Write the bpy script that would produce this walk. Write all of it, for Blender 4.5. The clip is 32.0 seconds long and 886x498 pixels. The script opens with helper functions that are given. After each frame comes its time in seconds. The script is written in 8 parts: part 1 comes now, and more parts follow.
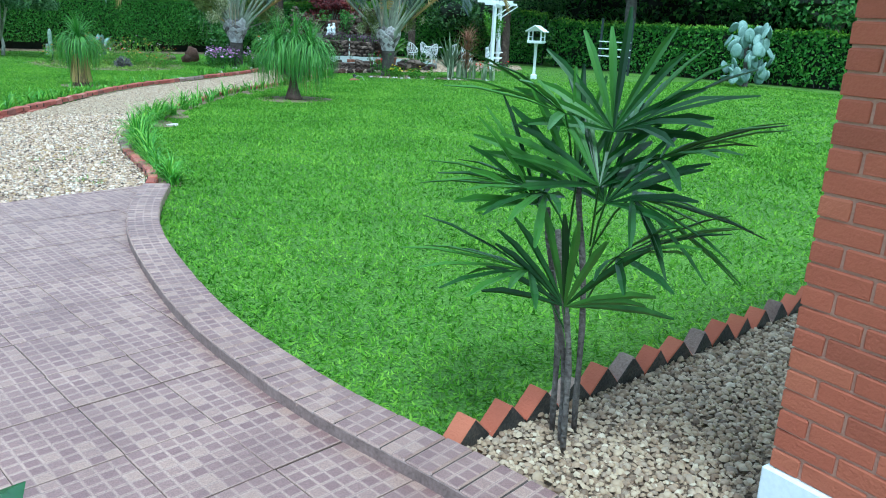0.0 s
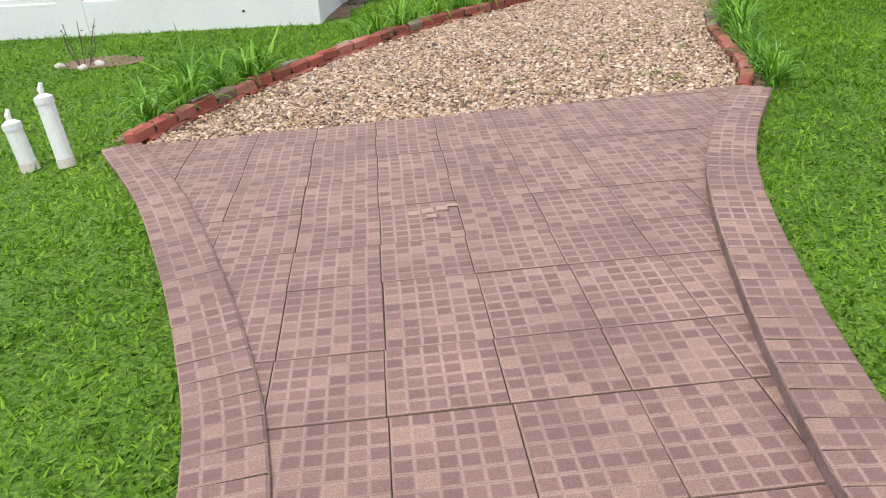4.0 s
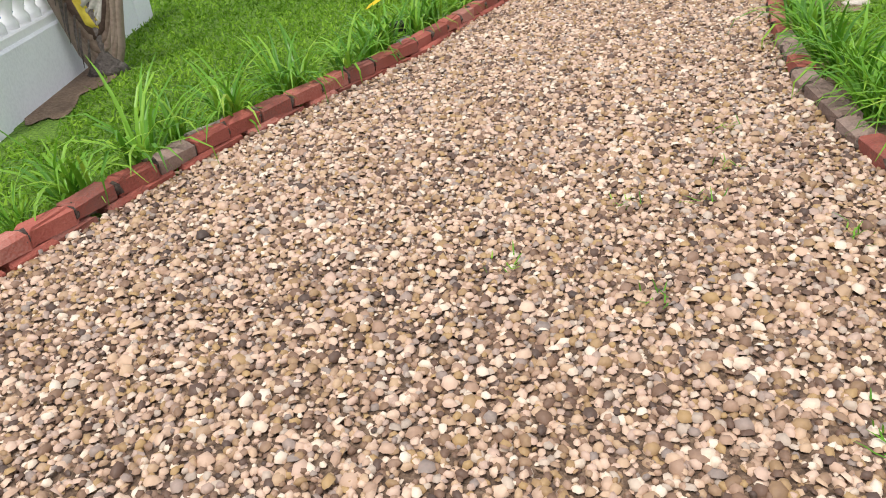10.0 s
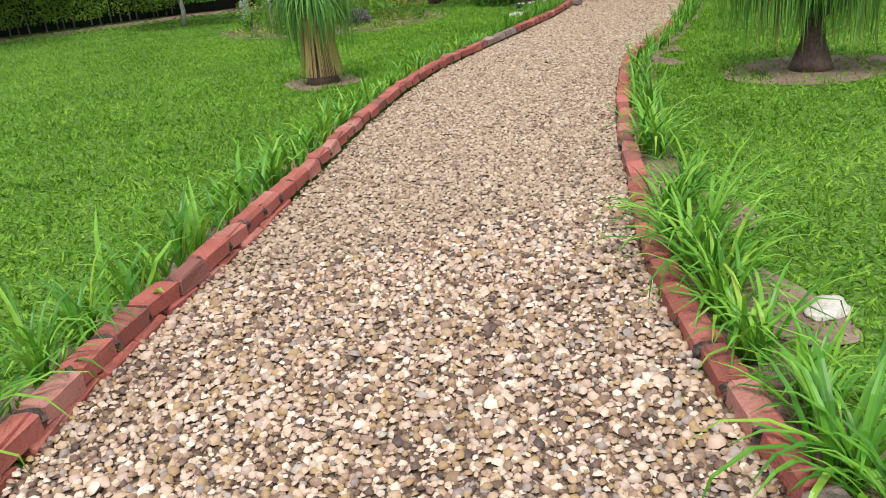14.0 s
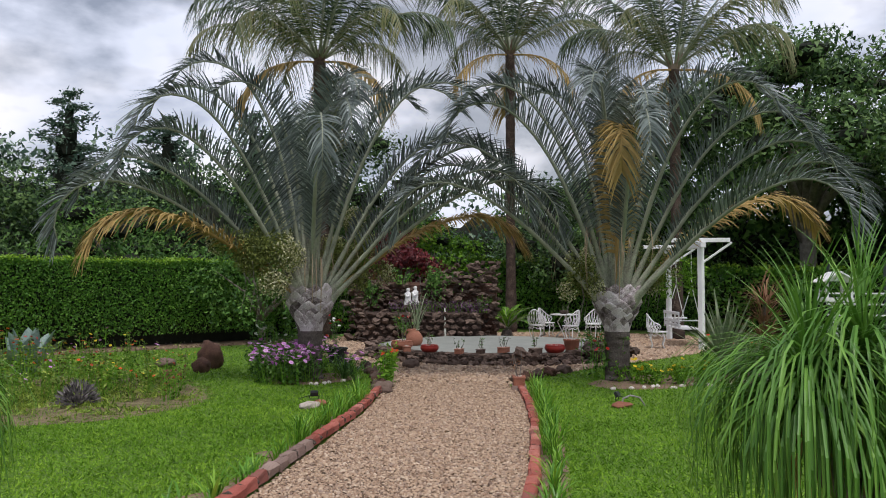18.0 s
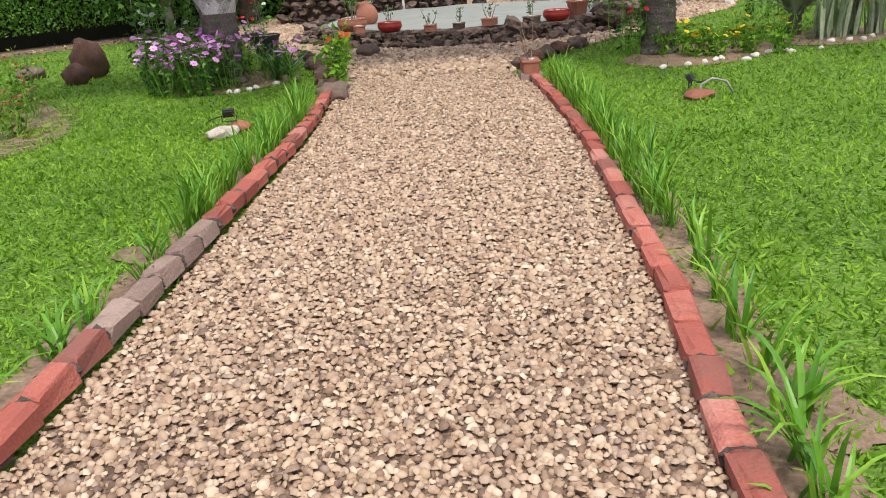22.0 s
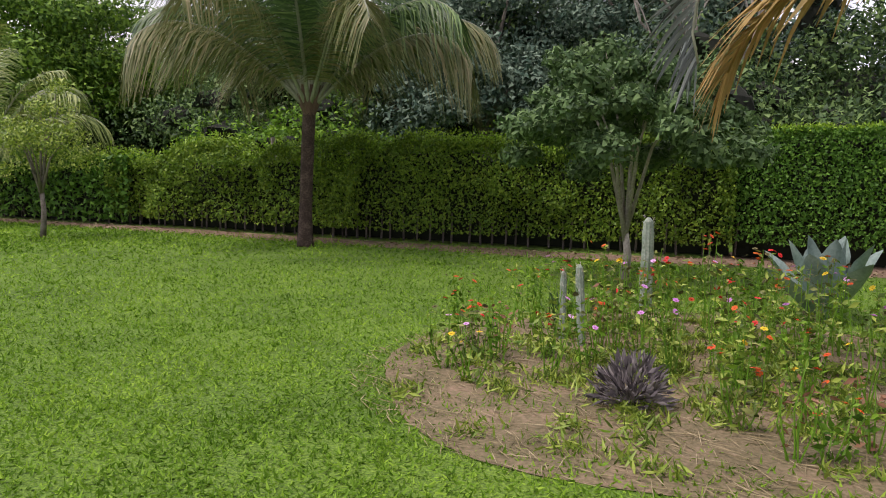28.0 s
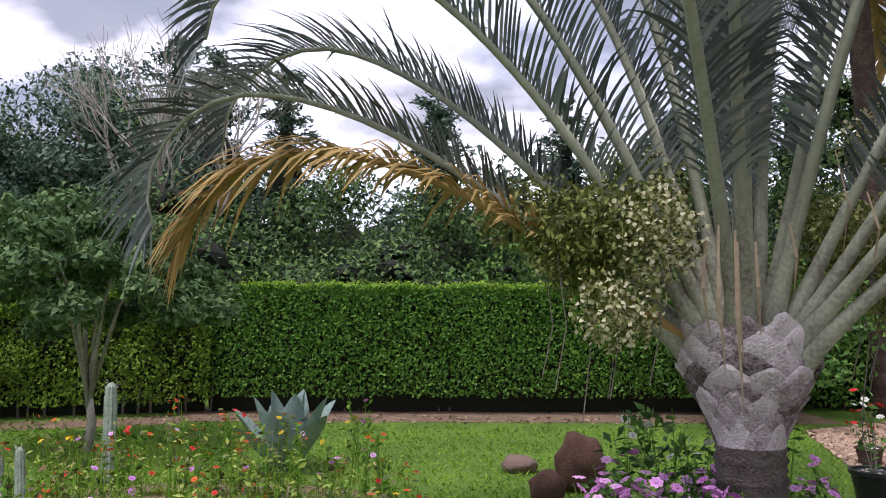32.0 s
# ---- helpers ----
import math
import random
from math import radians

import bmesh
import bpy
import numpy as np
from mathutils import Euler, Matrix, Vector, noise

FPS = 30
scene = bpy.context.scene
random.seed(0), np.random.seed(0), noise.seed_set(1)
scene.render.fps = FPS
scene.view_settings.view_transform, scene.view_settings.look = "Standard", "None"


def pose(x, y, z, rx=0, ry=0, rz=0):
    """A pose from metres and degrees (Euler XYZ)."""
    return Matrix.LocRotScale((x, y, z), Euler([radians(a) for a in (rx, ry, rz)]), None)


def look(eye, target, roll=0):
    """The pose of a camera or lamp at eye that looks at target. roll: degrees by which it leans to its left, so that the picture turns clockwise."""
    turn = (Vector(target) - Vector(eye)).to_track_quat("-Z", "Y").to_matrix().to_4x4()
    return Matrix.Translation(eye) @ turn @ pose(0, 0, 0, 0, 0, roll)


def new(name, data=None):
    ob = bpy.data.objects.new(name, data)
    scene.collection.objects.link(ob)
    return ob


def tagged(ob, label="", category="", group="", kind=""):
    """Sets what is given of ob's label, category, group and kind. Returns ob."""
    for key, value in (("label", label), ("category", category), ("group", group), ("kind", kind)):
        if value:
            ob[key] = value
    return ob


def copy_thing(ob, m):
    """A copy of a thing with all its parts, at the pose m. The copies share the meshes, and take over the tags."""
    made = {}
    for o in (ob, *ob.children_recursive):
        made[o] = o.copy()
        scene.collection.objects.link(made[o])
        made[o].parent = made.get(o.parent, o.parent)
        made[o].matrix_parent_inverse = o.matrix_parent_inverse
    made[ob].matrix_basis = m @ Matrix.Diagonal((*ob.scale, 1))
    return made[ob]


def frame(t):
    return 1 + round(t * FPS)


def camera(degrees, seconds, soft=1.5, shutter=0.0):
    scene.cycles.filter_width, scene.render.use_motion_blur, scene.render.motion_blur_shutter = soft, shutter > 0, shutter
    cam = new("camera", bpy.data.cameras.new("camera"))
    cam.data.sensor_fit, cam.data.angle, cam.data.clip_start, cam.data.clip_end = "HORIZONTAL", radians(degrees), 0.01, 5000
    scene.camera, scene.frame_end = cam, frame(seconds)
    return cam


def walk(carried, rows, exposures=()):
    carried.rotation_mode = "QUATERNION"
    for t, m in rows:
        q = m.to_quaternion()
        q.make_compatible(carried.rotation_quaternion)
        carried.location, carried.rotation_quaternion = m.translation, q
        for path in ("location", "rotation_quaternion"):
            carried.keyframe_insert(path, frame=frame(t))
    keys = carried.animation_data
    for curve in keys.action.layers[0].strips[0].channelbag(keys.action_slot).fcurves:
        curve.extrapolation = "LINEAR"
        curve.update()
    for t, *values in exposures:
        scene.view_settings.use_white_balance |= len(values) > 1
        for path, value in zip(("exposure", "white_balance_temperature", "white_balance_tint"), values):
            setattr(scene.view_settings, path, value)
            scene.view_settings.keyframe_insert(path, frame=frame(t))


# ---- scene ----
cam = camera(59.6, 32.0, soft=1.0)
PATH = [
    (0, (0.556, -3.205, 1.79), (1.659, -1.634, 1.229), 2.9),
    (0.5, (0.574, -3.014, 1.705), (1.395, -1.316, 1.04), 3.1),
    (1, (0.638, -2.786, 1.697), (1.203, -1.03, 0.925), 2.6),
    (1.5, (0.789, -2.556, 1.674), (1.054, -0.752, 0.853), 0.9),
    (2, (0.944, -2.224, 1.7), (0.945, -0.399, 0.88), -1.2),
    (2.5, (0.962, -1.822, 1.701), (0.831, 0.015, 0.921), -2.4),
    (4.5, (0.873, -0.446, 1.592), (0.665, 1.314, 0.665), -4.0),
    (5, (0.785, 0.011, 1.601), (0.648, 1.766, 0.651), -4.2),
    (5.5, (0.72, 0.399, 1.582), (0.62, 2.157, 0.633), -4.7),
    (6, (0.717, 0.797, 1.588), (0.649, 2.55, 0.627), -6.1),
    (6.5, (0.67, 1.197, 1.55), (0.68, 2.956, 0.598), -5.8),
    (7, (0.677, 1.624, 1.52), (0.758, 3.384, 0.573), -5.6),
    (7.5, (0.662, 2.045, 1.504), (0.825, 3.816, 0.589), -5.0),
    (8, (0.678, 2.49, 1.451), (0.892, 4.269, 0.562), -4.9),
    (8.5, (0.731, 2.959, 1.421), (0.992, 4.72, 0.51), -4.7),
    (9, (0.822, 3.285, 1.368), (1.115, 5.031, 0.437), -4.4),
    (9.5, (0.935, 3.746, 1.325), (1.17, 5.494, 0.382), -4.7),
    (10, (0.982, 4.178, 1.337), (1.002, 5.938, 0.387), -6.6),
    (10.5, (1.053, 4.557, 1.289), (0.859, 6.321, 0.366), -7.1),
    (11, (1.16, 4.931, 1.306), (1.084, 6.695, 0.367), -5.5),
    (11.5, (1.194, 5.346, 1.296), (1.272, 7.122, 0.38), -5.3),
    (12, (1.269, 5.787, 1.294), (1.472, 7.558, 0.386), -5.1),
    (12.5, (1.355, 6.256, 1.307), (1.694, 8.016, 0.418), -5.5),
    (13, (1.482, 6.689, 1.343), (1.975, 8.448, 0.529), -5.9),
    (13.5, (1.689, 7.133, 1.388), (2.278, 8.883, 0.619), -5.5),
    (14, (1.845, 7.595, 1.393), (2.513, 9.328, 0.65), -5.2),
    (14.5, (2.09, 8.041, 1.411), (2.861, 9.76, 0.743), -4.9),
    (15, (2.331, 8.459, 1.466), (3.245, 10.166, 0.965), -4.4),
    (15.5, (2.533, 8.901, 1.53), (3.561, 10.577, 1.166), -3.4),
    (17.5, (3.363, 10.78, 1.562), (4.564, 12.379, 1.597), -0.1),
    (18, (3.545, 11.224, 1.595), (4.79, 12.787, 1.687), -0.0),
    (18.5, (3.805, 11.661, 1.594), (5.089, 13.189, 1.723), -0.2),
    (19, (4.039, 12.099, 1.559), (5.352, 13.605, 1.65), -1.2),
    (19.5, (4.139, 12.464, 1.479), (5.455, 13.966, 1.361), -2.3),
    (20, (4.441, 12.817, 1.405), (5.728, 14.318, 1.099), -2.9),
    (20.5, (4.695, 13.204, 1.353), (5.957, 14.683, 0.889), -3.6),
    (21, (5.003, 13.541, 1.318), (6.25, 14.998, 0.748), -4.2),
    (21.5, (5.317, 13.87, 1.318), (6.544, 15.31, 0.667), -4.4),
    (22, (5.596, 14.23, 1.325), (6.825, 15.635, 0.606), -4.0),
    (22.5, (5.947, 14.558, 1.315), (7.183, 15.934, 0.552), -3.8),
    (23, (6.304, 14.929, 1.321), (7.528, 16.317, 0.562), -4.0),
    (23.5, (6.627, 15.322, 1.323), (7.834, 16.795, 0.712), -2.8),
    (24, (6.933, 15.686, 1.336), (8.062, 17.284, 0.921), -1.8),
    (24.5, (7.176, 16.116, 1.359), (8.104, 17.861, 1.055), -1.7),
    (25, (7.403, 16.507, 1.344), (7.981, 18.403, 1.078), -0.9),
    (25.5, (7.538, 16.829, 1.312), (7.699, 18.808, 1.072), -1.3),
    (27.5, (8.172, 17.718, 1.429), (7.209, 19.453, 1.18), -0.4),
    (28, (8.222, 17.852, 1.422), (6.96, 19.391, 1.225), 0.9),
    (28.5, (8.164, 17.876, 1.42), (6.682, 19.211, 1.277), 1.3),
    (29, (8.096, 17.886, 1.449), (6.481, 19.061, 1.354), 1.2),
    (29.5, (8.098, 17.861, 1.455), (6.426, 18.958, 1.421), 1.0),
    (30, (8.136, 17.859, 1.484), (6.531, 19.052, 1.515), 0.9),
    (30.5, (8.165, 17.883, 1.491), (6.783, 19.327, 1.572), 1.3),
    (31, (8.223, 17.898, 1.508), (7.2, 19.613, 1.614), 1.2),
    (31.5, (8.247, 17.917, 1.551), (7.645, 19.82, 1.683), 2.4),
    (32, (8.358, 18.021, 1.555), (8.259, 20.01, 1.748), -0.0),
]
EXPOSURES = [(0.0, 0.32, 4650, -16), (0.4, 0.38, 5600, -8), (1.0, 0.33, 6000, 5), (2.0, 0.07, 6250, 6), (4.5, -0.08, 6400, 8), (6.0, -0.08, 6400, 8), (8.0, -0.05, 6400, 12), (9.5, 0.0, 6500, 10), (10.5, -0.15, 6600, 9), (11.0, -0.22, 6650, 9), (11.7, -0.05, 6550, 9), (12.4, 0.04, 6400, 8), (13.0, 0.07, 6150, 5), (14.5, 0.14, 6150, 5), (15.5, 0.28, 6500, 10), (17.5, -0.5, 6300, 14), (19.0, -0.45, 6300, 14), (20.0, -0.02, 6700, 14), (21.0, 0.16, 6600, 14), (22.0, 0.24, 6500, 12), (23.0, 0.27, 6500, 10), (25.0, 0.34, 6500, 10), (25.5, 0.33, 6500, 10), (27.5, 0.0, 6700, 26), (28.0, -0.08, 6700, 27), (29.0, -0.72, 6520, 14), (30.5, -0.7, 6400, 14), (31.5, -0.23, 6250, 22), (32.0, -0.08, 6200, 25)]
walk(cam, [(t, look(eye, target, roll)) for t, eye, target, roll in PATH], EXPOSURES)

# ---- light ----
SUN_EL, SUN_AZ = radians(64), radians(-150)
world = bpy.data.worlds.new("world")
scene.world = world
world.use_nodes = True
wn = world.node_tree
wn.nodes.clear()


def wnode(kind, **kw):
    n = wn.nodes.new(kind)
    for k, v in kw.items():
        n.inputs[k].default_value = v
    return n


w_out = wnode("ShaderNodeOutputWorld")
w_bg = wnode("ShaderNodeBackground", Strength=0.078)
w_sky = wnode("ShaderNodeTexSky")
w_sky.sky_type, w_sky.sun_disc, w_sky.sun_elevation, w_sky.sun_rotation = "NISHITA", False, SUN_EL, radians(150)
w_sky.dust_density, w_sky.air_density = 2.5, 1.2
w_co = wnode("ShaderNodeTexCoord")
w_map = wnode("ShaderNodeMapping")
w_map.inputs["Scale"].default_value = (1.3, 1.3, 2.6)
# thin high veil over the sky, and heaped clouds with grey undersides in front of it
w_noise = wnode("ShaderNodeTexNoise", Scale=2.9, Detail=9.0, Roughness=0.5)
w_ramp = wnode("ShaderNodeValToRGB")
w_ramp.color_ramp.elements[0].position, w_ramp.color_ramp.elements[1].position = 0.42, 0.53
w_ramp.color_ramp.elements[0].color, w_ramp.color_ramp.elements[1].color = (0.3, 0.3, 0.3, 1), (1, 1, 1, 1)
w_noise2 = wnode("ShaderNodeTexNoise", Scale=2.4, Detail=7.0, Roughness=0.52)
w_cloud = wnode("ShaderNodeValToRGB")
w_cloud.color_ramp.elements[0].position, w_cloud.color_ramp.elements[1].position = 0.42, 0.58
w_top = w_cloud.color_ramp.elements.new(0.66)
w_top.color = (27.0, 27.0, 27.2, 1)
w_cloud.color_ramp.elements[0].color, w_cloud.color_ramp.elements[1].color = (14.8, 15.8, 18.0, 1), (18.6, 18.6, 19.2, 1)
w_mix = wnode("ShaderNodeMix")
w_mix.data_type = "RGBA"
for a, b in ((w_co.outputs["Generated"], w_map.inputs["Vector"]), (w_map.outputs[0], w_noise.inputs["Vector"]), (w_map.outputs[0], w_noise2.inputs["Vector"]),
             (w_noise.outputs[0], w_ramp.inputs[0]), (w_noise2.outputs[0], w_cloud.inputs[0]), (w_ramp.outputs[0], w_mix.inputs["Factor"]),
             (w_sky.outputs[0], w_mix.inputs["A"]), (w_cloud.outputs[0], w_mix.inputs["B"]), (w_mix.outputs["Result"], w_bg.inputs[0]), (w_bg.outputs[0], w_out.inputs[0])):
    wn.links.new(a, b)
sun = new("sun", bpy.data.lights.new("sun", "SUN"))
sun.data.energy, sun.data.angle, sun.data.color = 2.95, radians(13), (1.0, 0.95, 0.88)
sun.matrix_world = look((20 * math.sin(SUN_AZ) * math.cos(SUN_EL), 20 * math.cos(SUN_AZ) * math.cos(SUN_EL), 20 * math.sin(SUN_EL)), (0, 0, 0))


# ---- materials ----
def mat(name, stops, rough=0.7, scale=6.0, fine=60.0, bump=0.3, island=0.0, single=0.0, thin=0.0, metal=0.0, fine_mix=0.45, dist=0.01, spec=0.4):
    """Colour from two scales of noise, with a share by mesh island or by object; thin: light that passes through a leaf."""
    m = bpy.data.materials.new(name)
    m.use_nodes = True
    t = m.node_tree
    t.nodes.clear()
    N = t.nodes.new
    out, bs, geo, ramp = N("ShaderNodeOutputMaterial"), N("ShaderNodeBsdfPrincipled"), N("ShaderNodeNewGeometry"), N("ShaderNodeValToRGB")
    n1, n2 = N("ShaderNodeTexNoise"), N("ShaderNodeTexNoise")
    n1.inputs["Scale"].default_value, n2.inputs["Scale"].default_value = scale, fine
    n1.inputs["Detail"].default_value = 4.0
    t.links.new(geo.outputs["Position"], n1.inputs["Vector"])
    t.links.new(geo.outputs["Position"], n2.inputs["Vector"])

    def mixf(a, b, f):
        x = N("ShaderNodeMix")
        x.inputs["Factor"].default_value = f
        t.links.new(a, x.inputs["A"])
        t.links.new(b, x.inputs["B"])
        return x.outputs["Result"]

    v = mixf(n1.outputs[0], n2.outputs[0], fine_mix)
    if island:
        v = mixf(v, geo.outputs["Random Per Island"], island)
    if single:
        v = mixf(v, N("ShaderNodeObjectInfo").outputs["Random"], single)
    el = ramp.color_ramp.elements
    lo, hi = (0.02, 0.98) if max(island, single) > 0.5 else (0.3, 0.7)
    for i, c in enumerate(stops):
        p = lo + (hi - lo) * i / max(1, len(stops) - 1)
        e = el[i] if i < 2 else el.new(p)
        e.position, e.color = p, (*c, 1)
    t.links.new(v, ramp.inputs[0])
    t.links.new(ramp.outputs[0], bs.inputs["Base Color"])
    bs.inputs["Roughness"].default_value, bs.inputs["Metallic"].default_value = rough, metal
    bs.inputs["Specular IOR Level"].default_value = spec
    if bump:
        b = N("ShaderNodeBump")
        b.inputs["Strength"].default_value, b.inputs["Distance"].default_value = bump, dist
        t.links.new(n2.outputs[0], b.inputs["Height"])
        t.links.new(b.outputs[0], bs.inputs["Normal"])
    if thin:
        tr, mx = N("ShaderNodeBsdfTranslucent"), N("ShaderNodeMixShader")
        mx.inputs[0].default_value = thin
        t.links.new(ramp.outputs[0], tr.inputs["Color"])
        t.links.new(bs.outputs[0], mx.inputs[1])
        t.links.new(tr.outputs[0], mx.inputs[2])
        t.links.new(mx.outputs[0], out.inputs[0])
    else:
        t.links.new(bs.outputs[0], out.inputs[0])
    return m


def tile_mat(name, cell_u, cell_v, axes):
    """Glazed clay tile: a mosaic of small squares in two reds with pale worn lines between them, in the drive's own axes."""
    m = bpy.data.materials.new(name)
    m.use_nodes = True
    t = m.node_tree
    N, lk = t.nodes.new, t.links.new
    bs = t.nodes["Principled BSDF"]
    co, mp = N("ShaderNodeTexCoord"), N("ShaderNodeMapping")
    mp.inputs["Scale"].default_value = (1 / cell_u, 1 / cell_v, 1 / cell_u)
    lk(co.outputs["Object"], mp.inputs["Vector"])
    wh, fl, info = N("ShaderNodeTexWhiteNoise"), N("ShaderNodeVectorMath"), N("ShaderNodeObjectInfo")
    wh.noise_dimensions = "4D"
    fl.operation = "FLOOR"
    lk(mp.outputs[0], fl.inputs[0])
    lk(fl.outputs[0], wh.inputs["Vector"])
    w4 = N("ShaderNodeMath")
    w4.operation, w4.inputs[1].default_value = "MULTIPLY", 37.0
    lk(info.outputs["Random"], w4.inputs[0])
    lk(w4.outputs[0], wh.inputs["W"])
    # every other square is mostly dark, the rest mostly light
    dt, half, odd, tone = N("ShaderNodeVectorMath"), N("ShaderNodeMath"), N("ShaderNodeMath"), N("ShaderNodeMath")
    dt.operation, half.operation, odd.operation, tone.operation = "DOT_PRODUCT", "MULTIPLY", "FRACT", "MULTIPLY_ADD"
    dt.inputs[1].default_value = tuple(1.0 if k in axes else 0.0 for k in range(3))
    half.inputs[1].default_value = 0.5
    tone.inputs[1].default_value = 0.88
    soft = N("ShaderNodeMath")
    soft.operation, soft.inputs[1].default_value = "MULTIPLY", 0.2
    lk(fl.outputs[0], dt.inputs[0])
    lk(dt.outputs["Value"], half.inputs[0])
    lk(half.outputs[0], odd.inputs[0])
    lk(wh.outputs["Value"], tone.inputs[0])
    lk(odd.outputs[0], soft.inputs[0])
    lk(soft.outputs[0], tone.inputs[2])
    ramp = N("ShaderNodeValToRGB")
    for i, (p, c) in enumerate(((0.02, (0.22, 0.117, 0.112, 1)), (0.35, (0.255, 0.14, 0.13, 1)), (0.7, (0.285, 0.162, 0.146, 1)), (0.86, (0.385, 0.235, 0.193, 1)))):
        e = ramp.color_ramp.elements[i] if i < 2 else ramp.color_ramp.elements.new(p)
        e.position, e.color = p, c
    lk(tone.outputs[0], ramp.inputs[0])
    fr = N("ShaderNodeVectorMath")
    fr.operation = "FRACTION"
    lk(mp.outputs[0], fr.inputs[0])
    sp = N("ShaderNodeSeparateXYZ")
    lk(fr.outputs[0], sp.inputs[0])
    edge = []
    for a in axes:
        s1, s2 = N("ShaderNodeMath"), N("ShaderNodeMath")
        s1.operation, s1.inputs[1].default_value = "SUBTRACT", 0.5
        s2.operation = "ABSOLUTE"
        lk(sp.outputs[a], s1.inputs[0])
        lk(s1.outputs[0], s2.inputs[0])
        edge.append(s2.outputs[0])
    # broad soft lines along the tile's length, narrow ones across it
    ranges = []
    for k, (lo, hi, top) in enumerate(((0.36, 0.46, 1.0), (0.33, 0.43, 1.0))):
        r = N("ShaderNodeMapRange")
        r.inputs["From Min"].default_value, r.inputs["From Max"].default_value, r.inputs["To Max"].default_value = lo, hi, top
        lk(edge[k], r.inputs["Value"])
        ranges.append(r.outputs[0])
    line = N("ShaderNodeMath")
    line.operation = "MAXIMUM"
    lk(ranges[0], line.inputs[0])
    lk(ranges[1], line.inputs[1])
    # a dark hairline beside each cross line
    hair = N("ShaderNodeMapRange")
    hair.inputs["From Min"].default_value, hair.inputs["From Max"].default_value, hair.inputs["To Min"].default_value, hair.inputs["To Max"].default_value = 0.0, 0.045, 0.5, 1.0
    lk(sp.outputs[axes[1]], hair.inputs["Value"])
    geo, n1, n2 = N("ShaderNodeNewGeometry"), N("ShaderNodeTexNoise"), N("ShaderNodeTexNoise")
    n1.inputs["Scale"].default_value, n2.inputs["Scale"].default_value, n1.inputs["Detail"].default_value = 2.2, 70.0, 5.0
    lk(geo.outputs["Position"], n1.inputs["Vector"])
    lk(geo.outputs["Position"], n2.inputs["Vector"])
    wear = N("ShaderNodeMapRange")
    wear.inputs["From Min"].default_value, wear.inputs["From Max"].default_value, wear.inputs["To Min"].default_value, wear.inputs["To Max"].default_value = 0.3, 0.7, 0.4, 0.95
    lk(n1.outputs[0], wear.inputs["Value"])
    amount = N("ShaderNodeMath")
    amount.operation = "MULTIPLY"
    lk(line.outputs[0], amount.inputs[0])
    lk(wear.outputs[0], amount.inputs[1])
    c1, c2 = N("ShaderNodeMix"), N("ShaderNodeMix")
    c1.data_type = c2.data_type = "RGBA"
    c1.inputs["B"].default_value = (0.46, 0.3, 0.25, 1)
    lk(amount.outputs[0], c1.inputs["Factor"])
    lk(ramp.outputs[0], c1.inputs["A"])
    c2.blend_type = "MULTIPLY"
    c2.inputs["Factor"].default_value = 0.35
    lk(c1.outputs["Result"], c2.inputs["A"])
    lk(n1.outputs[0], c2.inputs["B"])
    # sandy grain and pores in the worn glaze
    n3, grain, c3 = N("ShaderNodeTexNoise"), N("ShaderNodeMapRange"), N("ShaderNodeVectorMath")
    n3.inputs["Scale"].default_value, n3.inputs["Detail"].default_value = 210.0, 3.0
    lk(geo.outputs["Position"], n3.inputs["Vector"])
    for key, value in (("From Min", 0.33), ("From Max", 0.67), ("To Min", 0.76), ("To Max", 1.24)):
        grain.inputs[key].default_value = value
    lk(n3.outputs[0], grain.inputs["Value"])
    c3.operation = "MULTIPLY"
    c4 = N("ShaderNodeVectorMath")
    c4.operation = "MULTIPLY"
    lk(c2.outputs["Result"], c4.inputs[0])
    lk(hair.outputs[0], c4.inputs[1])
    lk(c4.outputs[0], c3.inputs[0])
    lk(grain.outputs[0], c3.inputs[1])
    lk(c3.outputs[0], bs.inputs["Base Color"])
    bs.inputs["Roughness"].default_value = 0.5
    b, hs = N("ShaderNodeBump"), N("ShaderNodeMath")
    hs.operation = "MULTIPLY_ADD"
    hs.inputs[1].default_value = -0.8
    lk(line.outputs[0], hs.inputs[0])
    lk(n2.outputs[0], hs.inputs[2])
    b.inputs["Strength"].default_value, b.inputs["Distance"].default_value = 0.4, 0.004
    lk(hs.outputs[0], b.inputs["Height"])
    lk(b.outputs[0], bs.inputs["Normal"])
    return m


CELL = 0.068  # side of the small squares printed on the tiles

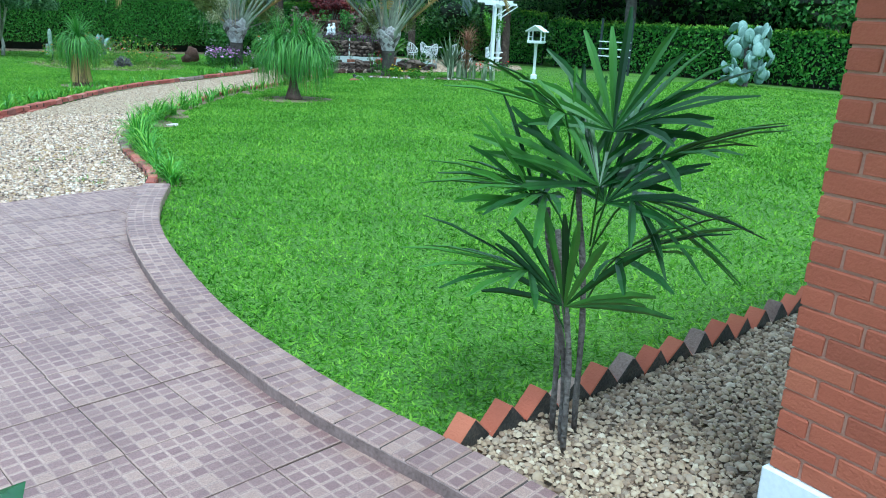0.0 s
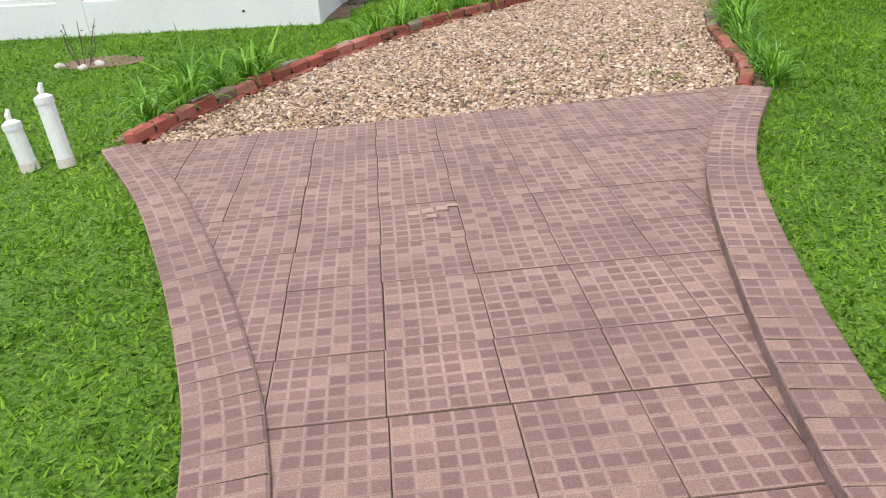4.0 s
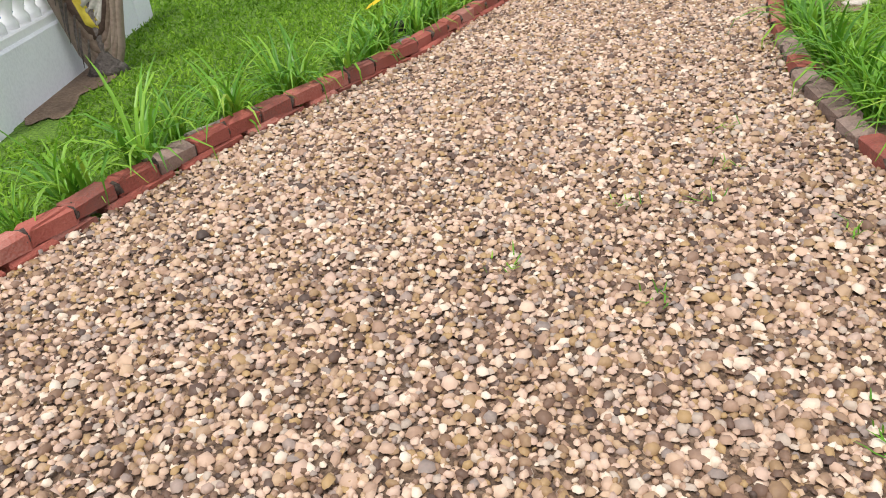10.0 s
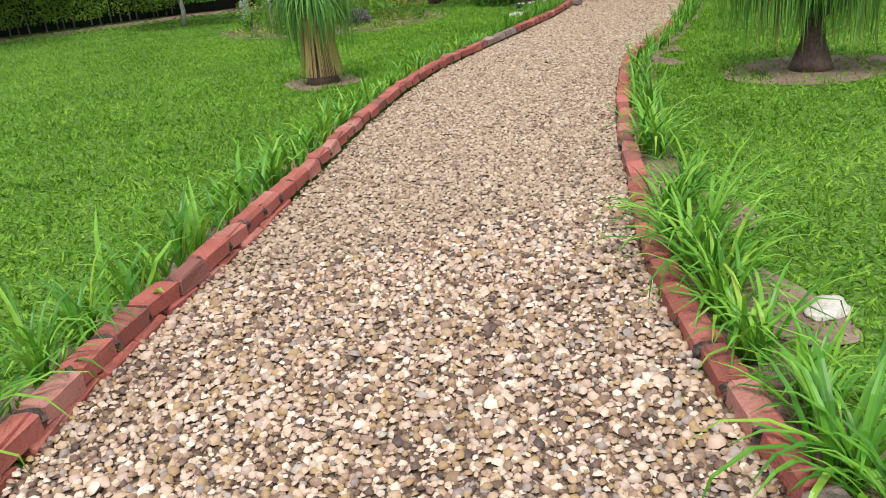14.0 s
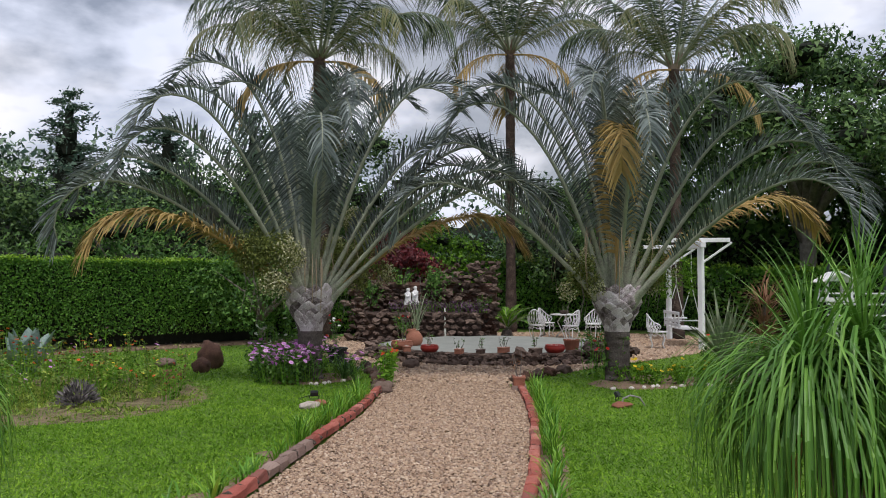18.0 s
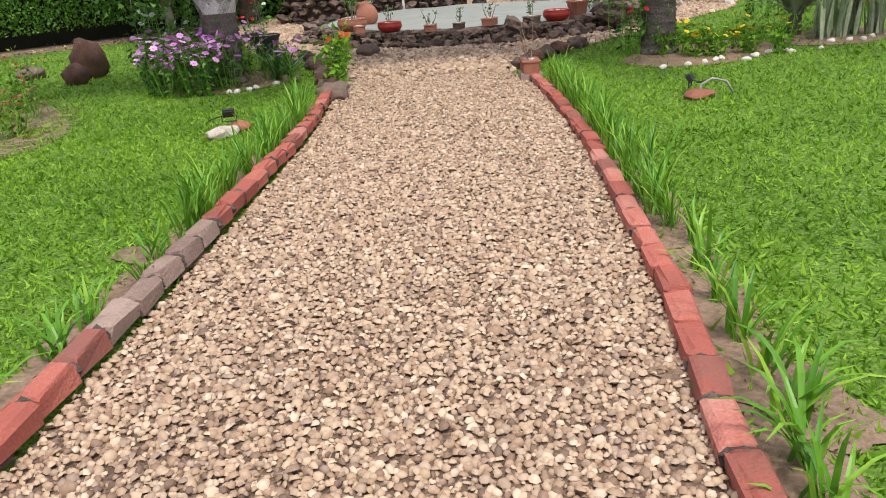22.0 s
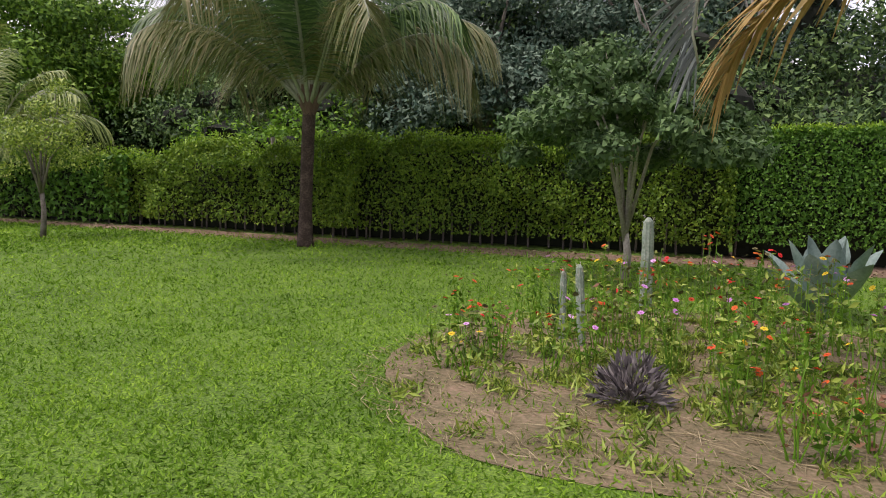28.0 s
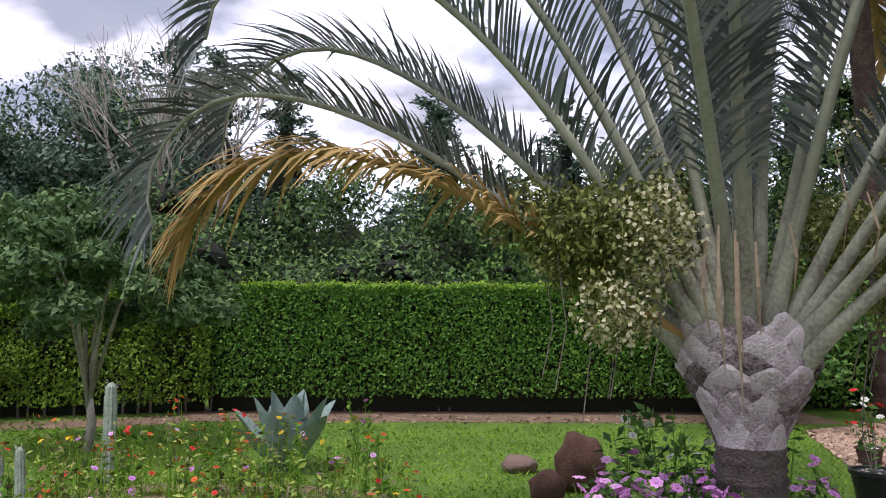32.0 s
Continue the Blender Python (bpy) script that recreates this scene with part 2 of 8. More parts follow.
M = {
    "soil": mat("soil", [(0.1, 0.066, 0.042), (0.2, 0.135, 0.09), (0.3, 0.21, 0.145)], 0.95, 3, 40, 0.8, dist=0.02),
    "lawn": mat("lawn", [(0.032, 0.07, 0.007), (0.095, 0.188, 0.016), (0.2, 0.335, 0.036)], 0.9, 0.9, 48, 1.0, dist=0.03, fine_mix=0.7),
    "grass": mat("grass", [(0.062, 0.15, 0.01), (0.155, 0.31, 0.024), (0.29, 0.47, 0.048)], 0.65, 0.7, 9, 0, island=0.3, thin=0.25, spec=0.15),
    "bed_soil": mat("bed_soil", [(0.075, 0.07, 0.03), (0.17, 0.14, 0.075), (0.3, 0.21, 0.14)], 0.95, 2.2, 34, 0.8, dist=0.02),
    "litter": mat("litter", [(0.1, 0.085, 0.04), (0.24, 0.2, 0.1), (0.42, 0.36, 0.22)], 0.9, 3, 9, 0, island=0.6),
    "gravel_bed": mat("gravel_bed", [(0.05, 0.032, 0.022), (0.14, 0.09, 0.06), (0.28, 0.195, 0.135)], 0.9, 9, 55, 1.0, dist=0.02, fine_mix=0.7),
    "pebble": mat("pebble", [(0.05, 0.038, 0.034), (0.125, 0.072, 0.05), (0.21, 0.125, 0.08), (0.4, 0.26, 0.115), (0.25, 0.155, 0.108), (0.47, 0.32, 0.195), (0.57, 0.395, 0.29), (0.32, 0.2, 0.135), (0.65, 0.475, 0.355), (0.52, 0.36, 0.28), (0.24, 0.19, 0.165), (0.66, 0.53, 0.41), (0.74, 0.64, 0.53)], 0.55, 1.2, 60, 0.3, island=0.9, dist=0.004),
    "pebble_beige": mat("pebble_beige", [(0.1, 0.065, 0.047), (0.22, 0.138, 0.088), (0.37, 0.25, 0.165), (0.29, 0.187, 0.118), (0.47, 0.34, 0.23), (0.37, 0.255, 0.165), (0.5, 0.37, 0.255), (0.26, 0.185, 0.14), (0.45, 0.32, 0.21), (0.57, 0.45, 0.335), (0.22, 0.138, 0.092), (0.53, 0.4, 0.29)], 0.6, 1.2, 60, 0.3, island=0.9, dist=0.004),
    "tile": tile_mat("tile", CELL, CELL, (0, 1)),
    "kerb_tile": tile_mat("kerb_tile", 0.0685, 0.0655, (1, 0)),
    "grout": mat("grout", [(0.036, 0.026, 0.022), (0.1, 0.07, 0.06)], 0.9, 8, 60),
    "brick": mat("brick", [(0.22, 0.085, 0.066), (0.3, 0.083, 0.06), (0.36, 0.097, 0.071), (0.4, 0.125, 0.092), (0.45, 0.2, 0.16)], 0.85, 4, 90, 0.6, single=0.4),
    "brick_old": mat("brick_old", [(0.14, 0.09, 0.075), (0.24, 0.165, 0.135), (0.33, 0.24, 0.2)], 0.9, 7, 80, 0.7, single=0.3),
    "cement": mat("cement", [(0.16, 0.135, 0.105), (0.29, 0.25, 0.2), (0.4, 0.36, 0.3)], 0.95, 9, 70, 0.6),
    "mortar": mat("mortar", [(0.025, 0.019, 0.016), (0.07, 0.052, 0.042), (0.17, 0.13, 0.1)], 0.95, 12, 90, 0.7),
    "brick_shade_mould": mat("brick_shade_mould", [(0.02, 0.018, 0.016), (0.045, 0.038, 0.032), (0.1, 0.07, 0.055)], 0.95, 9, 70, 0.7),
    "pillar_brick": mat("pillar_brick", [(0.24, 0.07, 0.04), (0.36, 0.1, 0.055), (0.42, 0.14, 0.075)], 0.85, 4, 80, 0.4, single=0.55),
    "pillar_mortar": mat("pillar_mortar", [(0.34, 0.17, 0.125), (0.46, 0.26, 0.19)], 0.95, 9, 90),
    "white": mat("white", [(0.68, 0.68, 0.68), (0.8, 0.8, 0.8), (0.84, 0.84, 0.83)], 0.6, 1.5, 40, 0.1),
    "whitewash": mat("whitewash", [(0.72, 0.73, 0.76), (0.82, 0.83, 0.86), (0.86, 0.87, 0.89)], 0.8, 1.2, 50, 0.06),
    "iron": mat("iron", [(0.62, 0.63, 0.62), (0.8, 0.8, 0.79)], 0.45, 9, 60, 0.1),
    "hedge": mat("hedge", [(0.025, 0.075, 0.014), (0.075, 0.195, 0.026), (0.18, 0.36, 0.042)], 0.45, 0.8, 5, 0, island=0.6, thin=0.2, spec=0.15),
    "hedge_sunlit": mat("hedge_sunlit", [(0.1, 0.22, 0.015), (0.22, 0.4, 0.025), (0.36, 0.55, 0.05)], 0.45, 0.8, 5, 0, island=0.6, thin=0.3),
    "hedge_pale": mat("hedge_pale", [(0.04, 0.095, 0.014), (0.115, 0.215, 0.022), (0.26, 0.37, 0.036)], 0.45, 0.6, 5, 0, island=0.6, thin=0.2, spec=0.15),
    # near-black: the deep shade inside hedges and crowns, put into a colour
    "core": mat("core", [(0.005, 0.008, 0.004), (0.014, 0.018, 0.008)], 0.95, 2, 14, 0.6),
    "blade": mat("blade", [(0.03, 0.11, 0.008), (0.07, 0.21, 0.014), (0.14, 0.34, 0.024), (0.26, 0.47, 0.045), (0.5, 0.52, 0.08)], 0.4, 1.5, 12, 0, island=0.55, thin=0.3),
    "strap_leaf": mat("strap_leaf", [(0.03, 0.11, 0.008), (0.07, 0.21, 0.014), (0.14, 0.34, 0.024), (0.26, 0.47, 0.045), (0.5, 0.52, 0.08)], 0.4, 1.5, 12, 0, single=0.55, thin=0.3),
    "pony": mat("pony", [(0.04, 0.12, 0.02), (0.11, 0.26, 0.034), (0.24, 0.43, 0.07)], 0.45, 1.5, 10, 0, island=0.55, thin=0.2),
    "rhapis": mat("rhapis", [(0.012, 0.04, 0.007), (0.03, 0.088, 0.012), (0.075, 0.18, 0.02)], 0.4, 2, 12, 0, island=0.5, thin=0.15),
    "frond": mat("frond", [(0.06, 0.078, 0.072), (0.128, 0.158, 0.145), (0.245, 0.29, 0.272)], 0.45, 1.2, 10, 0, island=0.5, thin=0.15),
    "frond_dry": mat("frond_dry", [(0.2, 0.17, 0.06), (0.41, 0.28, 0.1), (0.62, 0.43, 0.16)], 0.8, 2, 10, 0, island=0.6, thin=0.2),
    "coco": mat("coco", [(0.045, 0.1, 0.04), (0.1, 0.19, 0.06), (0.2, 0.31, 0.1)], 0.4, 1.2, 10, 0, island=0.5, thin=0.2),
    "coco_dark": mat("coco_dark", [(0.025, 0.05, 0.025), (0.06, 0.1, 0.045), (0.13, 0.18, 0.07)], 0.45, 1.2, 10, 0, island=0.5, thin=0.15),
    "boot": mat("boot", [(0.07, 0.05, 0.05), (0.3, 0.25, 0.255), (0.6, 0.54, 0.55), (0.7, 0.65, 0.66)], 0.9, 13, 60, 1.0, single=0.3, dist=0.02),
    "boot_dark": mat("boot_dark", [(0.04, 0.03, 0.03), (0.1, 0.08, 0.075)], 0.95, 9, 60, 0.6),
    "shred": mat("shred", [(0.3, 0.22, 0.14), (0.5, 0.4, 0.28)], 0.8, 5, 30, 0, thin=0.2),
    "coco_old": mat("coco_old", [(0.09, 0.12, 0.04), (0.16, 0.19, 0.065), (0.28, 0.25, 0.12)], 0.5, 0.9, 8, 0, island=0.4, thin=0.2),
    "coco_yellow": mat("coco_yellow", [(0.08, 0.13, 0.03), (0.16, 0.23, 0.05), (0.3, 0.36, 0.1)], 0.45, 0.9, 8, 0, island=0.45, thin=0.2),
    "rachis": mat("rachis", [(0.2, 0.22, 0.16), (0.34, 0.37, 0.27)], 0.6, 5, 30, 0.1),
    "petiole": mat("petiole", [(0.15, 0.125, 0.115), (0.31, 0.33, 0.25), (0.45, 0.48, 0.36)], 0.75, 5, 40, 0.4),
    "trunk": mat("trunk", [(0.05, 0.04, 0.035), (0.12, 0.1, 0.09), (0.21, 0.18, 0.16)], 0.95, 7, 50, 0.9, dist=0.02),
    "coco_trunk": mat("coco_trunk", [(0.025, 0.016, 0.012), (0.06, 0.04, 0.03), (0.15, 0.11, 0.09)], 0.95, 5, 40, 0.9, dist=0.02),
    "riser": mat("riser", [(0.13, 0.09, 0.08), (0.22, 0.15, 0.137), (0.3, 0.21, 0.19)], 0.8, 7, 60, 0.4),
    "bark_pale": mat("bark_pale", [(0.2, 0.18, 0.15), (0.36, 0.33, 0.28), (0.5, 0.47, 0.42)], 0.9, 8, 40, 0.5),
    "bark": mat("bark", [(0.1, 0.085, 0.07), (0.2, 0.175, 0.15), (0.3, 0.27, 0.24)], 0.9, 7, 40, 0.6),
    "rock": mat("rock", [(0.035, 0.024, 0.02), (0.085, 0.055, 0.042), (0.17, 0.12, 0.095)], 0.9, 5, 30, 0.8, single=0.4, island=0.25, dist=0.02),
    "rock_red": mat("rock_red", [(0.05, 0.028, 0.022), (0.095, 0.048, 0.034), (0.16, 0.09, 0.06)], 0.95, 6, 60, 0.9, dist=0.02),
    "rock_grey": mat("rock_grey", [(0.14, 0.13, 0.12), (0.28, 0.27, 0.26), (0.4, 0.39, 0.37)], 0.9, 6, 50, 0.5),
    "stone_pale": mat("stone_pale", [(0.4, 0.35, 0.3), (0.6, 0.55, 0.5), (0.7, 0.67, 0.63)], 0.85, 6, 50, 0.4),
    "slab": mat("slab", [(0.28, 0.23, 0.19), (0.48, 0.42, 0.36), (0.62, 0.56, 0.5)], 0.9, 9, 60, 0.6),
    "terracotta": mat("terracotta", [(0.2, 0.075, 0.045), (0.3, 0.115, 0.07), (0.38, 0.18, 0.12)], 0.8, 7, 50, 0.3, single=0.3),
    "red_glaze": mat("red_glaze", [(0.22, 0.02, 0.015), (0.34, 0.035, 0.025)], 0.35, 6, 40, 0.1),
    "black_plastic": mat("black_plastic", [(0.01, 0.012, 0.012), (0.025, 0.027, 0.027)], 0.45, 8, 60, 0.1),
    "pond_floor": mat("pond_floor", [(0.1, 0.1, 0.085), (0.18, 0.18, 0.15)], 0.9, 3, 40),
    "net": mat("net", [(0.32, 0.34, 0.31), (0.45, 0.47, 0.43)], 0.6, 3, 40, 0, thin=0.3),
    "dark_leaf": mat("dark_leaf", [(0.022, 0.052, 0.018), (0.07, 0.138, 0.043), (0.16, 0.26, 0.08)], 0.5, 0.7, 4, 0, island=0.5, thin=0.15, spec=0.15),
    # lightened and blued: distance haze is mixed into this leaf colour
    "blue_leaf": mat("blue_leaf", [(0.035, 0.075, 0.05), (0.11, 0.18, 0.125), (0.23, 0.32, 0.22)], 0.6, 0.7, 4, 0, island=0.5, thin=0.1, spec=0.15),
    "mid_leaf": mat("mid_leaf", [(0.035, 0.09, 0.022), (0.08, 0.185, 0.036), (0.15, 0.28, 0.06)], 0.5, 0.7, 4, 0, island=0.5, thin=0.2, spec=0.15),
    "bright_leaf": mat("bright_leaf", [(0.05, 0.13, 0.012), (0.11, 0.25, 0.02), (0.2, 0.38, 0.03)], 0.5, 0.6, 4, 0, island=0.5, thin=0.25, spec=0.15),
    "herb": mat("herb", [(0.08, 0.15, 0.015), (0.2, 0.32, 0.034), (0.38, 0.48, 0.08)], 0.5, 1.5, 8, 0, island=0.5, thin=0.25),
    "tree_leaf": mat("tree_leaf", [(0.035, 0.09, 0.014), (0.1, 0.21, 0.025), (0.22, 0.37, 0.045)], 0.5, 0.4, 4, 0, island=0.4, thin=0.2, spec=0.15),
    # haze over the far trees, carried by a blue-grey leaf colour
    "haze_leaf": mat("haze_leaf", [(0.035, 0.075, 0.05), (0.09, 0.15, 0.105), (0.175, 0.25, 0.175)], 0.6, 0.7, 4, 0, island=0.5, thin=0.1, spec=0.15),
    "umbrella_leaf": mat("umbrella_leaf", [(0.04, 0.085, 0.03), (0.085, 0.16, 0.055), (0.15, 0.25, 0.09)], 0.5, 0.8, 4, 0, island=0.5, thin=0.2, spec=0.15),
    "crimson_leaf": mat("crimson_leaf", [(0.05, 0.008, 0.012), (0.12, 0.015, 0.022), (0.2, 0.03, 0.03)], 0.5, 1, 6, 0, island=0.5, thin=0.2),
    "olive_leaf": mat("olive_leaf", [(0.065, 0.09, 0.018), (0.15, 0.19, 0.04), (0.28, 0.31, 0.08)], 0.5, 1, 6, 0, island=0.5, thin=0.2),
    "cream": mat("cream", [(0.45, 0.45, 0.25), (0.62, 0.6, 0.4)], 0.7, 3, 20, 0, island=0.5, thin=0.2),
    "agave": mat("agave", [(0.13, 0.2, 0.17), (0.22, 0.31, 0.27), (0.32, 0.41, 0.36)], 0.5, 4, 30, 0.05),
    "cactus": mat("cactus", [(0.12, 0.17, 0.12), (0.25, 0.32, 0.25), (0.4, 0.45, 0.37)], 0.7, 8, 40, 0.2),
    "sage": mat("sage", [(0.06, 0.053, 0.056), (0.14, 0.125, 0.128), (0.24, 0.22, 0.21)], 0.8, 3, 20, 0, island=0.5, thin=0.1),
    "stripe_leaf": mat("stripe_leaf", [(0.1, 0.15, 0.07), (0.23, 0.3, 0.17), (0.42, 0.46, 0.3)], 0.5, 6, 22, 0, island=0.3, thin=0.1),
    "rust_leaf": mat("rust_leaf", [(0.14, 0.06, 0.03), (0.26, 0.13, 0.07), (0.38, 0.24, 0.14)], 0.7, 3, 20, 0, island=0.6, thin=0.15),
    "violet": mat("violet", [(0.5, 0.16, 0.5), (0.64, 0.28, 0.63), (0.76, 0.45, 0.75)], 0.6, 6, 30, 0, single=0.4, thin=0.2),
    "orange": mat("orange", [(0.65, 0.07, 0.015), (0.75, 0.16, 0.02)], 0.6, 6, 30, 0, single=0.5, thin=0.2),
    "yellow": mat("yellow", [(0.75, 0.5, 0.01), (0.8, 0.6, 0.03)], 0.6, 6, 30, 0, single=0.5, thin=0.2),
    "red": mat("red", [(0.55, 0.015, 0.015), (0.68, 0.04, 0.03)], 0.6, 6, 30, 0, single=0.5, thin=0.2),
    "petal_white": mat("petal_white", [(0.66, 0.68, 0.6), (0.8, 0.81, 0.76)], 0.5, 6, 30, 0, thin=0.25),
    "spathe_green": mat("spathe_green", [(0.25, 0.4, 0.05), (0.45, 0.58, 0.15), (0.66, 0.72, 0.4)], 0.45, 9, 30, 0, thin=0.25),
    "spadix": mat("spadix", [(0.05, 0.06, 0.02), (0.16, 0.15, 0.05)], 0.8, 20, 90, 0.6),
    "lily_leaf": mat("lily_leaf", [(0.02, 0.07, 0.02), (0.04, 0.13, 0.03)], 0.25, 6, 30, 0.05, thin=0.15),
    "purple_leaf": mat("purple_leaf", [(0.05, 0.03, 0.05), (0.13, 0.07, 0.12), (0.3, 0.16, 0.26)], 0.5, 3, 20, 0, island=0.6, thin=0.15),
    "sheath": mat("sheath", [(0.05, 0.028, 0.02), (0.15, 0.095, 0.07), (0.3, 0.225, 0.18)], 0.8, 4, 40, 0.3, single=0.4),
    "sheath_pale": mat("sheath_pale", [(0.3, 0.26, 0.22), (0.5, 0.46, 0.42), (0.66, 0.62, 0.58)], 0.75, 6, 50, 0.2),
    "sheath_yellow": mat("sheath_yellow", [(0.5, 0.36, 0.03), (0.68, 0.55, 0.08)], 0.6, 5, 40, 0.1),
    "pool_blue": mat("pool_blue", [(0.02, 0.1, 0.3), (0.05, 0.2, 0.45)], 0.2, 5, 30, 0.05),
    "wire_green": mat("wire_green", [(0.02, 0.03, 0.03), (0.04, 0.05, 0.05)], 0.6, 8, 30, 0),
    "chip": mat("chip", [(0.34, 0.22, 0.185), (0.45, 0.32, 0.265)], 0.8, 20, 60, 0.2),
}


# ---- mesh helpers ----
class Mesh:
    """Collects points and faces for one mesh."""

    def __init__(self):
        self.v, self.f, self.n = [], [], 0

    def add(self, verts, faces):
        verts = np.asarray(verts, float).reshape(-1, 3)
        self.v.append(verts)
        self.f += [[i + self.n for i in f] for f in faces]
        self.n += len(verts)
        return self

    def box(self, m, sx, sy, sz, bevel=0.0, wob=0.0):
        """A box centred on m's origin, with chamfered upright and top edges."""
        b = min(bevel, sx * 0.3, sy * 0.3, sz * 0.3)
        vs = []
        for z, e in ((-sz / 2, 0.0), (sz / 2 - b, 0.0), (sz / 2, b)):
            for x, y, dx, dy in ((-1, -1, 1, 0), (1, -1, -1, 0), (1, -1, 0, 1), (1, 1, 0, -1), (1, 1, -1, 0), (-1, 1, 1, 0), (-1, 1, 0, -1), (-1, -1, 0, 1)):
                p = Vector((x * (sx / 2 - e) + dx * b * 0.6, y * (sy / 2 - e) + dy * b * 0.6, z))
                p += Vector((random.uniform(-wob, wob), random.uniform(-wob, wob), random.uniform(-wob, wob)))
                vs.append(tuple(m @ p))
        fs = [list(range(7, -1, -1)), list(range(16, 24))]
        for r in (0, 8):
            fs += [[r + i, r + (i + 1) % 8, r + 8 + (i + 1) % 8, r + 8 + i] for i in range(8)]
        return self.add(vs, fs)

    def tube(self, pts, radii, sides=8, cap=True):
        """A round bar along pts."""
        pts = [Vector(p) for p in pts]
        if not hasattr(radii, "__len__"):
            radii = [radii] * len(pts)
        vs, fs, side = [], [], None
        for i, p in enumerate(pts):
            d = (pts[min(i + 1, len(pts) - 1)] - pts[max(i - 1, 0)]).normalized()
            if side is None:
                side = d.orthogonal().normalized()
            side = (side - d * side.dot(d)).normalized()
            up = d.cross(side)
            vs += [tuple(p + radii[i] * (math.cos(2 * math.pi * k / sides) * side + math.sin(2 * math.pi * k / sides) * up)) for k in range(sides)]
        for i in range(len(pts) - 1):
            fs += [[i * sides + k, i * sides + (k + 1) % sides, (i + 1) * sides + (k + 1) % sides, (i + 1) * sides + k] for k in range(sides)]
        if cap:
            fs += [list(range(sides - 1, -1, -1)), [(len(pts) - 1) * sides + k for k in range(sides)]]
        return self.add(vs, fs)

    def lathe(self, m, profile, sides=16):
        """A turned body: profile of (radius, z)."""
        vs = [tuple(m @ Vector((r * math.cos(2 * math.pi * k / sides), r * math.sin(2 * math.pi * k / sides), z))) for r, z in profile for k in range(sides)]
        fs = [[i * sides + k, i * sides + (k + 1) % sides, (i + 1) * sides + (k + 1) % sides, (i + 1) * sides + k] for i in range(len(profile) - 1) for k in range(sides)]
        return self.add(vs, fs + [list(range(sides - 1, -1, -1)), [(len(profile) - 1) * sides + k for k in range(sides)]])

    def strip(self, pts, widths, side, fold=0.0):
        """A leaf blade along pts: two faces wide, folded along its midrib."""
        side = Vector(side)
        vs, fs = [], []
        for i, p in enumerate(pts):
            p = Vector(p)
            d = (Vector(pts[min(i + 1, len(pts) - 1)]) - Vector(pts[max(i - 1, 0)]))
            s = side - d * (side.dot(d) / max(d.length_squared, 1e-9))
            s = s.normalized() * widths[i] / 2
            up = d.cross(s).normalized() * widths[i] * fold
            vs += [tuple(p - s + up), tuple(p), tuple(p + s + up)]
        for i in range(len(pts) - 1):
            a = 3 * i
            fs += [[a, a + 1, a + 4, a + 3], [a + 1, a + 2, a + 5, a + 4]]
        return self.add(vs, fs)

    def stone(self, m, sx, sy, sz, rough=0.18, sub=1):
        """A lumpy stone."""
        vs, fs = ICO[sub]
        seed = Vector((random.uniform(0, 99), random.uniform(0, 99), 0))
        out = []
        for v in vs:
            k = 1 + rough * noise.noise(Vector(v) * 1.7 + seed) * 2
            out.append(tuple(m @ Vector((v[0] * sx * k, v[1] * sy * k, v[2] * sz * k))))
        return self.add(out, fs)

    def data(self, name, material, smooth=False):
        me = bpy.data.meshes.new(name)
        me.from_pydata(np.concatenate(self.v).tolist() if self.v else [], [], self.f)
        me.materials.append(material)
        if smooth:
            me.polygons.foreach_set("use_smooth", [True] * len(me.polygons))
        return me


def ico(sub):
    b = bmesh.new()
    bmesh.ops.create_icosphere(b, subdivisions=sub, radius=1)
    r = [tuple(v.co) for v in b.verts], [[v.index for v in f.verts] for f in b.faces]
    b.free()
    return r


ICO = {0: ico(1), 1: ico(2), 2: ico(3)}


def fast_mesh(name, verts, faces, material, smooth=False):
    """One mesh from arrays: verts (n, 3) and faces (m, k) all of k corners."""
    me = bpy.data.meshes.new(name)
    n, k = faces.shape
    me.vertices.add(len(verts))
    me.vertices.foreach_set("co", np.ascontiguousarray(verts, np.float32).ravel())
    me.loops.add(n * k)
    me.loops.foreach_set("vertex_index", np.ascontiguousarray(faces, np.int32).ravel())
    me.polygons.add(n)
    me.polygons.foreach_set("loop_start", np.arange(0, n * k, k, dtype=np.int32))
    if smooth:
        me.polygons.foreach_set("use_smooth", np.ones(n, bool))
    me.materials.append(material)
    me.update()
    me.validate()
    return me


def leaf_arrays(c, d, nrm, length, width):
    """Diamond leaves, folded: centres, directions, normals (n, 3), lengths and widths (n)."""
    d = d / np.maximum(np.linalg.norm(d, axis=1, keepdims=True), 1e-6)
    s = np.cross(d, nrm)
    s /= np.maximum(np.linalg.norm(s, axis=1, keepdims=True), 1e-6)
    up = np.cross(s, d)
    L, W = length[:, None] / 2, width[:, None] / 2
    v = np.stack([c - d * L, c + s * W + up * W * 0.35 - d * L * 0.1, c + d * L, c - s * W + up * W * 0.35 - d * L * 0.1], 1)
    f = np.arange(4 * len(c)).reshape(-1, 4)
    return v.reshape(-1, 3), np.concatenate([f[:, [0, 1, 2]], f[:, [0, 2, 3]]])


def sprays(c, d, nrm, length, width):
    """Leaves of one pointed face each, for foliage seen from afar."""
    d = d / np.maximum(np.linalg.norm(d, axis=1, keepdims=True), 1e-6)
    s = np.cross(d, nrm)
    s *= (width / 2 / np.maximum(np.linalg.norm(s, axis=1), 1e-6))[:, None]
    half = d * length[:, None] / 2
    return np.stack([c - half * 0.7 - s, c - half * 0.7 + s, c + half], 1).reshape(-1, 3), np.arange(3 * len(c)).reshape(-1, 3)


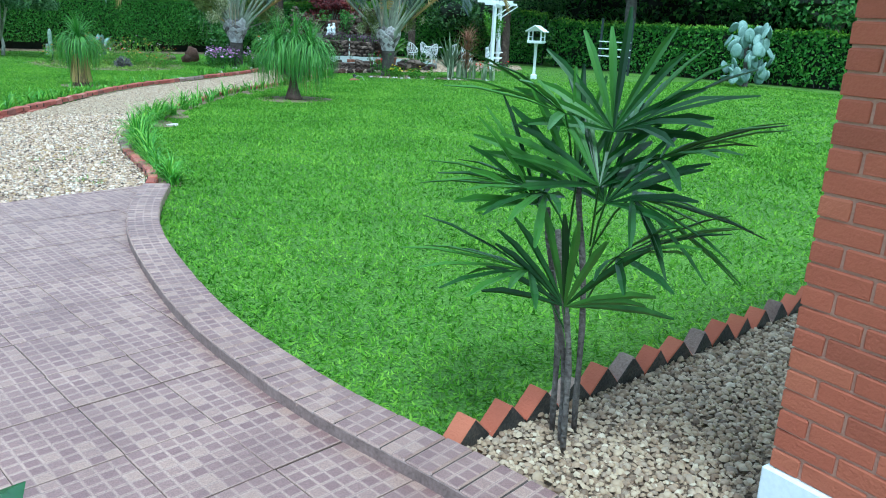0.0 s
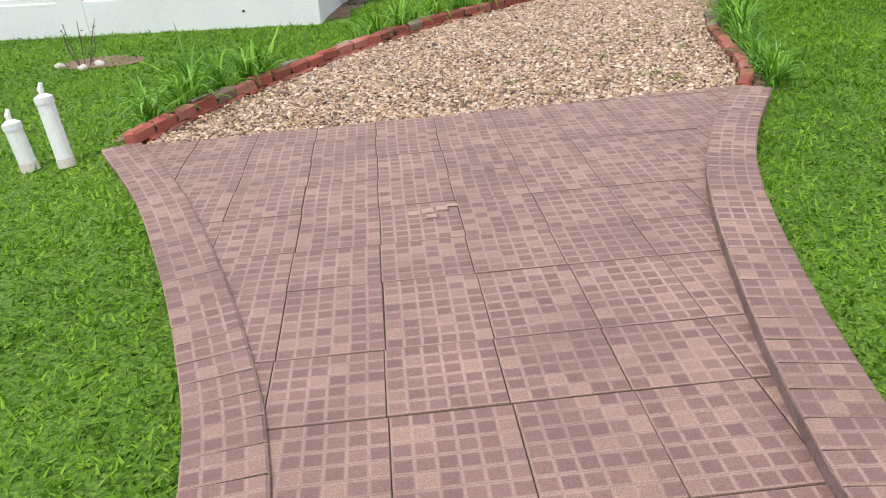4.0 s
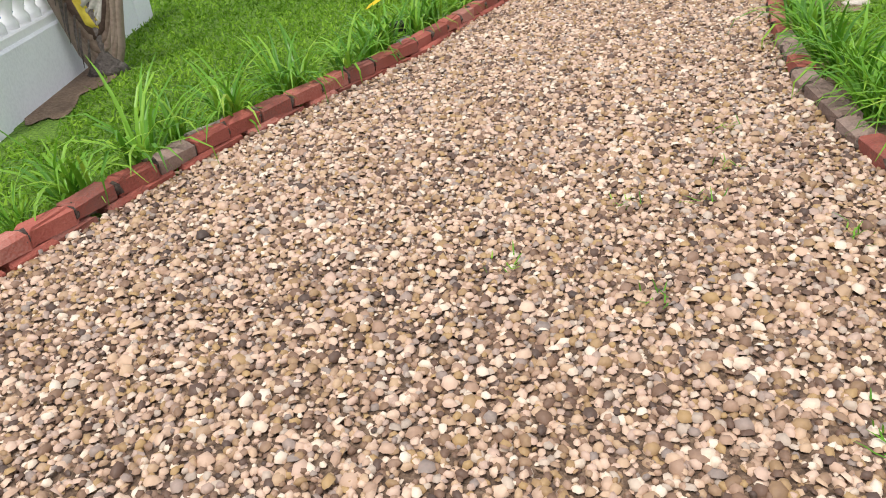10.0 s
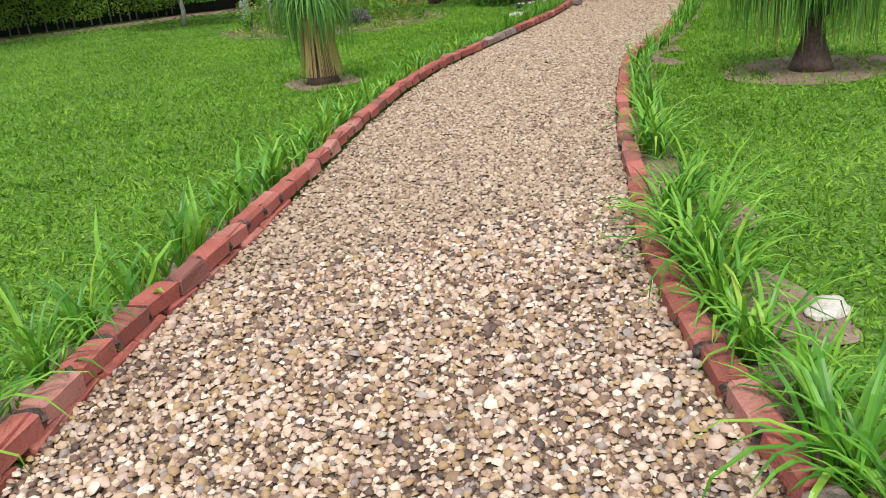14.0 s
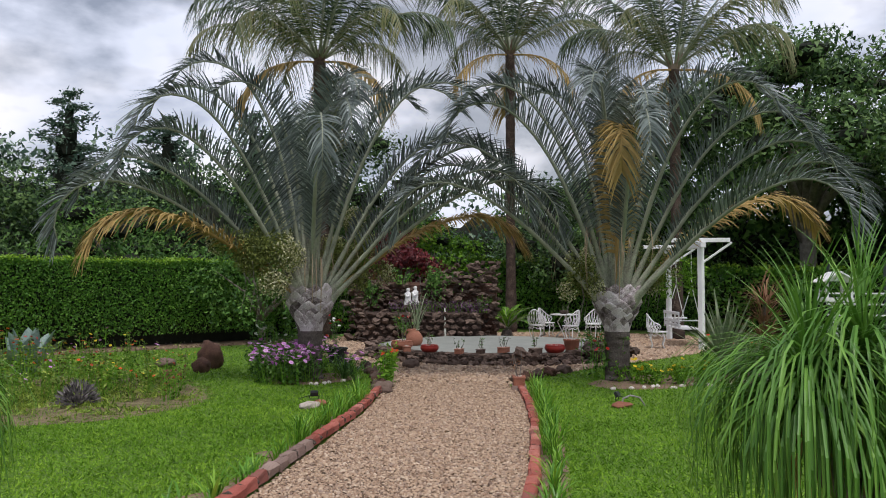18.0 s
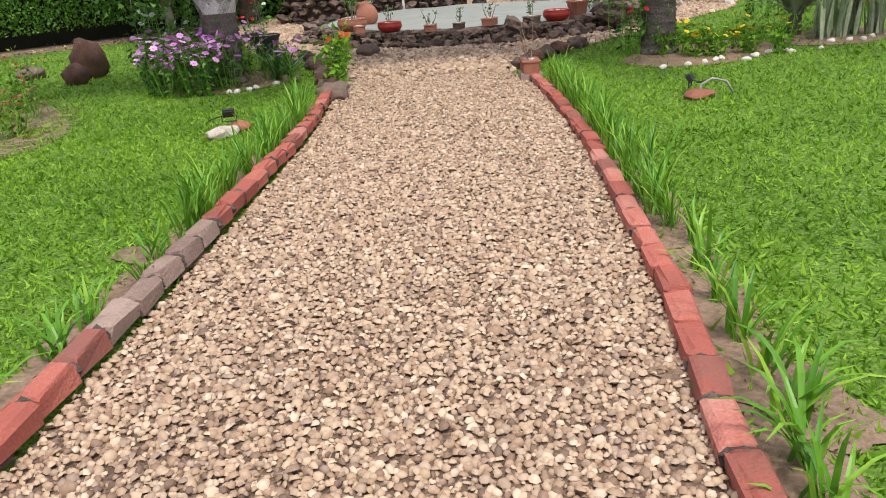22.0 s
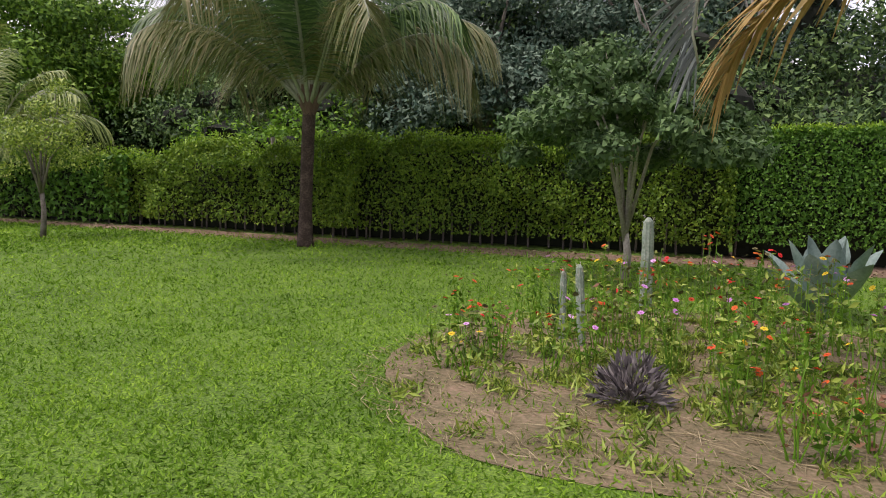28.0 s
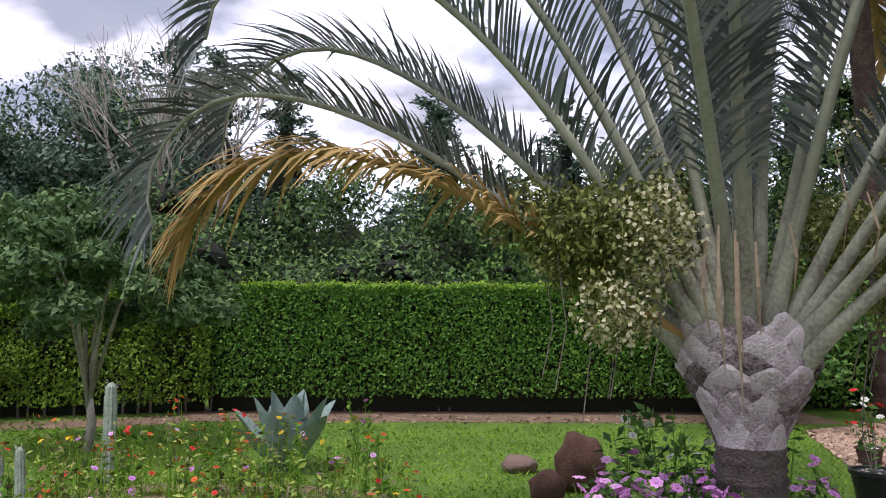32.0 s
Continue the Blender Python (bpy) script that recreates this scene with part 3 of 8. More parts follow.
def rnd_dirs(n, up=0.0):
    v = np.random.normal(size=(n, 3))
    v[:, 2] += up
    return v / np.linalg.norm(v, axis=1, keepdims=True)


def part(name, mesh, material, parent=None, label="", smooth=False, kind=""):
    """Links a mesh as one object under a thing or a part."""
    me = mesh if isinstance(mesh, bpy.types.Mesh) else mesh.data(name, material, smooth)
    ob = new(name, me)
    ob.parent = parent
    return tagged(ob, label, "", "", kind)


def thing(name, label, category, group="", place=None, kind=""):
    ob = tagged(new(name), label, category, group, kind)
    if place is not None:
        ob.matrix_basis = place
    return ob


def solo(name, mesh, material, label, category, group="", kind="", place=None, smooth=False):
    me = mesh if isinstance(mesh, bpy.types.Mesh) else mesh.data(name, material, smooth)
    ob = tagged(new(name, me), label, category, group, kind)
    if place is not None:
        ob.matrix_basis = place
    return ob


def curve(points, step):
    """Points at even steps along a smooth line through the given ones, with headings."""
    p = np.array(points, float)
    q = np.vstack([2 * p[0] - p[1], p, 2 * p[-1] - p[-2]])
    dense = []
    for i in range(1, len(q) - 2):
        for t in np.linspace(0, 1, 24, endpoint=False):
            dense.append(0.5 * (2 * q[i] + (q[i + 1] - q[i - 1]) * t + (2 * q[i - 1] - 5 * q[i] + 4 * q[i + 1] - q[i + 2]) * t * t + (3 * q[i] - q[i - 1] - 3 * q[i + 1] + q[i + 2]) * t ** 3))
    dense = np.array(dense + [p[-1]])
    s = np.r_[0, np.cumsum(np.linalg.norm(np.diff(dense, axis=0), axis=1))]
    n = max(2, int(round(s[-1] / step)) + 1)
    at = np.linspace(0, s[-1], n)
    out = np.stack([np.interp(at, s, dense[:, 0]), np.interp(at, s, dense[:, 1])], 1)
    d = np.gradient(out, axis=0)
    return out, d / np.linalg.norm(d, axis=1, keepdims=True)


def offset(points, dist):
    """The line shifted to its left by dist."""
    p, d = curve(points, 0.3)
    return p + dist * np.stack([-d[:, 1], d[:, 0]], 1)


def inside(pts, poly):
    """Which of pts (n, 2) lie in the polygon."""
    pts, poly = np.asarray(pts), np.asarray(poly)
    r = np.zeros(len(pts), bool)
    j = len(poly) - 1
    for i in range(len(poly)):
        a, b = poly[i], poly[j]
        c = (a[1] > pts[:, 1]) != (b[1] > pts[:, 1])
        x = (b[0] - a[0]) * (pts[:, 1] - a[1]) / (b[1] - a[1] + 1e-12) + a[0]
        r ^= c & (pts[:, 0] < x)
        j = i
    return r


def sheet(name, poly, z, material, label, kind="structure", category=""):
    """A flat piece of ground of the polygon's outline."""
    b = bmesh.new()
    f = b.faces.new([b.verts.new((x, y, z)) for x, y in poly])
    if f.normal.z < 0:
        f.normal_flip()
    f.normal_update()
    if f.normal.z < 0:
        bmesh.ops.reverse_faces(b, faces=[f])
    bmesh.ops.triangulate(b, faces=b.faces[:])
    me = bpy.data.meshes.new(name)
    b.to_mesh(me)
    b.free()
    me.materials.append(material)
    return tagged(new(name, me), label, category, "", kind)


# ---- plan ----
KERB_R = [(2.6, -3.6), (2.35, -2.2), (2.12, -1.15), (1.9, -0.31), (1.8, 0.35), (1.745, 1.0), (1.77, 1.9), (1.88, 3.0), (2.1, 3.9), (2.42, 4.75)]
KERB_L = [(0.85, -3.6), (0.7, -1.8), (0.54, -0.63), (0.45, -0.24), (0.34, 0.25), (0.12, 1.0), (-0.12, 1.55), (-0.47, 2.22), (-1.02, 3.15), (-1.65, 4.02)]
GRAVEL_EDGE = [(-1.65, 4.05), (2.47, 5.02)]
EDGE_L = [(-1.67, 4.13), (-1.48, 4.86), (-1.11, 5.82), (-0.62, 6.95), (0.0, 8.05), (0.72, 9.0), (1.03, 9.43), (1.62, 10.5), (2.15, 11.3), (2.97, 12.6), (3.7, 13.8), (4.84, 15.4),
          (5.86, 16.5), (7.45, 18.05), (8.85, 19.45), (9.85, 20.58)]
EDGE_R = [(2.52, 5.0), (2.64, 5.45), (2.7, 6.2), (2.75, 7.0), (2.89, 7.86), (3.05, 8.38), (3.2, 8.85), (3.45, 9.5), (3.88, 10.36), (4.36, 11.11), (5.16, 12.38), (6.4, 14.1),
          (7.15, 14.97), (7.95, 15.67), (8.99, 16.69), (9.81, 17.51), (10.82, 18.62), (11.72, 19.68)]
BED_C, BED_R = (6.0, 23.3), (2.15, 2.4)
POND_C = (15.95, 24.75)
PALM_L, PALM_R = (10.0, 22.95), (13.95, 19.6)
el, _ = curve(EDGE_L, 0.4)
er, _ = curve(EDGE_R, 0.4)
PATH_POLY = [tuple(p) for p in el] + [(10.6, 21.5), (11.3, 23.2), (11.9, 25.0), (12.4, 27.0), (13.0, 29.6), (16.0, 31.6), (20.0, 30.8), (23.6, 28.2), (24.3, 25.2), (22.6, 23.0), (19.5, 21.6),
                                         (16.6, 21.2), (14.4, 20.9), (12.8, 20.6), (12.0, 20.2)] + [tuple(p) for p in er[::-1]] + [(2.5, 4.98), (-1.68, 4.0)]
BED_POLY = [(2.3, -0.8), (5.6, -0.5), (6.3, -0.44), (6.3, -2.7), (2.68, -2.7), (2.62, -2.2), (2.38, -1.15)]

# ---- ground ----
g = []
R = (0, 6, 12, 20, 32, 48, 70, 120, 260, 700, 2500)
gm = Mesh()
vs = [(6, 14, 0.0)] + [(6 + r * math.cos(2 * math.pi * k / 48), 14 + r * math.sin(2 * math.pi * k / 48), 0.0) for r in R[1:] for k in range(48)]
fs = [[0, 1 + k, 1 + (k + 1) % 48] for k in range(48)]
for i in range(len(R) - 2):
    fs += [[1 + i * 48 + k, 1 + (i + 1) * 48 + k, 1 + (i + 1) * 48 + (k + 1) % 48, 1 + i * 48 + (k + 1) % 48] for k in range(48)]
solo("ground", gm.add(vs, fs), M["lawn"], "green mown lawn reaching to the hedges", "lawn", kind="structure")

# drive bed, gravel beds
kr = curve(KERB_R, 0.115)[0]
kl = curve(KERB_L, 0.115)[0]
drive = [tuple(p) for p in kl] + [(-1.65, 4.056), (2.46, 5.022)] + [tuple(p) for p in kr[::-1]]
sheet("pavement", drive, 0.0145, M["grout"], "dark grouted bed under the clay tiled drive", category="pavement")
sheet("road", PATH_POLY, 0.004, M["gravel_bed"], "bed of cream and tan gravel path", category="path")
sheet("ground_bed", BED_POLY, 0.004, M["gravel_bed"], "pebble bed beside the porch", category="bed")
a = np.linspace(0, 2 * math.pi, 40, endpoint=False)


def blob(cx, cy, rx, ry, seed, wob=0.12):
    """An uneven round outline."""
    return [(cx + rx * math.cos(t) * (1 + wob * noise.noise(Vector((math.cos(t) * 1.6, math.sin(t) * 1.6, seed)))), cy + ry * math.sin(t) * (1 + wob * noise.noise(Vector((math.cos(t) * 1.6, math.sin(t) * 1.6, seed))))) for t in a]


BARE = [blob(*BED_C, *BED_R, 1.3), blob(7.65, 12.93, 0.85, 0.7, 4.1), blob(3.93, 16.25, 0.48, 0.45, 7.7, 0.4), blob(*PALM_L, 0.85, 0.8, 9.2), blob(14.1, 19.1, 1.2, 0.75, 3.3), blob(16.0, 18.3, 0.95, 0.6, 2.2),
        blob(-3.4, 6.9, 0.42, 0.3, 8.8), blob(-1.42, 9.55, 0.22, 0.62, 1.7, 0.9), blob(7.66, 15.08, 0.2, 0.34, 5.1, 0.9), blob(7.12, 14.48, 0.17, 0.32, 6.3, 0.9), blob(3.9, 9.75, 0.22, 0.5, 2.9), blob(4.4, 10.6, 0.22, 0.42, 3.8), blob(5.68, 16.75, 0.24, 0.24, 4.6, 0.9), blob(6.9, 17.8, 0.2, 0.24, 8.1, 0.9)]
for i, poly in enumerate(BARE):
    sheet("soil_patch", poly, 0.0062 + 0.0005 * i, M["soil" if i else "bed_soil"], "bare reddish soil patch with dry litter", category="soil")
# soil strips along the path's edging, and under the hedge
for line, side in ((EDGE_L, 1), (EDGE_R, -1)):
    o1, o2 = offset(line, side * 0.08), offset(line, side * 0.34)
    sheet("soil_strip", [tuple(p) for p in o1] + [tuple(p) for p in o2[::-1]], 0.005, M["soil"], "narrow soil strip behind the brick edging", category="soil")
HEDGE_LINE = [(-34.0, 22.6), (-23.0, 24.3), (-15.5, 26.0), (-8.8, 27.9), (-3.4, 29.0), (1.0, 30.1), (3.6, 31.2)]
sheet("soil_strip", HEDGE_LINE[::-1] + [(x, y - 1.1) for x, y in HEDGE_LINE], 0.005, M["soil"], "bare soil strip along the foot of the hedge", category="soil")
sheet("soil_strip", [(3.2, 30.4), (14.0, 30.6), (14.0, 33.0), (3.2, 33.0)], 0.0055, M["soil"], "bare soil strip along the foot of the hedge", category="soil")

# ---- hedges ----
def leaf_cloud(name, c, d, nrm, length, width, material, parent, label="", kind="", shape=leaf_arrays):
    v, f = shape(c, d, nrm, length, width)
    return part(name, fast_mesh(name, v, f, material), material, parent, label, kind=kind)


def hedge(label, a, b, depth, height, n, material, wild=0.05, size=0.055, foot=0.12, cats="hedge"):
    """A hedge from a to b, its front face on that line: a near-black core that paints the inner shade, and leaves over
    its front, top and ends.
    """
    a, b = np.array(a), np.array(b)
    u = (b - a) / np.linalg.norm(b - a)
    w = np.array([-u[1], u[0]])
    if w[1] < 0 and abs(w[1]) > 0.2:
        w = -w
    ln = np.linalg.norm(b - a)
    t = thing("hedge", label, cats)
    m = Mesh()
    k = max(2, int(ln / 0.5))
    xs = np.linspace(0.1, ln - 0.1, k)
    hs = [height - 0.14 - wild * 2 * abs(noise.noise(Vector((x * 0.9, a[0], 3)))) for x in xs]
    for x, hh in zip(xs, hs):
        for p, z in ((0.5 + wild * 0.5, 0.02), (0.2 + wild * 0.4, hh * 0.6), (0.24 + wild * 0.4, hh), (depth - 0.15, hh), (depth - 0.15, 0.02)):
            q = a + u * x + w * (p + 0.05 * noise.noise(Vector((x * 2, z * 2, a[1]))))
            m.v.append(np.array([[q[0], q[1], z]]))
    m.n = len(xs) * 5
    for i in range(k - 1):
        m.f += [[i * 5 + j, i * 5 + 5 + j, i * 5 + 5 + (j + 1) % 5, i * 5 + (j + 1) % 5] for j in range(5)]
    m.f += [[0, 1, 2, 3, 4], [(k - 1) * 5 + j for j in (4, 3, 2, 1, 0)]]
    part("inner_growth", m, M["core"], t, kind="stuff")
    stems = Mesh()
    for x in np.arange(0.2, ln, 0.28):
        q = a + u * (x + random.uniform(-0.1, 0.1)) + w * (depth * 0.45)
        stems.tube([(q[0], q[1], 0.0), (q[0] + random.uniform(-0.05, 0.05), q[1], foot + 0.5)], [0.024, 0.016], 5)
    part("stem", stems, M["trunk"], t, kind="stuff")
    # leaves: front 60 %, top 30 %, back and ends 10 %
    pick = np.random.rand(n)
    x = np.random.rand(n) * ln
    bulge = np.array([noise.noise(Vector((p * 1.1, a[1], 0))) for p in np.linspace(0, ln, 200)])
    bul = np.interp(x, np.linspace(0, ln, 200), bulge)
    hx = height + wild * 2.0 * bul
    front, top = pick < 0.62, (pick >= 0.62) & (pick < 0.92)
    p, z = np.empty(n), np.empty(n)
    z[front] = foot + (hx[front] - foot) * np.random.rand(front.sum()) ** 0.85
    p[front] = 0.02 + np.abs(np.random.normal(0, 0.07 + wild * 0.4, front.sum())) - wild * bul[front]
    if wild > 0.15:
        lump = np.array([noise.noise(Vector((q * 1.3, r * 1.5, a[1]))) for q, r in zip(x[front], z[front])])
        p[front] -= 0.5 * np.maximum(lump, 0.0)
        z[front] = np.where((lump < -0.05) & (np.random.rand(front.sum()) < 0.35), hx[front] - 0.1 * np.random.rand(front.sum()), z[front])
    z[top] = hx[top] - np.abs(np.random.normal(0, 0.05 + wild * 0.4, top.sum())) + wild * 0.6 * np.random.rand(top.sum())
    p[top] = np.random.rand(top.sum()) * depth
    rest = ~(front | top)
    z[rest], p[rest] = foot + (hx[rest] - foot) * np.random.rand(rest.sum()), depth - 0.05
    xy = a + np.outer(x, u) + np.outer(p, w)
    c = np.column_stack([xy, z])
    nrm = np.where(front[:, None], -np.r_[w, 0.0], np.where(top[:, None], np.r_[0, 0, 1.0], np.r_[w, 0.0])) + 0.75 * rnd_dirs(n)
    d = rnd_dirs(n, 0.4)
    L = size * np.random.uniform(0.7, 1.5, n)
    leaf_cloud("foliage", c, d, nrm, L, L * 0.62, material, t, shape=sprays)
    # brighter leaves along the top: the sunlight there is put into their colour
    k = n // 7
    x = np.random.rand(k) * ln
    hx = height + wild * 2.0 * np.interp(x, np.linspace(0, ln, 200), bulge)
    xy = a + np.outer(x, u) + np.outer(np.random.rand(k) ** 1.6 * depth, w)
    cz = hx + np.random.normal(0.015, 0.03 + wild * 0.3, k)
    L = size * np.random.uniform(0.7, 1.3, k)
    leaf_cloud("new_growth", np.column_stack([xy, cz]), rnd_dirs(k, 0.8), rnd_dirs(k, 0.8), L, L * 0.5, M["hedge_sunlit"], t, "bright yellow-green top leaves, coloured as if sunlit", "stuff")
    return t


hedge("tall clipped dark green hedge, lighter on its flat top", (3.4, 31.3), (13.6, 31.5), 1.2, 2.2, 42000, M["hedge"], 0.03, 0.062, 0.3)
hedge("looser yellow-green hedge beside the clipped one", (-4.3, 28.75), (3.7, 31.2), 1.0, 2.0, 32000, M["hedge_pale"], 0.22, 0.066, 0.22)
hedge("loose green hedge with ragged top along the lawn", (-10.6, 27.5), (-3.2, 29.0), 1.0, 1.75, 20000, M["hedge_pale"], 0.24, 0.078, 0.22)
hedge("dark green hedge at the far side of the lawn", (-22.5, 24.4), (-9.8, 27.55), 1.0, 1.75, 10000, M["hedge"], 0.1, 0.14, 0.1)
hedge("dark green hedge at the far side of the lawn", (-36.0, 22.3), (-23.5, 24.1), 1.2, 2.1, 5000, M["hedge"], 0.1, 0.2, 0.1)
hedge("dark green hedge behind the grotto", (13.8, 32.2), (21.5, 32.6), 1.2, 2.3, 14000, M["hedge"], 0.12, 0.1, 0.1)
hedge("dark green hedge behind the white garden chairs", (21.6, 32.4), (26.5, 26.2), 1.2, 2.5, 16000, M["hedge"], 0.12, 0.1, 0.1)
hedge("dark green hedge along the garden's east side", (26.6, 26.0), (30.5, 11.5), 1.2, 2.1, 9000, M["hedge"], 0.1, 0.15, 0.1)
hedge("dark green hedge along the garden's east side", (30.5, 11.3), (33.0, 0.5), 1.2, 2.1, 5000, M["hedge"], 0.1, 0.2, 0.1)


# ---- palms ----
def frond_mesh(length, rise, droop, n, leaflet, vee, hang=0.3, curl=0.0, width=0.03, bare=0.16, jit=0.09, fine=False, late=1.5):
    """Rachis curve in the x-z plane from the origin, and its leaflets: returns two meshes."""
    pts, ang = [Vector((0, 0, 0))], rise
    steps = 22
    for i in range(steps):
        s = i / (steps - 1)
        ang = rise - droop * s ** late - curl * max(0.0, s - 0.7) * 3.0
        pts.append(pts[-1] + Vector((math.cos(ang), 0, math.sin(ang))) * (length / steps))
    r = Mesh().tube(pts, [0.035 * (1 - 0.88 * (i / steps)) * (length / 3.5) ** 0.5 + 0.004 for i in range(steps + 1)], 6)
    lf = Mesh()
    for i in range(n):
        s = bare + (1 - bare) * (i + 0.5) / n
        k = s * steps
        i0 = min(int(k), steps - 1)
        p = pts[i0].lerp(pts[i0 + 1], k - i0)
        d = (pts[i0 + 1] - pts[i0]).normalized()
        up = Vector((-d.z, 0, d.x))
        ll = leaflet * min(1.0, 0.45 + 2.0 * (s - bare)) * (1.0 if s < 0.75 else 1.0 - 2.2 * (s - 0.75))
        for sg in (-1, 1):
            j = Vector((random.gauss(0, jit), random.gauss(0, jit), random.gauss(0, jit)))
            out = (d * (0.55 + 0.5 * s) + Vector((0, sg * math.cos(vee), 0)) + up * math.sin(vee) + j).normalized()
            low = hang * (0.6 + 0.8 * s) * ll * random.uniform(0.6, 1.3)
            cuts = ((0, 0.7), (0.35, 1.0), (0.7, 0.75), (1.0, 0.1)) if fine else ((0, 1.0), (0.5, 0.9), (1.0, 0.12))
            q = [p + up * 0.005 + out * ll * c - Vector((0, 0, low * c * c)) for c, _ in cuts]
            side = d if abs(out.dot(d)) < 0.9 else Vector((0, 0, 1))
            lf.strip(q, [width * k for _, k in cuts], side)
    return r, lf


def palm_frond(parent, base, az, length, rise, droop, n, leaflet, vee, material, rmat, **kw):
    r, lf = frond_mesh(length, rise, droop, n, leaflet, vee, **kw)
    m = pose(*base, 0, 0, math.degrees(az))
    rr = part("frond", r, rmat, parent, smooth=True)
    rr.matrix_basis = m
    part("blade", lf, material, rr, kind="stuff")
    return rr


def triangle_palm(place, name_label, seed, dry, hgt=1.0, n_fronds=23, face=71.6):
    """A palm with a ringed trunk, a flaring head of overlapping leaf bases, and stiff arching grey fronds."""
    random.seed(seed)
    t = thing("triangle_palm", name_label, "palm tree", place=pose(*place, 0))
    tr = Mesh()
    prof = [(0.25, 0.0), (0.225, 0.05)]
    for i in range(13):
        z = 0.07 + i * 0.06
        prof += [(0.212 + 0.01 * (i % 2), z), (0.2, z + 0.045)]
    prof += [(0.2, 0.9), (0.17, 1.0)]
    tr.lathe(Matrix.Identity(4), prof, 22)
    part("trunk", tr, M["trunk"], t, "dark ringed trunk", True)
    ranks = [radians(face + 112), radians(face - 112), radians(face), radians(face + 180)]
    flare = lambda z: float(np.interp(z, [0.78, 0.95, 1.15, 1.3, 1.45, 1.75], [0.2, 0.235, 0.32, 0.385, 0.37, 0.25]))
    part("head", Mesh().lathe(Matrix.Translation((0, 0, 0)), [(flare(z) - 0.07, z) for z in (0.78, 0.9, 1.0, 1.1, 1.2, 1.3, 1.42, 1.5)], 16), M["boot_dark"], t, smooth=True)
    cols, around = 9, 9
    for lvl in range(8):
        for r_i in range(around):
            az0 = radians(face) + (r_i + 0.5 * (lvl % 2)) * 2 * math.pi / around + random.gauss(0, 0.03)
            z0 = 0.77 + lvl * 0.088 + random.gauss(0, 0.006)
            tall, out = 0.2 * random.uniform(0.9, 1.15), random.uniform(0.03, 0.055)
            lean = 0.28 * math.sin(az0 - radians(face)) + random.gauss(0, 0.04)
            vs = []
            for row, (h, push, wide) in enumerate(((-0.15, -0.03, 0.8), (0.1, 0.0, 0.95), (0.5, 0.7 * out, 1.0), (0.85, out, 0.74), (1.0, out - 0.004, 0.4), (0.96, -0.02, 0.32))):
                for c in range(cols):
                    u = -1 + 2 * c / (cols - 1)
                    ph = u * radians(28) * wide + lean * h
                    k = math.cos(u * 1.35)
                    z = z0 + tall * h * (0.62 + 0.38 * k) + 0.02 * noise.noise(Vector((4.0 * u, 2.7 * lvl + 1.3 * r_i, seed))) * (row > 1)
                    rr = flare(min(z, 1.4)) - 0.005 + push * (0.3 + 0.8 * k) * min(1.0, max(0.25, (z - 0.8) / 0.35))
                    vs.append((rr * math.cos(az0 + ph), rr * math.sin(az0 + ph), z))
            fs = [[i * cols + j, i * cols + j + 1, i * cols + cols + 1 + j, i * cols + cols + j] for i in range(5) for j in range(cols - 1)]
            part("leaf_base", Mesh().add(vs, fs), M["boot"], t, smooth=True)
    # two side ranks of stacked fronds, fewer in the planes towards and away, and young upright ones
    heads = [(ranks[0], 80 - 7.2 * k, 5.1 - 0.1 * k) for k in range(6)] + [(ranks[1], 78 - 7.4 * k, 5.1 - 0.1 * k) for k in range(6)]
    heads += [(ranks[2], 76 - 8 * k, 4.9) for k in range(4)] + [(ranks[3], 80 - 8 * k, 4.7) for k in range(4)] + [(ranks[k], 86, 4.3) for k in range(3)]
    for az, deg, length in heads[:n_fronds]:
        az += random.gauss(0, 0.13)
        rise = radians(deg + random.gauss(0, 1.5))
        age = (86 - deg) / 45
        b = Vector((math.cos(az), math.sin(az), 0)) * (0.08 + 0.3 * age)
        rr = palm_frond(t, (b.x, b.y, 1.62 - 0.24 * age), az, (length + random.gauss(0, 0.15)) * hgt, rise, radians(88 + random.gauss(0, 6)), 110, 0.62, radians(44), M["frond"], M["rachis"], hang=0.32, curl=1.0, width=0.023, bare=0.2, fine=True, late=2.9)
        foot = Mesh()
        ca, sa = math.cos(rise), math.sin(rise)
        foot.tube([(-0.2, 0, -0.36), (-0.1, 0, -0.16), (ca * 0.06, 0, sa * 0.06), (ca * 0.3, 0, sa * 0.3), (ca * 0.6, 0, sa * 0.6), (ca * 1.05, 0, sa * 1.05), (ca * 1.7, 0, sa * 1.7)], [0.07, 0.085, 0.075, 0.05, 0.04, 0.032, 0.025], 8)
        part("petiole", foot, M["petiole"], rr, smooth=True)
    for az, rise, length, droop in dry:
        palm_frond(t, (math.cos(az) * 0.3, math.sin(az) * 0.3, 1.4), az, length, rise, droop, 130, 0.6, radians(28), M["frond_dry"], M["frond_dry"], hang=0.6, curl=0.6, width=0.03, bare=0.16, jit=0.15, fine=True, late=2.4)
    # loose fibres and shreds that hang from the leaf stalks
    shred = Mesh()
    for i in range(26):
        az, r, z = random.uniform(0, 6.28), random.uniform(0.5, 1.1), random.uniform(2.0, 2.7)
        p = Vector((math.cos(az) * r, math.sin(az) * r, z))
        ln = random.uniform(0.3, 0.9)
        shred.strip([p, p + Vector((0.06 * math.cos(az), 0.06 * math.sin(az), -ln * 0.5)), p + Vector((0.02, 0.03, -ln))], [0.012, 0.02, 0.006], (-math.sin(az), math.cos(az), 0))
    part("dry_fibre", shred, M["shred"], t, "pale dry leaflet shreds", kind="stuff")
    return t


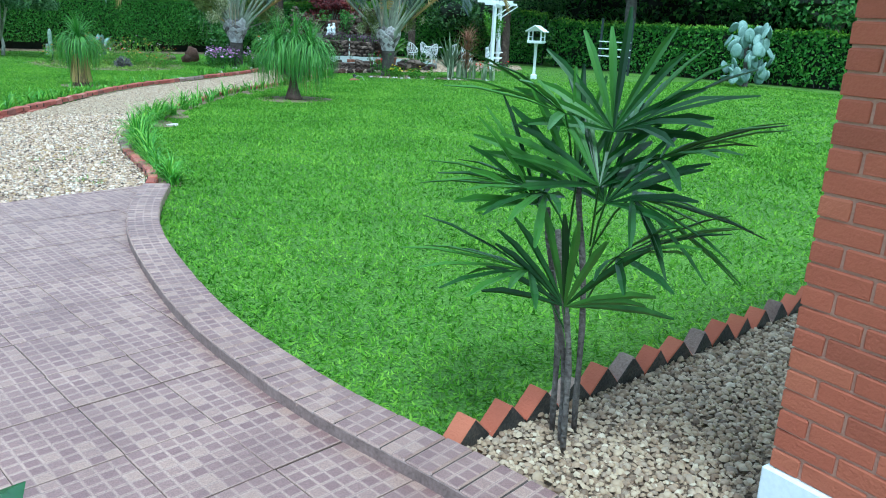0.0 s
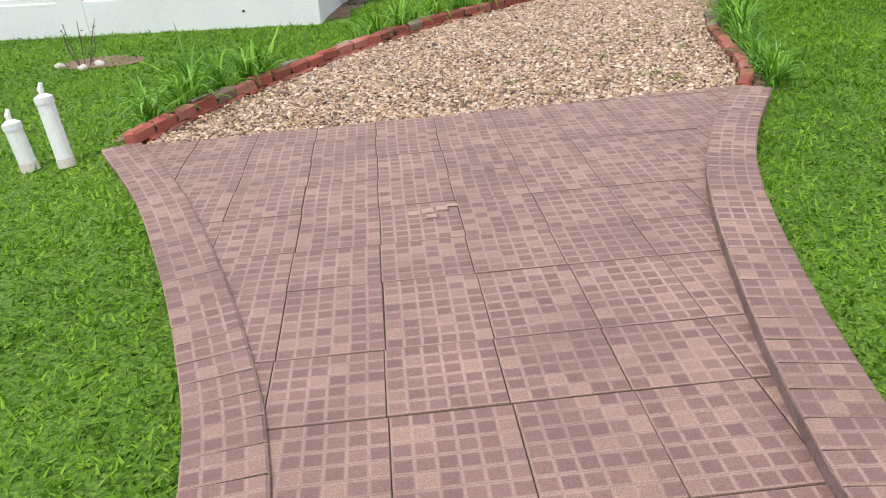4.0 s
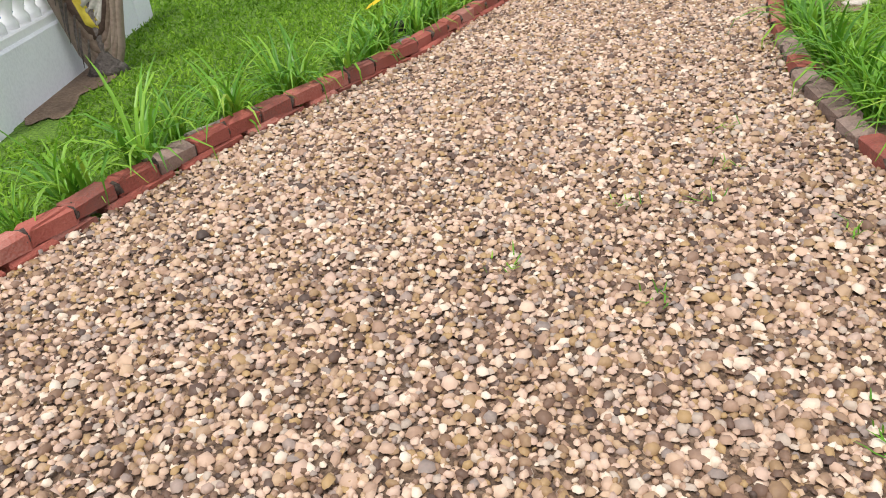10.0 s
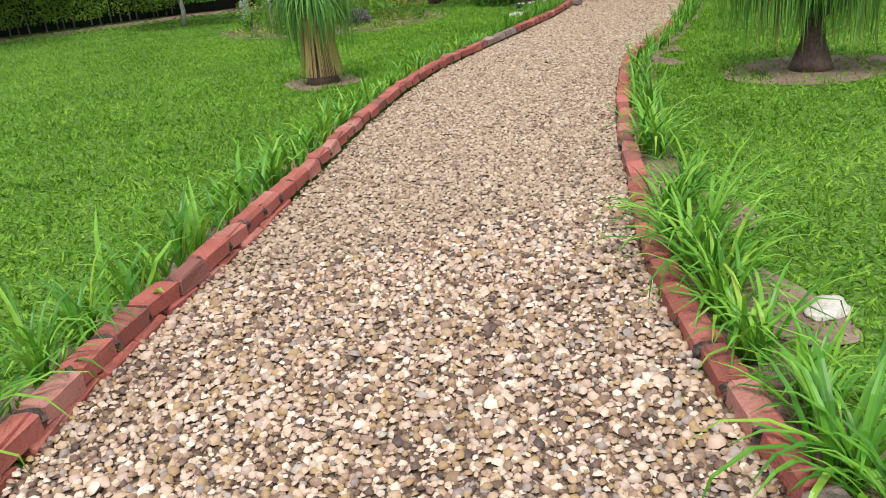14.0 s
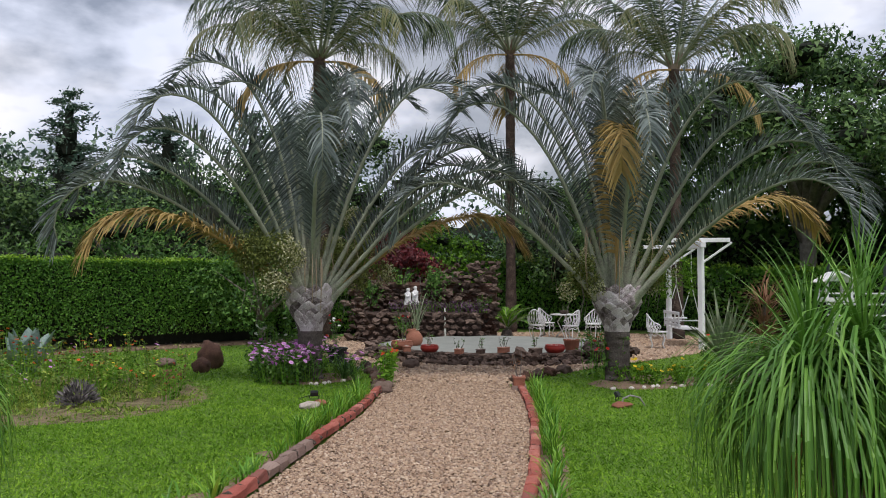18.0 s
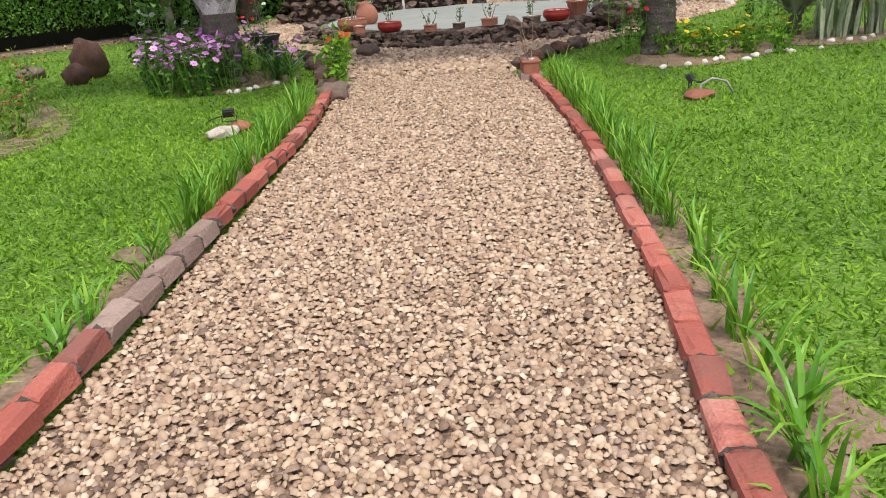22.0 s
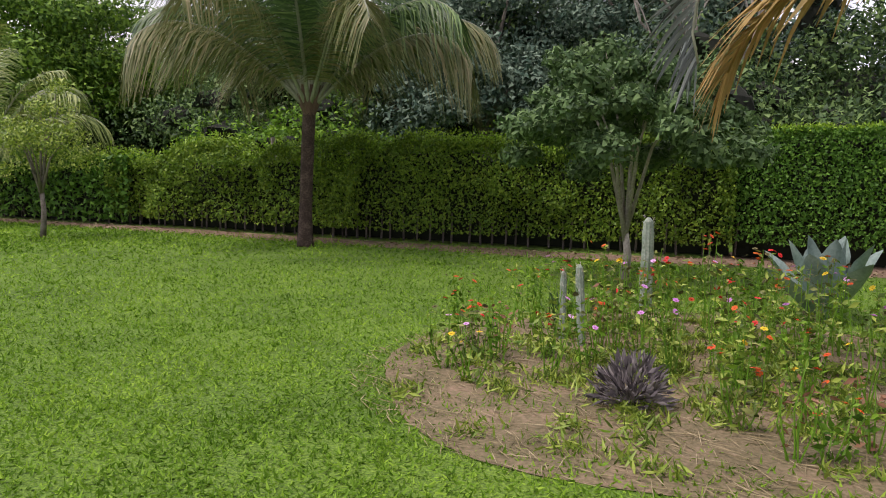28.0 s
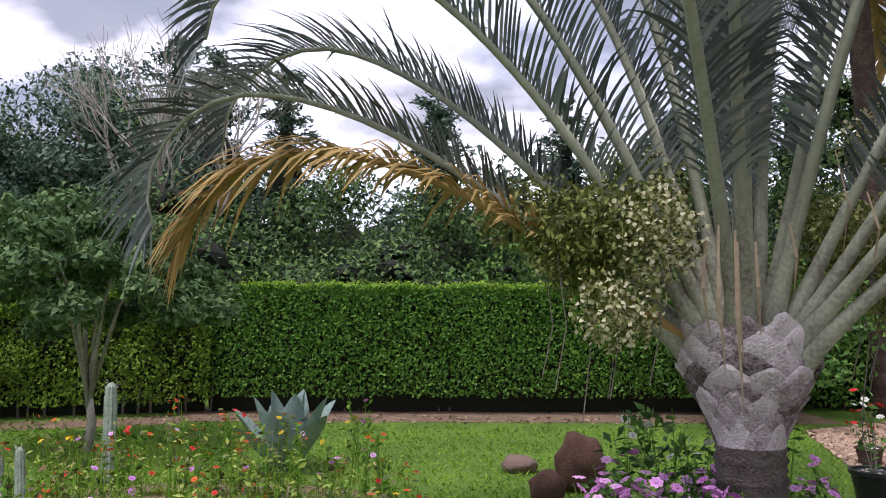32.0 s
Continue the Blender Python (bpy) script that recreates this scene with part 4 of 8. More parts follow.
triangle_palm((*PALM_L,), "grey-green triangle palm with scaly pale trunk head and dry orange fronds", 11, [(radians(180), radians(37), 3.9, radians(72)), (radians(-28), radians(38), 4.0, radians(62))])
triangle_palm((*PALM_R,), "grey triangle palm with dark ringed trunk and a hanging dry frond", 23, [(radians(221), radians(81), 4.3, radians(152)), (radians(-28), radians(44), 4.3, radians(74))], 0.98, 23, 38)


def coconut(place, label, seed, trunk_h, rad, n, length, lean=(0.0, 0.0), dry=3, material=None, leaflet=0.75, count=46, up=87):
    """A coconut palm: ringed trunk, crown of feather fronds, the lowest ones dry."""
    random.seed(seed)
    material = material or M["coco"]
    t = thing("coconut_palm", label, "palm tree", place=pose(*place, 0))
    pts = [(lean[0] * (i / 10) ** 1.5, lean[1] * (i / 10) ** 1.5, trunk_h * i / 10) for i in range(11)]
    ring = Mesh()
    many = []
    for i in range(40):
        s = i / 39
        many.append((lean[0] * s ** 1.5, lean[1] * s ** 1.5, trunk_h * s))
    ring.tube(many, [rad * (1.35 - 0.35 * min(1, 4 * i / 39)) * (1.0 + 0.06 * (i % 2)) for i in range(40)], 12)
    part("trunk", ring, M["coco_trunk"], t, "ringed dark brown trunk", True)
    top = Vector(pts[-1])
    husk = Mesh()
    for k in range(12):
        az = k * 2.4
        husk.strip([top + Vector((0, 0, -0.35)), top + Vector((math.cos(az) * 0.16, math.sin(az) * 0.16, 0.05)), top + Vector((math.cos(az) * 0.3, math.sin(az) * 0.3, 0.45))], [0.2, 0.16, 0.05], (-math.sin(az), math.cos(az), 0), 0.2)
    part("husk", husk, M["sheath"], t, "brown fibrous leaf sheaths")
    for i in range(n):
        az = i * 2.39996 + random.gauss(0, 0.12)
        age = i / n
        old = age > 0.72
        palm_frond(t, tuple(top + Vector((math.cos(az) * 0.1, math.sin(az) * 0.1, 0.1))), az, length * random.uniform(0.9, 1.08) * (1 - 0.1 * age), radians(up - 48 * age ** 0.7), radians(40 + 58 * age), count, leaflet, radians(10 - 26 * age), M["coco_old"] if old and material is not M["coco_yellow"] else material, M["rachis"], hang=0.5 + 0.45 * age, late=2.4, curl=0.25, width=0.027, bare=0.14, jit=0.13)
    for i in range(dry):
        az = i * 2.1 + 0.9
        palm_frond(t, tuple(top), az, length * 0.7, radians(-5), radians(75), count // 2, leaflet * 0.8, radians(5), M["frond_dry"], M["frond_dry"], hang=0.8, width=0.04)
    return t


coconut((-2.9, 27.35), "coconut palm with drooping brown-tipped green fronds by the hedge", 5, 2.5, 0.115, 31, 4.1, (0.12, 0.0), 0, leaflet=0.9, count=116, up=87)
coconut((-12.9, 25.4), "young coconut palm with yellow-green fronds", 6, 1.35, 0.16, 15, 3.7, dry=0, material=M["coco_yellow"], leaflet=0.75, count=84, up=82)
coconut((-23.6, 23.5), "tall coconut palm with dry hanging fronds at the lawn's edge", 7, 3.0, 0.19, 17, 5.7, dry=4, leaflet=1.0, count=64)
coconut((-32.0, 20.2), "coconut palm at the far corner of the lawn", 8, 4.0, 0.19, 15, 5.4, dry=3, leaflet=1.0, count=50)
coconut((15.2, 31.6), "very tall dark coconut palm behind the grotto with dry fronds", 9, 8.3, 0.19, 26, 4.6, (-0.2, 0), 7, material=M["coco_dark"], leaflet=1.0, count=70, up=74)
coconut((21.3, 29.9), "tall slim coconut palm behind the grotto", 10, 9.3, 0.15, 20, 4.2, dry=4, material=M["coco_dark"], leaflet=0.95, count=64, up=80)
coconut((22.9, 24.6), "tall dark coconut palm behind the white swing", 12, 7.9, 0.15, 20, 4.4, dry=4, material=M["coco_dark"], leaflet=0.95, count=64, up=80)


# ---- broad trees ----
def tree(label, place, height, crown_r, n, material, leaf=0.16, trunk_r=0.14, fork=0.35, seed=1, clumps=26, flat=0.75, name="tree", spread=1.0, bark="bark", limbs=8, crown_z=0.68, core=True):
    """A tree: tapered trunk, limbs that carry clumps, leaves in uneven clumps with gaps between."""
    random.seed(seed)
    np.random.seed(seed)
    t = thing(name, label, "tree", place=pose(*place, 0))
    hf = height * fork
    part("trunk", Mesh().tube([(0, 0, 0), (0.04 * height * 0.3, 0.02, hf * 0.5), (0, 0, hf)], [trunk_r * 1.25, trunk_r, trunk_r * 0.8], 9), M[bark], t, smooth=True)
    centres = []
    for i in range(clumps):
        az, rr = i * 2.39996, math.sqrt((i + 0.5) / clumps)
        zz = height * crown_z + height * (1 - crown_z) * flat * (1.1 - rr ** 2) * random.uniform(0.3, 1.1) - height * 0.2 * random.random() * (1 if i % 3 else -0.3)
        centres.append(Vector((math.cos(az) * rr * crown_r * random.uniform(0.75, 1.1), math.sin(az) * rr * crown_r * random.uniform(0.75, 1.1), min(zz, height))))
    for i in range(min(limbs * 2, len(centres))):
        c = centres[(i * 3) % len(centres)]
        mid = Vector((c.x * 0.35, c.y * 0.35, hf + (c.z - hf) * 0.55))
        part("limb", Mesh().tube([(0, 0, hf * random.uniform(0.75, 0.98)), tuple(mid), tuple(c)], [trunk_r * 0.6, trunk_r * 0.38, trunk_r * 0.08], 6), M[bark], t, smooth=True)
    n, leaf = int(n * 1.7), leaf * 0.72
    per = n // clumps
    cs, ds, ns = [], [], []
    # near-black lumps in the clumps, coloured as the crown's inner shade
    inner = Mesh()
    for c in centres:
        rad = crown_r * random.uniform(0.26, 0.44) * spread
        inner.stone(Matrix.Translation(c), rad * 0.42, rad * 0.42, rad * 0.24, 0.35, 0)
        v = rnd_dirs(per)
        q = v * rad * np.random.rand(per, 1) ** 0.4 * np.array([1.15, 1.15, 0.62])
        cs.append(np.array(c) + q)
        ns.append(v + np.array([0, 0, 0.7]))
        ds.append(rnd_dirs(per, -0.2))
    c = np.concatenate(cs)
    L = leaf * np.random.uniform(0.6, 1.4, len(c))
    leaf_cloud("crown", c, np.concatenate(ds), np.concatenate(ns), L, L * 0.56, material, t, shape=sprays)
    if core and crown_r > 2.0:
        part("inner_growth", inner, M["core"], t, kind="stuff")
    return t


def conifer(label, place, height, rad, n, material, seed, leaf=0.22):
    """A dark feathery conifer: straight trunk, drooping tiers, uneven outline."""
    random.seed(seed)
    np.random.seed(seed)
    t = thing("conifer", label, "tree", place=pose(*place, 0))
    part("trunk", Mesh().tube([(0, 0, 0), (0.1, 0, height * 0.5), (0, 0, height * 0.97)], [0.2, 0.13, 0.02], 8), M["trunk"], t, smooth=True)
    tiers = 46
    cs, ds, ns = [], [], []
    lm = Mesh()
    for i in range(tiers):
        s = (i + random.random()) / tiers
        z = height * (0.12 + 0.87 * s)
        az = i * 2.39996 + random.gauss(0, 0.3)
        r = rad * (1.05 - s) ** 0.75 * random.uniform(0.6, 1.15) + 0.25
        tip = Vector((math.cos(az) * r, math.sin(az) * r, z + r * random.uniform(-0.15, 0.35)))
        lm.tube([(0, 0, z), tuple(tip)], [0.04, 0.008], 4)
        k = n // tiers
        u = np.random.rand(k) ** 0.7
        base = np.outer(1 - u, [0, 0, z]) + np.outer(u, np.array(tip))
        cs.append(base + np.random.normal(0, 1, (k, 3)) * np.array([0.3, 0.3, 0.2]) * (0.3 + r * 0.25))
        ds.append(np.array(tip - Vector((0, 0, z))) / r + 0.7 * rnd_dirs(k))
        ns.append(rnd_dirs(k, 1.0))
    part("limb", lm, M["trunk"], t, kind="stuff")
    # shade close to the trunk, built from near-black lumps
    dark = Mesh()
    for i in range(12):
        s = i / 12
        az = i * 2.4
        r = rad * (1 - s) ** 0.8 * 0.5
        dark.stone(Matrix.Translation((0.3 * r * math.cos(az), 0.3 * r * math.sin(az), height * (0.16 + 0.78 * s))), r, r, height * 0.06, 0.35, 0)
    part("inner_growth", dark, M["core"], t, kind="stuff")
    c = np.concatenate(cs)
    L = leaf * np.random.uniform(0.6, 1.4, len(c))
    leaf_cloud("crown", c, np.concatenate(ds), np.concatenate(ns), L, L * 0.4, material, t, shape=sprays)
    return t


tree("small umbrella-shaped tree with blue-green leaves and forked pale stems", (3.5, 27.5), 3.3, 1.75, 12000, M["umbrella_leaf"], 0.15, 0.055, 0.2, 31, 58, 0.85, spread=0.5, limbs=4, crown_z=0.6, bark="bark_pale")
tree("broad light green tree beyond the hedge", (-22.6, 31.6), 9.2, 5.4, 40000, M["tree_leaf"], 0.27, 0.25, 0.3, 32, 50, 0.95, crown_z=0.42, spread=0.85, core=False)
tree("broad dark tree beyond the hedge", (-12.0, 34.6), 6.6, 4.2, 13000, M["dark_leaf"], 0.22, 0.2, 0.3, 33, 34, 0.95, crown_z=0.4)
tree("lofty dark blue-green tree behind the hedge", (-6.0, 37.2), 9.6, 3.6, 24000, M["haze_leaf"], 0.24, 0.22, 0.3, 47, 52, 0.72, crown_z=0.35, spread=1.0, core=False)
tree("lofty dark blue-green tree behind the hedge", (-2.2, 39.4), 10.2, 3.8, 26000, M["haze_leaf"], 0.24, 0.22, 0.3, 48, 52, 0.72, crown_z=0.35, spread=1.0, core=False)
tree("light green low tree beyond the hedge", (-8.6, 31.8), 3.6, 2.6, 5000, M["bright_leaf"], 0.2, 0.1, 0.3, 49, 26, crown_z=0.45)
tree("dense dark green shrubby tree behind the hedge", (0.5, 36.0), 5.6, 3.4, 9000, M["dark_leaf"], 0.2, 0.2, 0.25, 34, 26, crown_z=0.4)
tree("grey-green thicket of scrub behind the hedge", (10.5, 35.5), 4.4, 3.2, 5000, M["mid_leaf"], 0.2, 0.12, 0.2, 35, 26, crown_z=0.35)
tree("grey-green thicket of scrub behind the hedge", (5.8, 36.0), 4.6, 3.0, 6000, M["dark_leaf"], 0.2, 0.12, 0.2, 36, 26, crown_z=0.35)
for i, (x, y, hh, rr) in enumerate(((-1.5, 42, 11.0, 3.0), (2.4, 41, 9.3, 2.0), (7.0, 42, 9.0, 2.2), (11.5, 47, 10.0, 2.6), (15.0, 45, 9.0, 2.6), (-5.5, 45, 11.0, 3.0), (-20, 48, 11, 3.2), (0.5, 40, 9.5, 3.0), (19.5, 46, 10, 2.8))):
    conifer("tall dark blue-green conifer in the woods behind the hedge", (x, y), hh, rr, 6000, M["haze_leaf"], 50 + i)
tree("lofty dark tree with layered branches behind the east hedge", (30.5, 24.5), 11.0, 6.0, 24000, M["dark_leaf"], 0.29, 0.3, 0.35, 37, 64, flat=0.9, crown_z=0.45, spread=0.6)
tree("dark tree beyond the east hedge", (34.0, 16.0), 9.0, 5.0, 12000, M["mid_leaf"], 0.3, 0.3, 0.3, 38, 28, crown_z=0.4)
tree("dark tree beyond the east hedge", (37.0, 6.0), 8.0, 5.0, 5000, M["mid_leaf"], 0.36, 0.3, 0.3, 39, 28, crown_z=0.4)
tree("tall dark tree behind the grotto", (18.5, 36.5), 8.5, 3.8, 9000, M["dark_leaf"], 0.22, 0.2, 0.3, 40, 30, crown_z=0.4)
tree("bright green bush behind the grotto", (20.8, 33.6), 4.6, 2.2, 4200, M["bright_leaf"], 0.2, 0.1, 0.2, 41, 26, crown_z=0.4)
tree("crimson-leaved shrub behind the grotto", (17.6, 31.2), 3.6, 1.2, 3000, M["crimson_leaf"], 0.2, 0.07, 0.2, 42, 20, crown_z=0.5)
tree("dark tree behind the swing", (25.5, 29.5), 7.0, 3.6, 10000, M["dark_leaf"], 0.2, 0.2, 0.3, 43, 28, crown_z=0.35)
tree("dark bushy tree at the hedge beyond the palm", (12.9, 31.0), 3.4, 1.9, 4000, M["mid_leaf"], 0.16, 0.1, 0.2, 44, 24, crown_z=0.35)
tree("distant dark tree at the far corner of the lawn", (-30, 33), 7.5, 4.5, 4500, M["dark_leaf"], 0.36, 0.3, 0.3, 45, 26, crown_z=0.4)
tree("distant dark tree at the far corner of the lawn", (-40, 26), 7.5, 5.0, 4500, M["dark_leaf"], 0.4, 0.3, 0.3, 46, 26, crown_z=0.4)


def bare_tree(place, height, seed):
    random.seed(seed)
    t = thing("bare_tree", "leafless pale grey tree with many fine upright twigs", "tree", place=pose(*place, 0))
    m, tw = Mesh(), Mesh()

    def grow(p, d, ln, r, lvl):
        q = p + d * ln
        mid = p.lerp(q, 0.5) + Vector((random.gauss(0, 0.05), random.gauss(0, 0.05), 0)) * ln
        (m if lvl < 3 else tw).tube([tuple(p), tuple(mid), tuple(q)], [r, r * 0.85, r * 0.65], 6 if lvl < 3 else 3, False)
        if lvl < 6:
            for k in range(3 if lvl < 5 else 2):
                az, sp = random.uniform(0, 6.28), random.uniform(0.25, 0.65)
                o = d.orthogonal().normalized()
                dd = (d + sp * (math.cos(az) * o + math.sin(az) * d.cross(o)) + Vector((0, 0, 0.12))).normalized()
                grow(q if k else p.lerp(q, 0.75), dd, ln * random.uniform(0.62, 0.82), r * 0.62, lvl + 1)

    grow(Vector((0, 0, 0)), Vector((0, 0, 1)), height * 0.3, 0.12, 0)
    part("trunk", m, M["bark"], t, smooth=True)
    part("twig", tw, M["bark_pale"], t, kind="stuff")



def woods(line, height, n, material, seed, leaf=0.34, depth=3.0):
    """A far wall of mixed foliage: lumpy crowns side by side, near-black bodies within painted as their shade, uneven
    along the top.
    """
    np.random.seed(seed)
    random.seed(seed)
    pts, hd = curve(line, 1.5)
    cs, ns = [], []
    core = Mesh()
    n, leaf = int(n * 1.4), leaf * 0.75
    per = n // (len(pts) * 4)
    for p, d in zip(pts, hd):
        top = height * (1 + 0.3 * noise.noise(Vector((p[0] * 0.16, p[1] * 0.16, seed))))
        w = np.array((-d[1], d[0]))
        for k in range(4):
            r = random.uniform(1.0, 1.9)
            z = top * (0.2 + 0.25 * k) + random.gauss(0, 0.4)
            q = p + w * random.uniform(-0.5, 1) * depth * 0.4 + d * random.uniform(-0.8, 0.8)
            v = rnd_dirs(per)
            cs.append(np.array([q[0], q[1], z]) + v * r * np.random.rand(per, 1) ** 0.35 * [1, 1, 0.75])
            ns.append(v + [0, 0, 0.6])
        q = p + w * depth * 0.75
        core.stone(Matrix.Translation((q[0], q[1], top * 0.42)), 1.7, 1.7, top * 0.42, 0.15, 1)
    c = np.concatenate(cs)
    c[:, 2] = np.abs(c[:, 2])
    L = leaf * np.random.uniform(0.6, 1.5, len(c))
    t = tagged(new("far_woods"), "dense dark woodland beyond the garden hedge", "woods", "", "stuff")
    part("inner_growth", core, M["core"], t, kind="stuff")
    v, f = sprays(c, rnd_dirs(len(c), -0.2), np.concatenate(ns), L, L * 0.6)
    part("foliage", fast_mesh("foliage", v, f, material), material, t, kind="stuff")


woods([(-48, 26), (-34, 31), (-24, 34.5)], 4.8, 14000, M["dark_leaf"], 5)
woods([(-23, 35), (-10, 37.5), (0, 39)], 6.3, 42000, M["dark_leaf"], 8, 0.2)
woods([(1.5, 39), (10, 39.5), (20, 38.5)], 5.3, 34000, M["dark_leaf"], 9, 0.2)
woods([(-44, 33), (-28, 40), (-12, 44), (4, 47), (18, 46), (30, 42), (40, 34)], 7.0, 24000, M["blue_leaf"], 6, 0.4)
woods([(27, 35), (33, 27), (36, 17), (40, 5), (44, -8)], 5.5, 18000, M["mid_leaf"], 7, 0.4)
bare_tree((1.3, 36.2), 9.4, 3)


# ---- balustrade and pool ----
def balustrade():
    t = thing("balustrade", "white painted balustrade on a low wall around the pool", "balustrade")
    runs = [((-1.49, 8.6), (-9.6, 8.36)), ((-1.69, 8.8), (-1.72, 12.2))]
    for (x0, y0), (x1, y1) in runs:
        ln, az = math.hypot(x1 - x0, y1 - y0), math.degrees(math.atan2(y1 - y0, x1 - x0))
        base = pose(x0, y0, 0, 0, 0, az)
        part("low_wall", Mesh().box(base @ Matrix.Translation((ln / 2, -0.1, 0.21)), ln, 0.22, 0.42, 0.015, 0.004), M["whitewash"], t)
        part("top_rail", Mesh().box(base @ Matrix.Translation((ln / 2, -0.1, 1.08)), ln, 0.2, 0.1, 0.02), M["white"], t)
        part("bottom_rail", Mesh().box(base @ Matrix.Translation((ln / 2, -0.1, 0.45)), ln, 0.17, 0.06, 0.01), M["white"], t)
        n = int(ln / 0.19)
        prof = [(0.055, 0.0), (0.055, 0.05), (0.035, 0.08), (0.06, 0.16), (0.068, 0.22), (0.05, 0.32), (0.03, 0.4), (0.042, 0.44), (0.03, 0.47), (0.05, 0.51), (0.05, 0.55)]
        bal = Mesh().lathe(Matrix.Identity(4), prof, 12).data("baluster", M["white"], True)
        for i in range(n):
            x = (0.3 if x1 < -5 else 0.12) + i * 0.19
            if x % 2.9 < 0.32 and x > 0.5:
                continue
            b = part("baluster", bal, M["white"], t)
            b.matrix_basis = base @ Matrix.Translation((x, -0.1, 0.48))
        x = 0.0 if x1 < -5 else 2.9
        while x < ln:
            part("pier", Mesh().box(base @ Matrix.Translation((x + 0.14, -0.1, 0.58)), 0.34, 0.245, 1.16, 0.015), M["whitewash"], t)
            x += 2.9
        for x in np.arange(0.9, ln, 2.2):
            m = base @ Matrix.Translation((x, 0.004 + 0.01, 0.2)) @ pose(0, 0, 0, 90)
            part("drain_hole", Mesh().lathe(m, [(0.012, -0.004), (0.016, 0.0), (0.016, 0.004)], 8), M["black_plastic"], t)


balustrade()
sheet("water", [(-2.3, 9.3), (-9.4, 9.2), (-9.4, 14.5), (-2.9, 14.5)], 0.02, M["pool_blue"], "blue mosaic pool behind the balustrade", category="pool")
sheet("pavement", [(-1.5, 9.05), (-9.6, 8.95), (-9.6, 9.7), (-1.6, 9.8)], 0.024, M["white"], "white paving round the pool", category="pavement")


# ---- brick pillar ----
def pillar():
    t = thing("brick_pillar", "red brick porch pillar on a white painted base", "pillar")
    x0, x1, y0, y1 = 3.0, 3.36, -2.32, -1.86
    cx, cy = (x0 + x1) / 2, (y0 + y1) / 2
    part("base", Mesh().box(Matrix.Translation((cx, cy, 0.15)), x1 - x0 + 0.03, y1 - y0 + 0.03, 0.3, 0.01, 0.003), M["whitewash"], t, "white painted base")
    part("mortar_core", Mesh().box(Matrix.Translation((cx, cy, 1.5)), x1 - x0 - 0.016, y1 - y0 - 0.016, 2.4, 0.0), M["pillar_mortar"], t)
    long = Mesh().box(Matrix.Identity(4), 0.108, 0.222, 0.066, 0.006, 0.002).data("brick", M["pillar_brick"])
    short = Mesh().box(Matrix.Identity(4), 0.108, 0.108, 0.066, 0.006, 0.002).data("brick", M["pillar_brick"])
    for c in range(32):
        z = 0.3 + 0.04 + c * 0.078
        for xs in (x0 + 0.054, x1 - 0.054):
            y = y1
            seq = (0.222, 0.222) if c % 2 else (0.108, 0.222, 0.108)
            for ln in seq:
                b = part("brick", long if ln > 0.2 else short, M["pillar_brick"], t)
                b.matrix_basis = pose(xs + random.uniform(-0.002, 0.002), y - ln / 2, z, 0, 0, random.uniform(-0.6, 0.6))
                y -= ln + 0.012
        b = part("brick", short, M["pillar_brick"], t)
        b.matrix_basis = pose(cx, y1 - 0.054, z)
        b = part("brick", short, M["pillar_brick"], t)
        b.matrix_basis = pose(cx, y0 + 0.054, z)


pillar()
# unseen roof, added and sized to keep the pebble bed in shade
roof = tagged(new("porch_roof"), "unseen roof slab added over the pillar to shade the pebble bed", "roof", kind="structure")
part("slab", Mesh().box(Matrix.Translation((5.8, -5.2, 2.8)), 6.4, 7.5, 0.16, 0.01), M["whitewash"], roof)
part("fascia", Mesh().box(Matrix.Translation((5.8, -1.43, 2.8)), 6.44, 0.03, 0.22, 0.004), M["white"], roof)


# ---- small helpers for plants ----
def strap_clump(n, length, width, spread=0.7, seed=0, droop=1.0, segs=4, single=False):
    """A tuft of strap leaves that rise and arch over."""
    random.seed(seed)
    m = Mesh()
    leaves = []
    for i in range(n):
        if single:
            m = Mesh()
            leaves.append(m)
        az, tilt = random.uniform(0, 6.283), random.uniform(0.08, spread)
        L = length * random.uniform(0.55, 1.15)
        p = Vector((random.gauss(0, 0.035), random.gauss(0, 0.035), 0))
        pts, a = [p], math.pi / 2 - tilt
        bend = droop * random.uniform(0.3, 1.3)
        for s in range(segs):
            pts.append(pts[-1] + Vector((math.cos(az) * math.cos(a), math.sin(az) * math.cos(a), math.sin(a))) * L / segs)
            a -= bend * (s + 1) / segs * 0.75
        ws = [width * k for k in np.interp(np.linspace(0, 1, segs + 1), [0, 0.3, 0.7, 1], [0.7, 1.0, 0.75, 0.08])]
        m.strip([(q.x, q.y, max(q.z, 0.01)) for q in pts], ws, (-math.sin(az), math.cos(az), 0.0), 0.12)
    return leaves if single else m


# ---- plants along the edging ----
NEAR_TUFTS = 7.4  # along this stretch every leaf is a part
slim_leaves = [[leaf.data("leaf", M["strap_leaf"]) for leaf in strap_clump(13 + i % 3, 0.44, 0.027, 0.55, 300 + i, 0.9, 4, single=True)] for i in range(5)]
upright = [strap_clump(30, 0.44, 0.017, 0.42, 320 + i, 0.7, 4).data("leaves", M["blade"]) for i in range(4)]
tufts = [strap_clump(34 + 6 * (i % 3), 0.47 + 0.06 * (i % 4), 0.023, 0.8, 100 + i, 1.25, 5).data("leaves", M["blade"]) for i in range(7)]
tuft_leaves = [[leaf.data("leaf", M["strap_leaf"]) for leaf in strap_clump(34 + 6 * (i % 3), 0.47 + 0.06 * (i % 4), 0.023, 0.8, 100 + i, 1.25, 5, single=True)] for i in range(7)]
random.seed(4)


